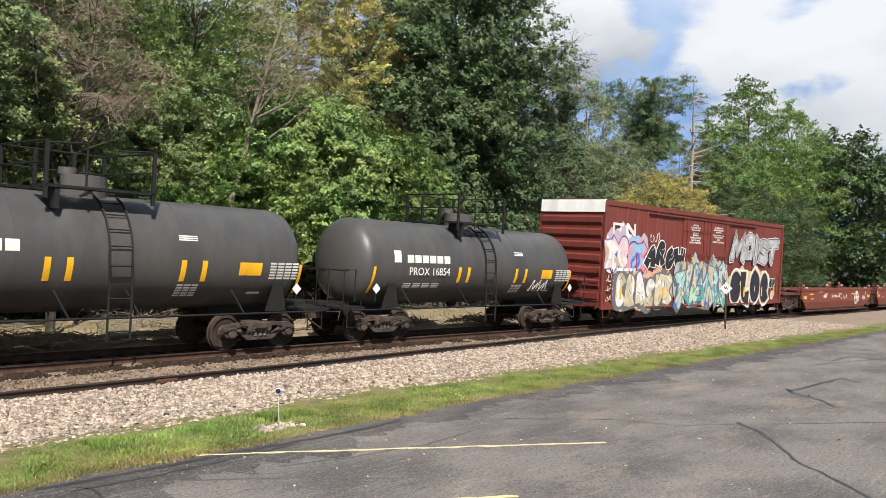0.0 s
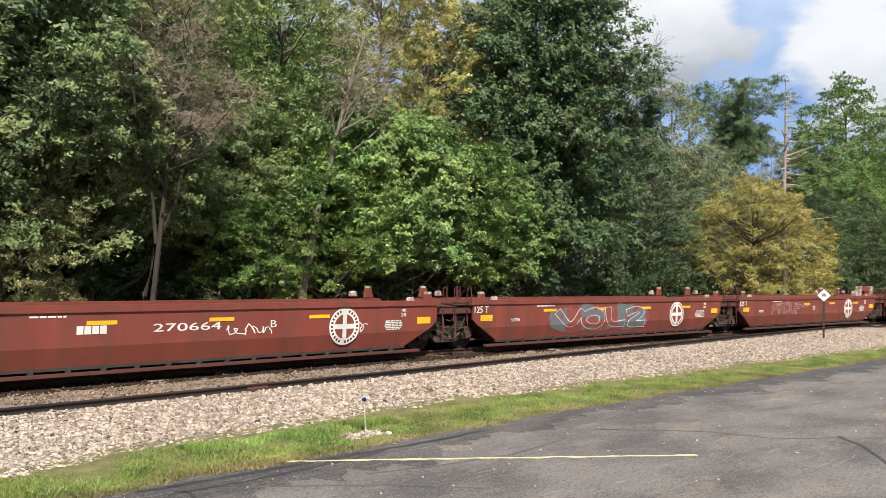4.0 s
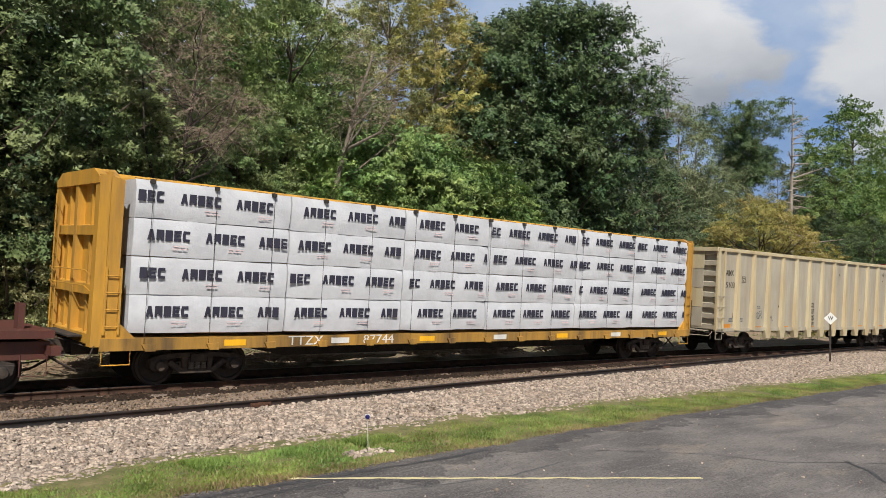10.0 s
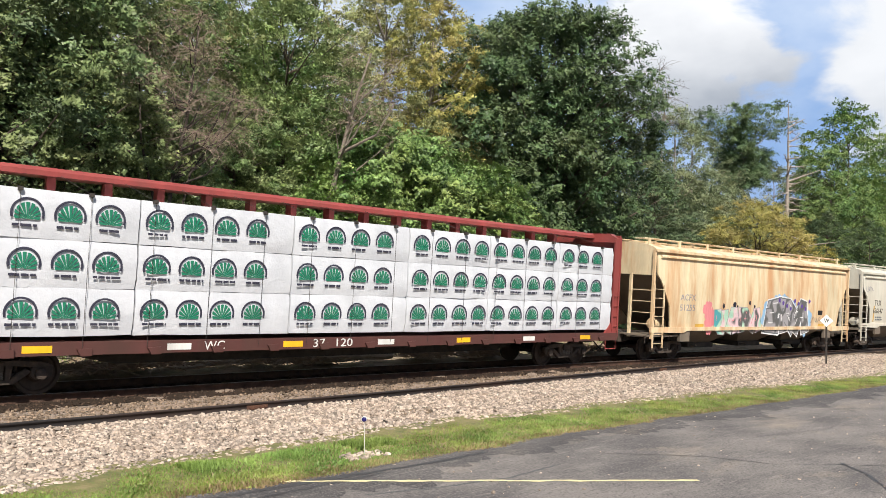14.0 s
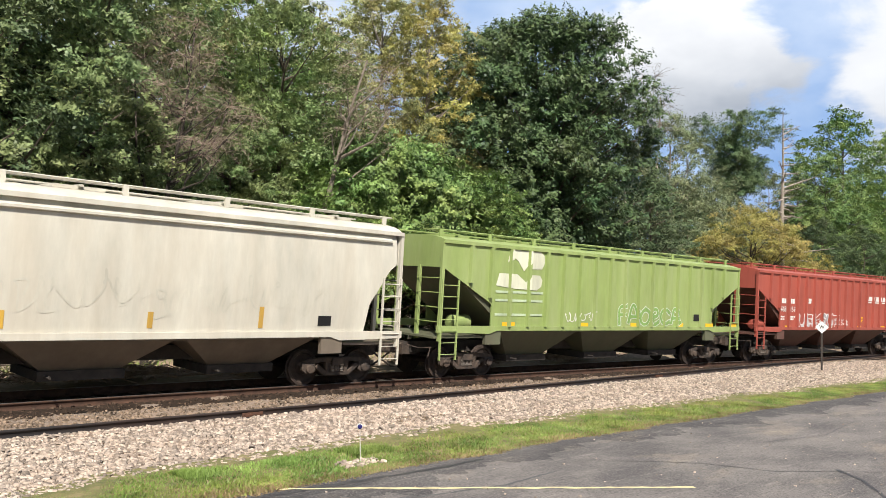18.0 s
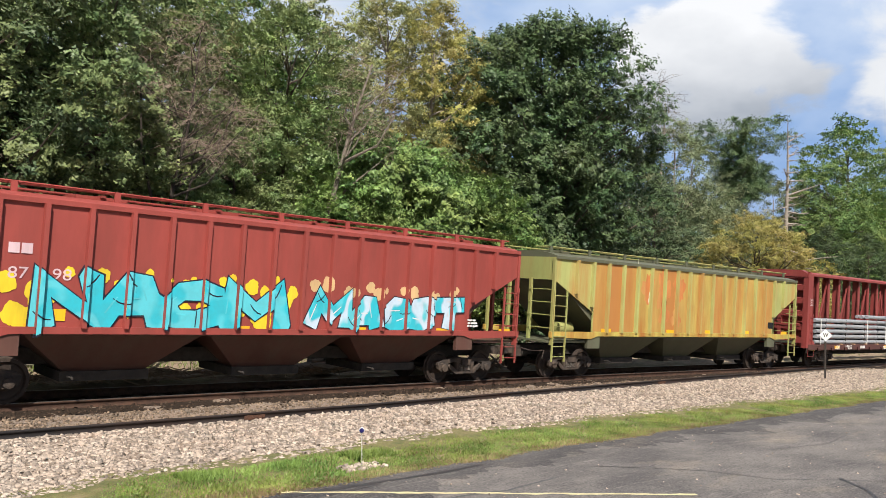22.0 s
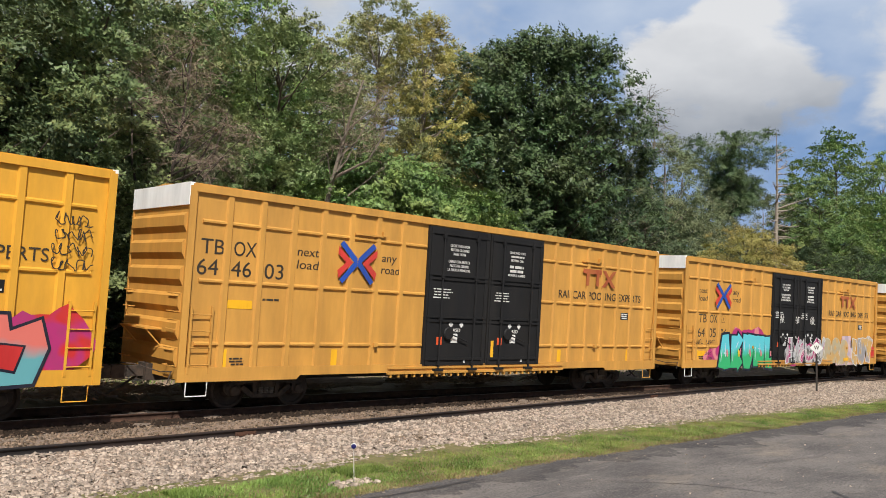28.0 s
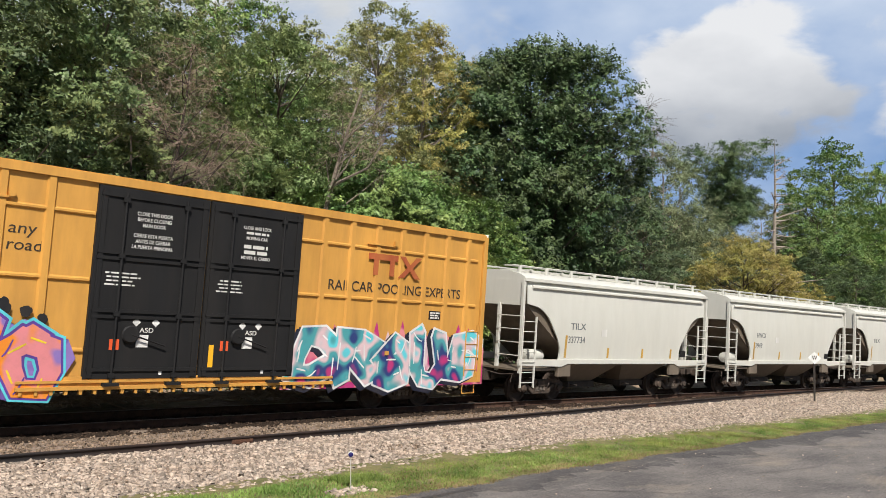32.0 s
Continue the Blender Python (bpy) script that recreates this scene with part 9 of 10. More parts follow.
    if hitch:
        g = part("trailer_hitch", prism(bmesh.new(), [(X(b - 1.7), zt + 0.36), (X(b - 0.5), zt + 0.36), (X(b - 0.5), zt + 0.54), (X(b - 0.6), zt + 0.60), (X(b - 1.6), zt + 0.60), (X(b - 1.7), zt + 0.54)], "y", -w + 0.08, -w + 0.22), WELL_RED, ob, "raised red hitch frame with a slot", bevel=0.015)
        for x0, x1 in ((1.7, 1.5), (1.02, 0.9), (0.72, 0.5)):
            part("hitch_post", box(bmesh.new(), X(b - x0), X(b - x1), -w + 0.09, -w + 0.21, zt, zt + 0.38), WELL_RED, g)
        for x0, z0, z1 in ((1.8, 0.0, 0.62), (0.42, 0.0, 0.62), (2.25, 0.05, 0.38)):
            part("corner_lock", box(bmesh.new(), X(b - x0) - 0.09, X(b - x0) + 0.09, -w + 0.0, -w + 0.25, zt + z0, zt + z1), GUIDE, g, "pale container corner lock", bevel=0.05)
    if first:
        truck(ob, X(1.75))
    if last:
        truck(ob, X(L - 1.75))
    if not last:
        truck(ob, X(L))
    if first:
        part("coupler", COUPLER, IRON, ob, "rusty knuckle coupler with air hose", at=pose(-h, 0, 0))
    if last:
        part("coupler", COUPLER, IRON, ob, "rusty knuckle coupler with air hose", at=pose(h, 0, 0, 0, 0, 180))
    return ob, X, y
# ---- the train, front to back ----
SPRAY["well"] = WELL_RED
spray("leafy", (0.18, 0.31, 0.085))
spray("well_rgb", (0.21, 0.05, 0.04))
spray("rusty_pink", (0.32, 0.13, 0.11))
spray("sky_pale", (0.50, 0.62, 0.72))
spray("night", (0.012, 0.014, 0.03))
spray("aqua", (0.10, 0.52, 0.60))
spray("sand", (0.60, 0.40, 0.20))
spray("cream_pale", (0.58, 0.58, 0.45))
spray("hopper", (0.315, 0.074, 0.052))
spray("turq_pale", (0.12, 0.36, 0.40))
tank_car(2.75, 15.3, True, False)
tank_car(16.05, 28.4, False, True)
red_box(29.42, 48.11)
ob, X, y = well(49.4, 66.52, "B", first=True)
blocks(ob, X(6.4), 1.36, 0.62, 0.24, 4, CHALK, y)
letters(ob, "270664", X(8.0), 1.36, 0.24, CHALK, y, 1.6)
letters(ob, "B", X(10.9), 1.36, 0.24, CHALK, y)
scrawl(ob, X(9.7), 1.15, 1.2, 0.4, y, CHALK, 1, 5)
scrawl(ob, X(12.9), 1.02, 0.9, 0.55, y, CHALK, 2, 4)
ob, X, y = well(66.52, 82.22, "C")
ground_cloud(ob, X(4.2), 0.62, 5.6, 1.2, y, ("grey", "well_rgb", "grey"), 4)
piece(ob, "VOL2", X(4.6), 0.72, 5.0, 1.05, y - 0.004, "white", ("grey", "well_rgb", "grey"), None, 0.13, line=0.028, style="round", wild=0.14)
ob, X, y = well(82.22, 97.72, "D", hitch=True)
letters(ob, "D", X(7.55), 1.28, 0.24, CHALK, y)
piece(ob, "PROUF", X(3.6), 1.12, 2.7, 0.62, y, "rose", "well", None, 0.07, 0.08, line=0.03, wild=0.2)
scrawl(ob, X(6.4), 1.5, 0.7, 0.2, y, SPRAY["rose"], 8, 4, 0.018)
for k in range(5):
    scrawl(ob, X(7.6 + k * 1.1), 1.02, 0.5, 0.3, y, SPRAY["rusty_pink"], 20 + k, 2, 0.016)
ob, X, y = well(97.72, 113.42, "E")
piece(ob, "RESOE", X(3.9), 0.62, 3.35, 1.2, y, "night", ("silver", "sky_pale", "silver"), "white", 0.14, wild=0.04, slant=0.03, line=0.04, style="round", rim="teal")
part("sprayed_patch", splash(X(7.6), 1.55, 0.26, 0.34, 14, 3, y, 0.08), SPRAY["white"], ob)
scrawl(ob, X(2.7), 1.15, 1.1, 0.4, y, SPRAY["rose"], 5, 5)
scrawl(ob, X(2.9), 0.72, 0.9, 0.4, y, SPRAY["rose"], 6, 4)
ob, X, y = well(113.42, 130.3, "A", last=True)
piece(ob, "KEUeS", X(5.05), 0.45, 2.75, 0.92, y, "night", ("mint", "cream_pale", "silver", "smoke", "silver"), None, 0.17, slant=0.08, wild=0.07, line=0.028)
scrawl(ob, X(4.44), 1.27, 0.5, 0.48, y, SPRAY["rusty_pink"], 71, 3, 0.02)
for a, b, c, d in ((8.16, 8.45, 1.50, 1.53), (8.16, 8.45, 1.18, 1.21), (8.16, 8.18, 1.21, 1.5), (8.43, 8.45, 1.21, 1.5), (8.22, 8.39, 1.40, 1.44)):
    plate(ob, X(a), X(b), c, d, y, CHALK, "data_plate")
letters(ob, "F", X(8.27), 1.24, 0.12, CHALK, y)
letters(ob, "A", X(9.14), 1.18, 0.32, CHALK, y, 0.22, fat=0.01)
blocks(ob, X(10.04), 1.20, 0.87, 0.28, 4, CHALK, y)
letters(ob, "270664", X(11.22), 1.19, 0.31, CHALK, y, 1.33, fat=0.012)
bars(ob, X(12.0), X(12.75), 0.72, 0.80, 1, CHALK, y, 5)
bars(ob, X(12.05), X(12.7), 1.0, 1.08, 1, CHALK, y, 6)
for a, b in ((6.45, 8.46), (9.6, 11.2)):
    part("kick_plate", prism(bmesh.new(), [(X(a + 0.15), 1.80), (X(b - 0.15), 1.80), (X(b), 2.0), (X(a), 2.0)], "y", y - 0.012, y + 0.03), WELL_RED, ob)

for unit, mid, length in CARS:
    if unit.name.startswith("well_car"):
        wrap_marks(unit)
        set_low(unit)

ob, X, w = beam_car(131.21, 153.72, "yellow centre-beam flat car stacked with white-wrapped lumber", BEAM_YELLOW, posts=False, tiers=(1.10, 2.12, 3.36), deck=paint("deck_yellow", (0.40, 0.22, 0.045), grime=(0.07, 0.05, 0.035), amount=0.85))
edges = (0.55, 4.35, 7.95, 11.2, 11.95, 15.4, 18.7, 22.2)
rr = random.Random(4)
for i in range(4):
    z0 = 1.22 + i * 0.825
    for k in range(7):
        a, b = edges[k], edges[k + 1]
        if k == 3:
            continue
        if k == 4:
            a = 11.2
        p = pack(ob, X(a), X(b) - 0.01, z0 + 0.010, z0 + 0.815, -w - 0.02, i * 10 + k)
        shift = rr.uniform(0.1, 1.2)
        x = X(a) + shift - 1.33
        while x < X(b) - 0.1:
            brand(p, x, z0 + 0.36, 0.98, 0.235, PRINT_DARK, -w - 0.047, X(a) + 0.03, X(b) - 0.04)
            if x > X(a) and x + 0.95 < X(b):
                bars(p, x + 0.55, x + 0.95, z0 + 0.17, z0 + 0.28, 2, PRINT_PALE, -w - 0.047, i, solid=0.4)
            x += 1.33
for k in range(15):
    x = X(0.9 + k * 1.47)
    part("tie_down", rod(bmesh.new(), [(x, -w - 0.075, 1.0), (x, -w - 0.07, 4.5), (x, -0.4, 4.62)], 0.006, 4), DARK, ob)
    part("strap_corner", box(bmesh.new(), x - 0.045, x + 0.045, -w - 0.085, -w + 0.03, 4.44, 4.53), DARK, ob)
letters(ob, "TTZX", X(4.45), 0.9, 0.22, CHALK, -w - 0.046, 1.0)
letters(ob, "87744", X(6.7), 0.9, 0.22, CHALK, -w - 0.046, 1.0)

gondola(155.35, 175.08)

ob, X, w = beam_car(176.54, 198.82, "dark red centre-beam flat car stacked with white-wrapped lumber", BEAM_RED, deck=SILL_BROWN)
letters(ob, "WC", X(6.5), 0.9, 0.2, CHALK, -w - 0.046, 0.5)
letters(ob, "37", X(9.4), 0.9, 0.2, CHALK, -w - 0.046, 0.35)
letters(ob, "120", X(10.1), 0.9, 0.2, CHALK, -w - 0.046, 0.5)
edges = (0.7, 4.9, 8.7, 12.4, 15.6, 18.9, 21.9)
for i in range(3):
    z0 = 1.24 + i * 0.96
    for k in range(6):
        a, b = edges[k], edges[k + 1]
        p = pack(ob, X(a), X(b) - 0.005, z0 + 0.008, z0 + 0.952, -w - 0.02, 100 + i * 10 + k)
        x = X(a) + 0.4
        while x + 0.3 < X(b):
            yy = -w - 0.047
            m = part("mark", patch_of([(x + 0.31 * math.cos(t), z0 + 0.47 + 0.31 * math.sin(t)) for t in np.linspace(-0.3, 3.44, 16)] + [(x + 0.265 * math.cos(t), z0 + 0.47 + 0.265 * math.sin(t)) for t in np.linspace(3.44, -0.3, 16)], yy), PRINT_DARK, p)
            leaf = bmesh.new()
            for j in range(9):
                t = -0.25 + 3.64 * j / 8
                prism(leaf, [(x, z0 + 0.36)] + [(x + 0.235 * math.cos(t + e), z0 + 0.45 + 0.235 * math.sin(t + e)) for e in (-0.16, 0, 0.16)], "y", yy - 0.004, yy)
            part("mark_leaf", leaf, PRINT_GREEN, m)
            bars(p, x - 0.28, x + 0.30, z0 + 0.20, z0 + 0.28, 1, PRINT_DARK, yy, 5)
            x += 0.79
for k in range(16):
    x = X(1.2 + k * 1.33)
    part("tie_down", rod(bmesh.new(), [(x, -w - 0.075, 1.0), (x, -w - 0.07, 4.1), (x - 0.3, -0.42, 4.5)], 0.006, 4), DARK, ob)
    part("strap_corner", box(bmesh.new(), x - 0.04, x + 0.04, -w - 0.085, -w + 0.03, 4.06, 4.14), DARK, ob)

OLD_WHITE = paint("hopper_old", (0.60, 0.50, 0.33), grime=(0.42, 0.17, 0.05), amount=0.75, wear=0.22)
PALE = paint("hopper_pale", (0.50, 0.475, 0.405), grime=(0.40, 0.34, 0.26), amount=0.4)
PALE_NEW = paint("hopper_new", (0.54, 0.535, 0.49), grime=(0.47, 0.44, 0.38), amount=0.15, wear=0.06)
GREEN = paint("hopper_green", (0.235, 0.300, 0.100), grime=(0.31, 0.35, 0.17), amount=0.5, dent=0.12)
RED1 = paint("hopper_red", (0.315, 0.074, 0.052), grime=(0.22, 0.06, 0.045), amount=0.4)
RED2 = paint("hopper_red_deep", (0.285, 0.056, 0.045), grime=(0.20, 0.05, 0.04), amount=0.45)
RUSTY = paint("hopper_rusty", (0.44, 0.35, 0.085), grime=(0.34, 0.125, 0.028), amount=1.0, wear=0.3)
LIME_RIB = paint("hopper_rib", (0.36, 0.37, 0.13), grime=(0.40, 0.20, 0.06), amount=0.9)
RUST_PANEL = paint("rust_panel", (0.43, 0.34, 0.095), grime=(0.36, 0.15, 0.035), amount=0.9, wear=0.25)
pn, pk = RUST_PANEL.node_tree.nodes, RUST_PANEL.node_tree.links
tint = pn.new("ShaderNodeMix")
tint.data_type = "RGBA"
tint.inputs["B"].default_value = (0.40, 0.155, 0.045, 1)
any_one = pn.new("ShaderNodeObjectInfo")
share = pn.new("ShaderNodeMapRange")
share.inputs["From Min"].default_value, share.inputs["From Max"].default_value, share.inputs["To Max"].default_value = 0.2, 0.9, 0.9
pk.new(any_one.outputs["Random"], share.inputs["Value"])
pk.new(share.outputs["Result"], tint.inputs["Factor"])
pk.new(pn["Principled BSDF"].inputs["Base Color"].links[0].from_socket, tint.inputs["A"])
pk.new(tint.outputs["Result"], pn["Principled BSDF"].inputs["Base Color"])
LIME = paint("hopper_lime", (0.30, 0.315, 0.11), grime=(0.30, 0.19, 0.07), amount=0.65)
# dark undersides: grime, and the shade below the body painted in
GRIME_SHADE = paint("under_grime_shade", (0.16, 0.13, 0.10), amount=0.5)
GRIME_SHADE_RED = paint("under_red_shade", (0.10, 0.045, 0.035), amount=0.5)
GRIME_SHADE_GREEN = paint("under_green_shade", (0.10, 0.105, 0.065), amount=0.5)
STRIPE = paint("stripe_dull", (0.55, 0.33, 0.05), amount=0.4)

ob, X, y = hopper(200.63, 217.52, "stained cream covered hopper with rust streaks and graffiti", OLD_WHITE, OLD_WHITE, (), True, 3, sill_z=1.28, roof_z=4.52, under=GRIME_SHADE, cut=(1.7, 1), straight=True)
y -= 0.04
letters(ob, "ACFX", X(1.85), 2.36, 0.24, SPRAY["smoke"], y, 1.05)
letters(ob, "51255", X(1.85), 1.96, 0.24, SPRAY["smoke"], y, 1.05)
piece(ob, "UAPA", X(4.4), 1.02, 3.7, 1.1, y, "smoke", ("teal", "mint", "rose", "grey", "mint"), "pink", 0.2, wild=0.08, line=0.03)
puffs(ob, X(4.6), X(7.9), 2.28, 5, 0.13, y, "night", 71, 0.10)
for k, q in enumerate((3.8, 4.2, 4.0)):
    part("sprayed_patch", splash(X(q), 2.0 - 0.3 * k, 0.3, 0.38, 14, k, y, 0.25), SPRAY["pink"], ob)
for k in range(6):
    part("sprayed_patch", splash(X(8.7 + k * 0.72), 1.85 + 0.3 * math.sin(k), 0.55, 0.62, 14, k + 9, y, 0.2), SPRAY["sky"], ob)
piece(ob, "ERA", X(8.5), 1.0, 4.0, 1.5, y - 0.004, "grey", ("smoke", "grey", "smoke"), "white", 0.18, wave=0.03, wild=0.12, line=0.035, rim="white")
for k in range(9):
    part("sprayed_patch", splash(X(9.6 + k * 0.36), 2.5 - 0.12 * (k % 4), 0.09, 0.09, 9, k, y - 0.03, 0.1), SPRAY["purple"], ob)
for k in range(2):
    scrawl(ob, X(12.3 + 0.9 * k), 1.5, 0.8, 0.3, y, SPRAY["grey"], 130 + k, 4, 0.022)
plate(ob, X(13.5), X(13.95), 1.86, 2.08, y, BLACK, "data_plate")
for x in (3.0, 6.8, 10.5, 13.6):
    plate(ob, X(x), X(x + 0.6), 1.3, 1.44, y - 0.002, STRIPE)

ob, X, y = hopper(218.79, 238.87, "pale grey covered hopper with faint streaks", PALE, PALE, (), True, 4, sill_z=1.42, roof_z=4.42, under=GRIME_SHADE, cut=(2.0, 1), straight=True)
y -= 0.04
letters(ob, "TILX", X(1.72), 2.42, 0.28, INK, y, 0.8)
letters(ob, "636147", X(1.58), 2.0, 0.26, INK, y, 1.2)
bars(ob, X(1.8), X(2.9), 1.6, 1.85, 2, SPRAY["grey"], y, 3)
for x, t in ((1.6, 0.85), (7.0, 0.35), (10.0, 0.35), (12.9, 0.35), (15.6, 0.5)):
    plate(ob, X(x), X(x + 0.12), 1.55, 1.55 + t, y, STRIPE)
plate(ob, X(17.3), X(17.7), 1.6, 1.85, y, BLACK, "data_plate")
scrawl(ob, X(0.6), 3.12, 0.9, 0.35, y, SPRAY["smoke"], 91, 5, 0.03)
plate(ob, X(5.0), X(5.28), 2.2, 2.45, y, CHALK, "data_plate")
spray("haze", (0.50, 0.475, 0.40))
for k in range(7):
    scrawl(ob, X(9.0 + k * 1.25), 1.75 + 0.12 * (k % 3), 1.0, 0.85, y, SPRAY["haze"], 80 + k, 3, 0.045)

ribs = [1.2 + k * 0.85 for k in range(18)]
ob, X, y = hopper(240.23, 257.29, "light green ribbed covered hopper with faded white monogram", GREEN, GREEN, ribs, False, 3, sill_z=1.56, roof_z=4.26, under=GRIME_SHADE_GREEN, cut=(2.05, 1))
y -= 0.006
for q in ([(3.05, 3.55), (3.2, 3.95), (4.85, 3.95), (5.05, 3.85), (5.1, 3.6), (4.95, 3.4), (4.3, 3.38), (4.3, 3.62), (3.95, 3.3), (3.6, 3.62), (3.4, 3.7)],
          [(2.5, 2.82), (2.65, 3.2), (3.6, 3.2), (4.1, 2.95), (4.3, 3.2), (4.85, 3.2), (5.0, 3.05), (4.95, 2.85), (4.7, 2.72), (3.5, 2.74)]):
    part("emblem", patch_of([(X(2.3 + (a - 2.5) * 0.84), b + 0.02) for a, b in q], y), SPRAY["cream_pale"], ob, "faded white monogram")
for z in (2.62, 2.36, 1.92):
    plate(ob, X(2.3), X(4.45), z, z + 0.07, y, spray("fade", (0.42, 0.50, 0.34)), "stripe")
scrawl(ob, X(5.6), 1.75, 1.5, 0.42, y, CHALK, 11, 6)
piece(ob, "FAOeCA", X(8.5), 1.64, 4.0, 0.72, y, "white", "leafy", None, 0.09, wave=0.03, line=0.03, wild=0.14, style="round")
plate(ob, X(13.5), X(13.9), 1.82, 2.08, y, BLACK, "data_plate")
for x in (2.65, 6.3, 9.3, 12.2, 14.4, 16.3):
    plate(ob, X(x), X(x + 0.55), 1.58, 1.72, y - 0.004, REFLECT)

for s0, s1, mat, under in ((258.66, 275.76, RED1, GRIME_SHADE_RED), (277.15, 294.03, RED2, GRIME_SHADE_RED)):
    first = s0 < 270
    ob, X, y = hopper(s0, s1, "faded red ribbed covered hopper" + (" with pale tag graffiti" if first else " with cyan graffiti along the sill"), mat, mat, ribs, False, 3, sill_z=1.56, roof_z=4.26, under=under, cut=(2.05, 1))
    y -= 0.006
    if first:
        blocks(ob, X(2.28), 2.68, 0.42, 0.22, 2, CHALK, y)
        blocks(ob, X(3.1), 2.68, 0.42, 0.22, 2, CHALK, y)
        letters(ob, "468", X(2.2), 2.3, 0.24, CHALK, y, 0.52)
        letters(ob, "351", X(3.05), 2.3, 0.24, CHALK, y, 0.52)
        bars(ob, X(2.2), X(2.7), 1.9, 2.12, 2, CHALK, y, 1)
        bars(ob, X(3.1), X(3.6), 1.9, 2.12, 2, CHALK, y, 2)
        plate(ob, X(4.9), X(5.18), 2.72, 2.95, y, CHALK, "data_plate")
        piece(ob, "UEKSUP", X(3.9), 1.60, 4.4, 0.6, y, "white", ("silver", "hopper", "smoke"), None, 0.12, line=0.06, wild=0.14)
        letters(ob, "326c", X(8.5), 1.7, 0.28, CHALK, y, 0.8)
        for k in range(4):
            x = X(11.7 + k * 0.92)
            part("mark", patch_of([(x, 2.98), (x + 0.5, 2.98), (x + 0.6, 3.22), (x + 0.1, 3.22)], y), CHALK, ob, "slanted white trade mark")
            part("mark", patch_of([(x - 0.08, 2.88), (x + 0.42, 2.88), (x + 0.45, 2.94), (x - 0.05, 2.94)], y), CHALK, ob)
        bars(ob, X(10.6), X(11.1), 1.85, 2.15, 4, REFLECT, y, 2)
        plate(ob, X(15.1), X(15.5), 1.8, 2.05, y, BLACK, "data_plate")
    else:
        blocks(ob, X(1.5), 3.0, 0.46, 0.2, 2, SPRAY["rose"], y)
        blocks(ob, X(2.26), 3.0, 0.46, 0.2, 2, SPRAY["rose"], y)
        for t, q in (("42", 1.55), ("87", 2.3), ("98", 3.1)):
            letters(ob, t, X(q), 2.52, 0.22, SPRAY["rose"], y, 0.36)
        puffs(ob, X(2.2), X(2.95), 2.1, 5, 0.26, y, "yellow", 11, 0.4)
        puffs(ob, X(3.2), X(8.3), 2.62, 15, 0.15, y, "yellow", 12, 0.2)
        puffs(ob, X(8.0), X(8.7), 2.2, 4, 0.24, y - 0.001, "yellow", 13, 0.4)
        puffs(ob, X(4.2), X(8.0), 1.95, 6, 0.3, y - 0.001, "yellow", 14, 0.15)
        piece(ob, "NACM", X(2.75), 1.60, 5.6, 1.1, y - 0.004, "night", ("cyan", "aqua", "cyan"), "aqua", 0.19, wave=0.03, line=0.028, wild=0.15)
        puffs(ob, X(9.2), X(14.4), 2.62, 14, 0.14, y, "sand", 15, 0.14)
        piece(ob, "MAeST", X(9.1), 1.60, 5.3, 0.92, y - 0.004, "night", ("aqua", "cyan", "sky_pale", "aqua"), "white", 0.2, slant=0.12, line=0.03, wild=0.1, seed=4)
        bars(ob, X(14.6), X(15.1), 1.7, 1.95, 3, CHALK, y, 4)
        plate(ob, X(2.9), X(3.4), 1.72, 1.95, y, REFLECT)
    for x in (2.65, 7.0, 10.4, 13.4, 16.0):
        plate(ob, X(x), X(x + 0.5), 1.57, 1.66, y - 0.004, REFLECT)

ob, X, y = hopper(295.57, 312.6, "rust-streaked yellow-green ribbed covered hopper", LIME_RIB, RUSTY, ribs, False, 3, sill_z=1.56, roof_z=4.26, under=GRIME_SHADE_GREEN, trim=LIME, cut=(2.05, 1))
y -= 0.006
for a, b in zip(ribs, ribs[1:]):
    lo_x, hi_x = max(a + 0.065, 2.2), min(b - 0.065, 14.85)
    if hi_x - lo_x > 0.2:
        part("side_panel", box(bmesh.new(), X(lo_x), X(hi_x), y + 0.004, y + 0.03, 1.62, 3.98), RUST_PANEL, ob, "rust-stained sheet between the ribs")
RUST = paint("rust_patch", (0.46, 0.16, 0.05), grime=(0.50, 0.34, 0.12), amount=0.9, wear=0.3)
for k, (cx, cz, rx, rz) in enumerate(((5.3, 3.2, 0.35, 0.55), (6.3, 3.25, 0.4, 0.75), (7.3, 3.3, 0.38, 0.6), (6.4, 2.35, 0.3, 0.5), (7.2, 2.2, 0.3, 0.4))):
    part("rust_patch", splash(X(cx), cz, rx, rz, 24, k + 6, y, 0.35), RUST, ob, "rusty worn patch")
for k, (cx, z0, z1) in enumerate(((4.62, 2.3, 3.9), (5.4, 2.7, 3.1))):
    part("worn_monogram", splash(X(cx), (z0 + z1) / 2, 0.06, (z1 - z0) / 2, 9, k + 40, y - 0.003, 0.5), spray("worn_white", (0.58, 0.55, 0.42)), ob, "worn white paint")
plate(ob, X(14.4), X(14.85), 1.85, 2.12, y, BLACK, "data_plate")
for x in (2.65, 6.6, 9.3, 12.2, 15.6):
    plate(ob, X(x), X(x + 0.55), 1.58, 1.72, y - 0.004, REFLECT)

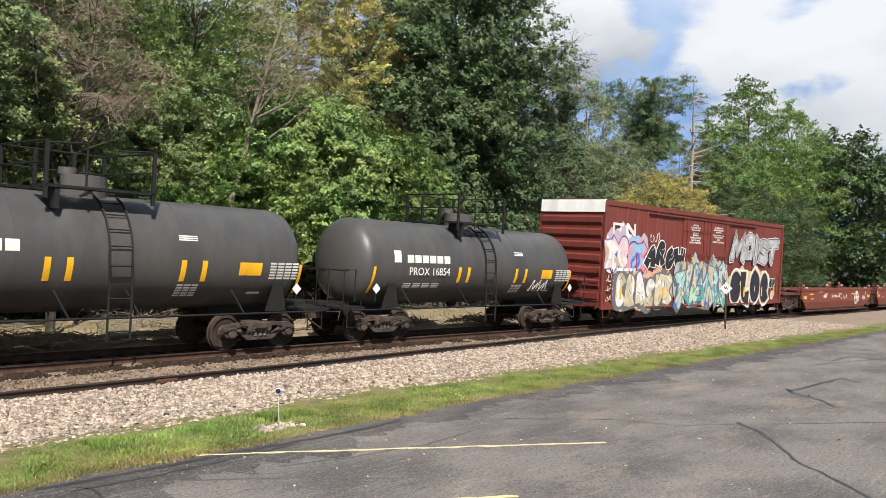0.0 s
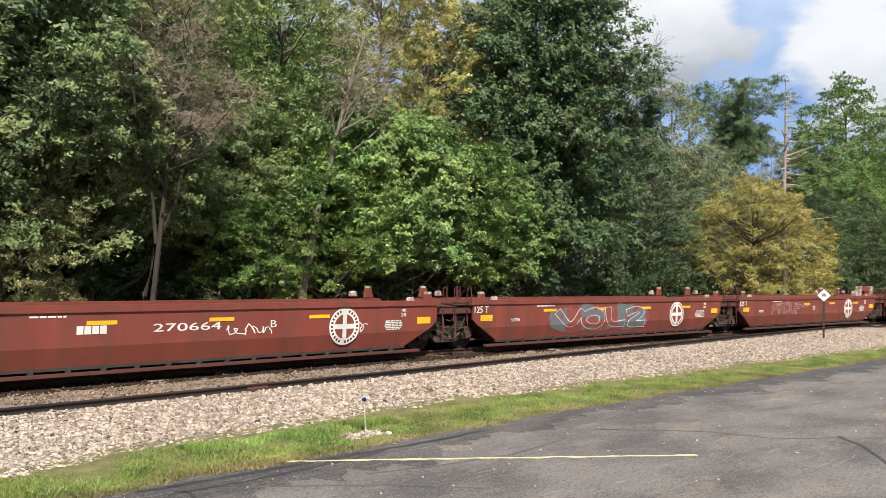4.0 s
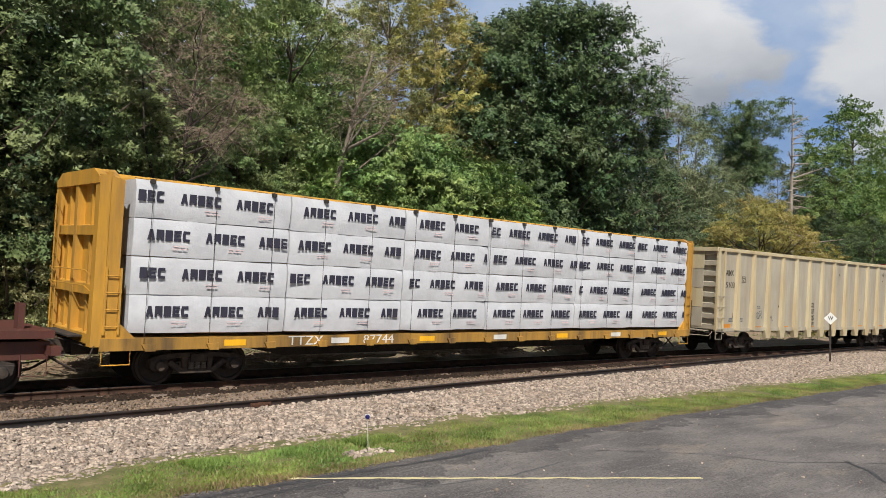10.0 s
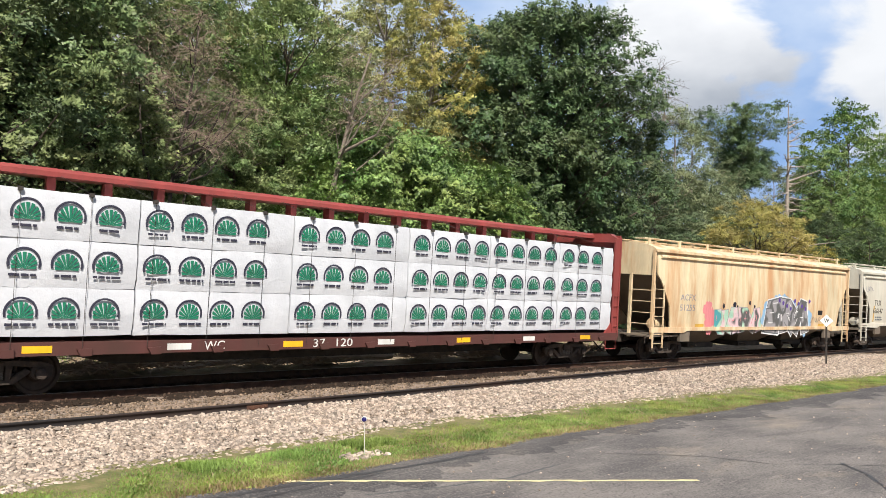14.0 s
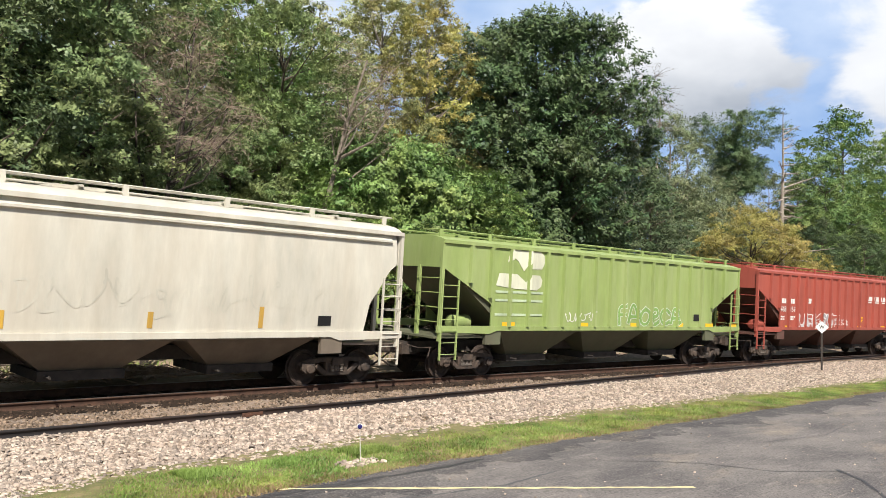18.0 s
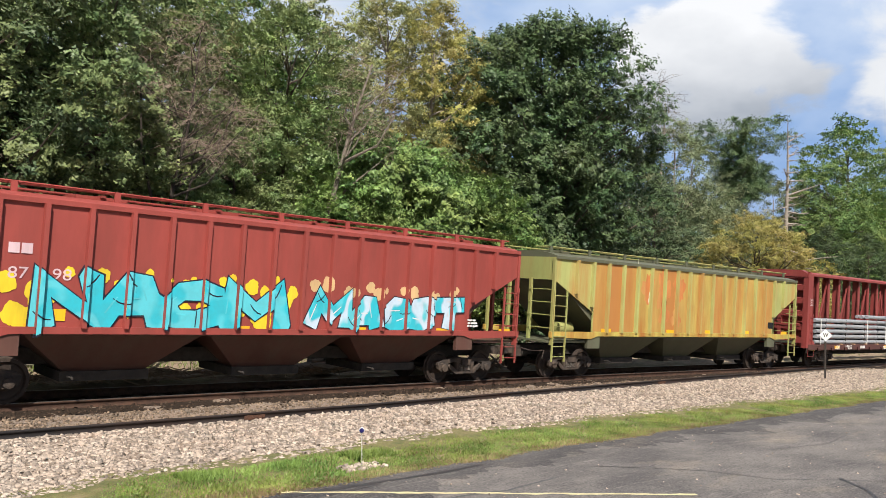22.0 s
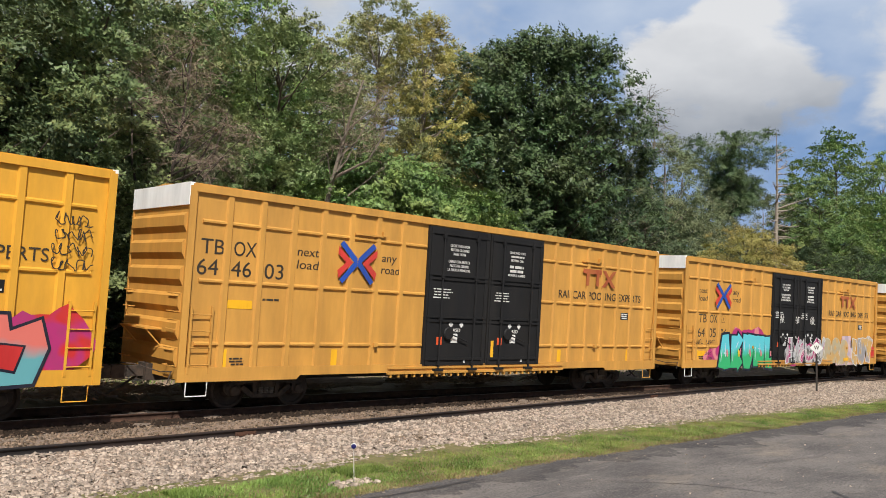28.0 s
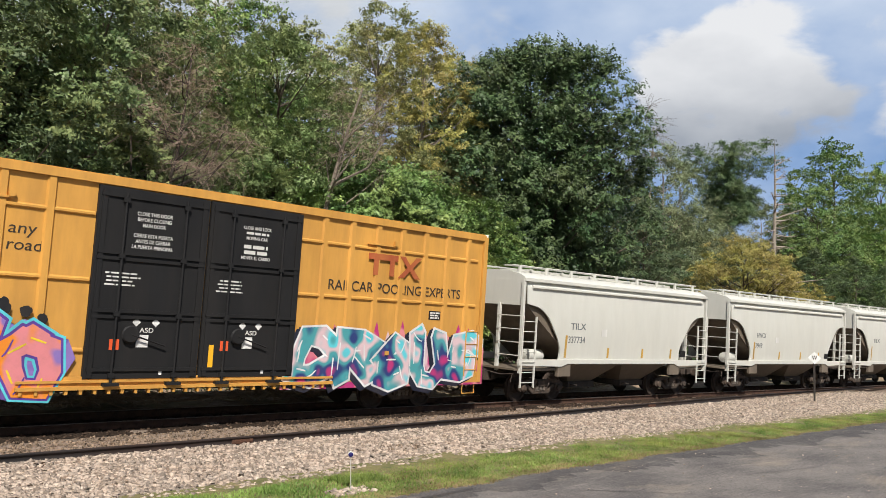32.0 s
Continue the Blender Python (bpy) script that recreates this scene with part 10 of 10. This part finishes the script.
ob, X, w = beam_car(314.04, 336.89, "dark red centre-beam flat car with open truss and stacked grey pipes", BEAM_RED, deck=SILL_BROWN)
TIMBER = surface("pale_timber", [(0.3, (0.30, 0.17, 0.09)), (0.7, (0.50, 0.32, 0.19))], rough=0.9, scale=6, stretch=(0.4, 4, 4), bump=0.4)
for x0, x1, lo, hi in ((0.8, 7.9, 0, 5), (6.62, 15.02, 5, 6), (7.93, 15.02, 0, 5), (15.1, 22.3, 0, 5)):
    for i in range(lo, hi):
        z = 1.24 + i * 0.262
        for j in range(3):
            shift = 0.05 * ((i * 3 + j * 5) % 4)
            pipe = part("pipe", rod(bmesh.new(), [(X(x0 + shift), -w + 0.10 + j * 0.24, z), (X(x1 - 0.05 + shift), -w + 0.10 + j * 0.24, z)], 0.096, 12), PIPE, ob, "long grey plastic pipe", smooth=True)
            if j == 0:
                for x in (1.75, 4.0, 6.23, 9.2, 11.32, 13.61, 16.73, 18.91, 21.13):
                    if x0 + 0.2 < x < x1:
                        part("pipe_bell", rod(bmesh.new(), [(X(x - 0.14), -w + 0.10, z), (X(x + 0.10), -w + 0.10, z)], 0.106, 12), PIPE, pipe, smooth=True)
    if lo == 0:
        for x in (1.75, 4.0, 6.23, 9.2, 11.32, 13.61, 16.73, 18.91, 21.13):
            if x0 + 0.2 < x < x1:
                part("spacer", box(bmesh.new(), X(x) + 0.09, X(x) + 0.15, -w + 0.01, -w + 0.6, 1.14, 2.36), DARK, ob, "dark timber spacer")
for x, hi in ((1.28, 2.38), (6.62, 2.4), (9.01, 2.66), (14.2, 2.66), (16.16, 2.38), (21.4, 2.38)):
    part("strap", prism(bmesh.new(), [(X(x) - 0.045, hi), (X(x) + 0.045, hi), (X(x) + 0.055, 1.16), (X(x) + 0.12, 1.06), (X(x) + 0.02, 1.06), (X(x) - 0.035, 1.16)], "y", -w - 0.022, -w - 0.010), CHALK, ob, "white web strap")
letters(ob, "AOK", X(2.87), 0.88, 0.2, CHALK, -w - 0.046, 0.5)
letters(ob, "27956", X(4.0), 0.88, 0.2, CHALK, -w - 0.046, 0.75)
bars(ob, X(8.66), X(9.6), 0.86, 1.04, 2, CHALK, -w - 0.046, 3)
for k in range(13):
    x = X(3.5 + 1.45 * k)
    part("timber_block", box(bmesh.new(), x, x + 0.2, -w - 0.05, -w + 0.2, 1.1, 1.16), TIMBER, ob, "pale timber block")
for a, b, c, d in ((0.0, 0.3, 3.28, 3.30), (0.0, 0.3, 2.98, 3.0), (0.0, 0.02, 3.0, 3.28), (0.28, 0.3, 3.0, 3.28)):
    plate(ob, X(0.04 + a), X(0.04 + b), c, d, -w - 0.012, CHALK, "data_plate")
letters(ob, "C", X(0.13), 3.04, 0.1, CHALK, -w - 0.012)
bars(ob, X(0.1), X(0.28), 3.19, 3.25, 1, CHALK, -w - 0.012, 2)
pan = part("stencil", box(bmesh.new(), -1.25, 1.25, -0.004, 0.0, 1.75, 4.3), BEAM_RED, ob, "red panel with white stencilled rules", at=pose(X(22.85 - 0.095), 0, 0, 0, 0, -90))
for k, (z, n) in enumerate(((3.85, 3), (2.95, 3), (2.55, 1), (1.95, 3))):
    bars(pan, -0.2, 1.1, z, z + 0.12 * n, n, CHALK, -0.005, k)
bars(pan, -1.1, -0.5, 2.0, 4.1, 16, CHALK, -0.005, 9)
part("mark", patch_of([(0.45, 3.35), (0.62, 3.7), (0.5, 3.7), (0.36, 3.4), (0.2, 3.35)], -0.005), CHALK, pan)
for a, b, c, d in ((17.6, 18.1, 1.06, 1.08), (17.6, 18.1, 0.84, 0.86), (17.6, 17.63, 0.86, 1.06), (18.07, 18.1, 0.86, 1.06), (17.84, 17.86, 0.86, 1.06)):
    plate(ob, X(a), X(b), c, d, -w - 0.046, CHALK, "data_plate")
bars(ob, X(17.66), X(18.05), 0.88, 1.04, 3, CHALK, -w - 0.046, 8)

ob, X, y = yellow_box(338.56, 357.4, "676220", True, " and fresh green graffiti")
block_word(ob, (
    (((0, .1), (.95, .08), (1.0, .95), (.08, 1)), ((.3, .32), (.62, .3), (.66, .55), (.3, .56))),
    (((1.0, .02), (1.5, .0), (1.95, .12), (2.0, .5), (1.7, .55), (1.9, .62), (1.88, 1), (1.05, .96)), ((1.3, .66), (1.6, .66), (1.6, .8), (1.32, .8))),
    (((2.0, .1), (2.4, .0), (2.9, .08), (2.95, 1), (2.55, 1), (2.5, .5), (2.4, 1), (2.05, .98)), ((2.42, .22), (2.56, .22), (2.55, .5), (2.44, .5))),
    (((3.0, .0), (3.35, .0), (3.4, .3), (3.6, .0), (3.98, .02), (3.85, .45), (3.95, .9), (3.7, 1), (3.02, 1)), ((3.3, .6), (3.6, .6), (3.58, .8), (3.32, .8))),
    (((4.0, .02), (4.35, .0), (4.5, .2), (4.7, .0), (5.05, .05), (4.9, .95), (4.1, 1)), ((4.4, .5), (4.65, .5), (4.6, .76), (4.42, .76)))), X(1.15), 1.36, 0.7, 1.55, y, "green")
for k in range(3):
    scrawl(ob, X(4.85 + k * 0.78), 2.42, 0.6, 0.5, y, INK, 40 + k, 3, 0.02)
ground_cloud(ob, X(12.2), 0.95, 6.5, 1.25, y, ("red", "magenta", "red"), 3)
fade("coral_over_aqua", "turq_pale", "coral", 1.5)
block_word(ob, (
    (((0, .04), (1.0, 0), (1.12, 1), (.05, 1)), ((.3, .14), (.68, .2), (.74, .6), (.2, .64))),
    (((1.02, 0), (1.62, .02), (1.95, .98), (1.14, 1)), ((1.58, .0), (1.75, .0), (1.70, .3), (1.66, .3))),
    (((1.66, .34), (1.98, 1), (2.5, 1), (2.62, .74), (2.86, .98), (3.0, .6), (2.72, .05), (2.1, 0)), ((2.46, .12), (2.62, .1), (2.72, .5), (2.6, .5))),
    (((2.76, .06), (3.04, .98), (3.3, 1), (3.4, .7), (3.6, 1), (3.95, .98), (3.9, .05)), ((3.15, .28), (3.5, .2), (3.55, .55), (3.2, .6))),
    (((3.93, .04), (3.98, 1), (4.35, 1), (4.4, .8), (4.85, .95), (5, .55), (4.8, .08)), ((4.2, .3), (4.5, .25), (4.62, .58), (4.2, .62)))), X(11.75), 1.22, 0.68, 1.5, y, "coral_over_aqua")
for k in range(4):
    scrawl(ob, X(17.72), 3.05 + 0.3 * k, 0.75, 0.28, y, INK, 50 + k, 5, 0.022)
ob, X, y = yellow_box(359.25, 377.91, "644603")
ob, X, y = yellow_box(379.89, 398.55, "640506", note=" and bubble graffiti", low=0.95)
ground_cloud(ob, X(1.5), 0.80, 5.7, 0.75, y, ("magenta", "pink", "magenta"), 5)
ground_cloud(ob, X(3.7), 1.75, 2.6, 0.62, y - 0.001, ("magenta", "pink"), 8)
fade("green_to_aqua", "green", "aqua", 1.42)
piece(ob, "AKUHL", X(2.6), 0.68, 4.6, 1.5, y - 0.004, "night", "green_to_aqua", "sky_pale", 0.15, wild=0.07, line=0.07)
for k, nm in enumerate(("pink", "yellow", "pink", "pink")):
    bm = bmesh.new()
    stroke(bm, [(X(3.2 + k * 0.95 + 0.02 * q), 1.5 - 0.10 * q) for q in range(4)], 0.12, y - 0.030)
    part("highlight", bm, SPRAY[nm], ob)
for k in range(2):
    scrawl(ob, X(0.75 + k * 0.85), 1.72, 0.6, 0.22, y, INK, 91 + k, 4, 0.022)
    scrawl(ob, X(1.55), 1.05 + 0.22 * k, 0.5, 0.18, y, INK, 95 + k, 4, 0.02)
scrawl(ob, X(6.55), 1.95, 0.4, 0.22, y, INK, 99, 3, 0.022)
plate(ob, X(2.86), X(3.12), 2.62, 2.9, y + 0.063, INK, "data_plate")
plate(ob, X(2.875), X(3.105), 2.635, 2.885, y + 0.059, YELLOW, "data_plate")
letters(ob, "F", X(2.95), 2.70, 0.12, INK, y + 0.05, 0.08)
ground_cloud(ob, X(8.25), 0.80, 3.0, 1.0, y - 0.066, ("magenta", "grey", "silver"), 12)
piece(ob, "AMCOI", X(8.3), 0.92, 3.9, 1.15, y - 0.07, "white", ("grey", "silver", "magenta"), "white", 0.10, slant=0.12, wild=0.22, line=0.03)
for k in range(3):
    scrawl(ob, X(7.65 + k * 1.55), 2.72, 0.32, 0.42, y - 0.07, CHALK, 70 + k, 5, 0.026)
    scrawl(ob, X(7.75 + k * 1.4), 2.02, 0.4, 0.12, y - 0.07, CHALK, 76 + k, 3, 0.02)
for k in range(3):
    scrawl(ob, X(9.2 + k * 0.95), 0.95, 1.0, 0.7, y - 0.092, CHALK, 80 + k, 3, 0.03)
piece(ob, "RRR", X(12.2), 0.78, 3.0, 1.3, y, "cream", ("sandy", "hazel", "sandy"), "white", 0.16, wild=0.06, line=0.03, style="round")
part("sprayed_cloud", patch_of([(X(13.75), 0.72), (X(15.9), 0.74), (X(16.05), 1.5), (X(15.45), 1.62), (X(15.5), 2.22), (X(14.4), 2.2), (X(14.3), 1.7), (X(13.7), 1.6)], y - 0.002, 0.001), blend("lilac", "rose", "lilac"), ob, "pale lilac sprayed block")
ground_cloud(ob, X(17.55), 0.85, 0.95, 0.8, y, ("red", "magenta"), 14)
piece(ob, "LUY", X(15.6), 0.82, 2.5, 1.35, y - 0.004, "white", ("silver", "sandy", "smoke"), "white", 0.15, slant=0.1, wild=0.2, line=0.04, style="round")
plate(ob, X(14.6), X(15.2), 0.95, 1.1, y - 0.02, REFLECT, "data_plate")
ob, X, y = yellow_box(400.52, 419.18, "644655", note=" and purple graffiti")
puffs(ob, X(0.25), X(1.2), 1.8, 5, 0.30, y, "black", 21, 0.5)
puffs(ob, X(2.0), X(6.4), 2.3, 11, 0.24, y - 0.002, "black", 22, 0.12)
ground_cloud(ob, X(0.3), 0.72, 6.5, 1.45, y - 0.006, ("purple", "violet", "purple"), 6)
piece(ob, "WDeNO", X(0.6), 0.74, 6.0, 1.35, y - 0.008, "purple", ("orange", "pink", "violet", "orange"), "yellow", 0.15, slant=0.12, wave=0.05, wild=0.24, line=0.035, rim="aqua")
spikes(ob, X(11.7), X(18.8), 0.7, 2.45, y, ("magenta", "pink", "magenta", "rose"), 7, 16)
piece(ob, "CReUS", X(11.85), 0.72, 6.7, 1.45, y - 0.003, "white", ("teal", "aqua", "rose", "teal", "navy", "magenta"), "white", 0.16, slant=0.14, wave=0.05, wild=0.2, line=0.035, drop="night")

for s0, s1, mk, num in ((420.96, 432.22, "TILX", "337734"), (433.81, 445.53, "HWCX", "7949"), (446.51, 458.0, "TILX", "")):
    ob, X, y = hopper(s0, s1, "clean pale grey short covered hopper", PALE_NEW, PALE_NEW, (), True, 2, sill_z=1.4, roof_z=4.3, under=GRIME_SHADE, cut=(1.75, 1))
    y -= 0.04
    letters(ob, mk, X(2.5), 2.45, 0.22, SPRAY["grey"], y, 0.8)
    if num:
        letters(ob, num, X(2.4), 2.0, 0.22, SPRAY["grey"], y, 0.9 if len(num) > 4 else 0.6)
    for x, t in ((2.25, 0.75), (4.6, 0.35), (6.7, 0.35), (8.6, 0.35)):
        plate(ob, X(x), X(x + 0.1), 1.5, 1.5 + t, y, STRIPE)
    plate(ob, X(9.3), X(9.7), 1.55, 1.8, y, BLACK, "data_plate")
    plate(ob, X(4.2), X(4.5), 2.25, 2.5, y, CHALK, "data_plate")

# paint follows the sides
for unit, mid, length in CARS:
    if unit.name in BULGES:
        first, second = BULGES[unit.name]
        if second:
            hug(unit, first, second)
        elif first:
            over_ribs(unit, first, 0.045, 0.112)

# the sign's letter
letters(sg, "W", -0.105, 1.755, 0.17, INK, -0.05, 0.21, fat=0.02)
# ---- what moves ----
SPEED_T = (-2, 2, 6, 10, 14, 18, 22, 26, 30, 34)
SPEED = (12.282, 12.343, 12.603, 12.343, 12.412, 12.575, 12.701, 12.656, 12.601, 12.601)


def run(t):
    """How far the train has rolled after t seconds."""
    ts = np.linspace(0, t, int(abs(t) * 20) + 2)
    v = np.interp(ts, SPEED_T, SPEED)
    return float(((v[1:] + v[:-1]) / 2 * np.diff(ts)).sum())


def car_pose(mid, length, t):
    s = mid - run(t)
    q = length * 0.36
    a, b = Vector((s - q, track_y(s - q), 0)), Vector((s + q, track_y(s + q), 0))
    c = (a + b) / 2
    return pose(c.x, c.y, 0, 0, 0, math.degrees(math.atan2(b.y - a.y, b.x - a.x))) @ pose(0, 0, 0, CANT, 0, 0)


def motions():
    mids = {}
    for ob, mid, length in CARS:
        walk(ob, [(i, car_pose(mid, length, i)) for i in range(33)])
        mids[ob.name] = mid
    # wheels turn while their car crosses the open stretch of track
    clock = [i * 0.05 for i in range(641)]
    rolled = [run(t) for t in clock]
    for wheel, carrier, x, dx in SPIN:
        s0 = mids[carrier.name] + x + dx
        on = [i for i in range(641) if -1 < s0 - rolled[i] < 62]
        if len(on) < 3:
            continue
        turn = [(clock[i], pose(dx, 0, 0.457, 0, -math.degrees((rolled[i] - rolled[on[0]]) / 0.457) % 360, 0)) for i in on]
        rows = ([(0, turn[0][1])] if on[0] else []) + turn + ([(32, turn[-1][1])] if on[-1] < 640 else [])
        walk(wheel, rows)
    for ob in CLOUDS:
        walk(ob, [(t, pose(0, 0, 0, 0, 0, -0.24 * (t - 9))) for t in (0, 8, 16, 24, 32)])


motions()
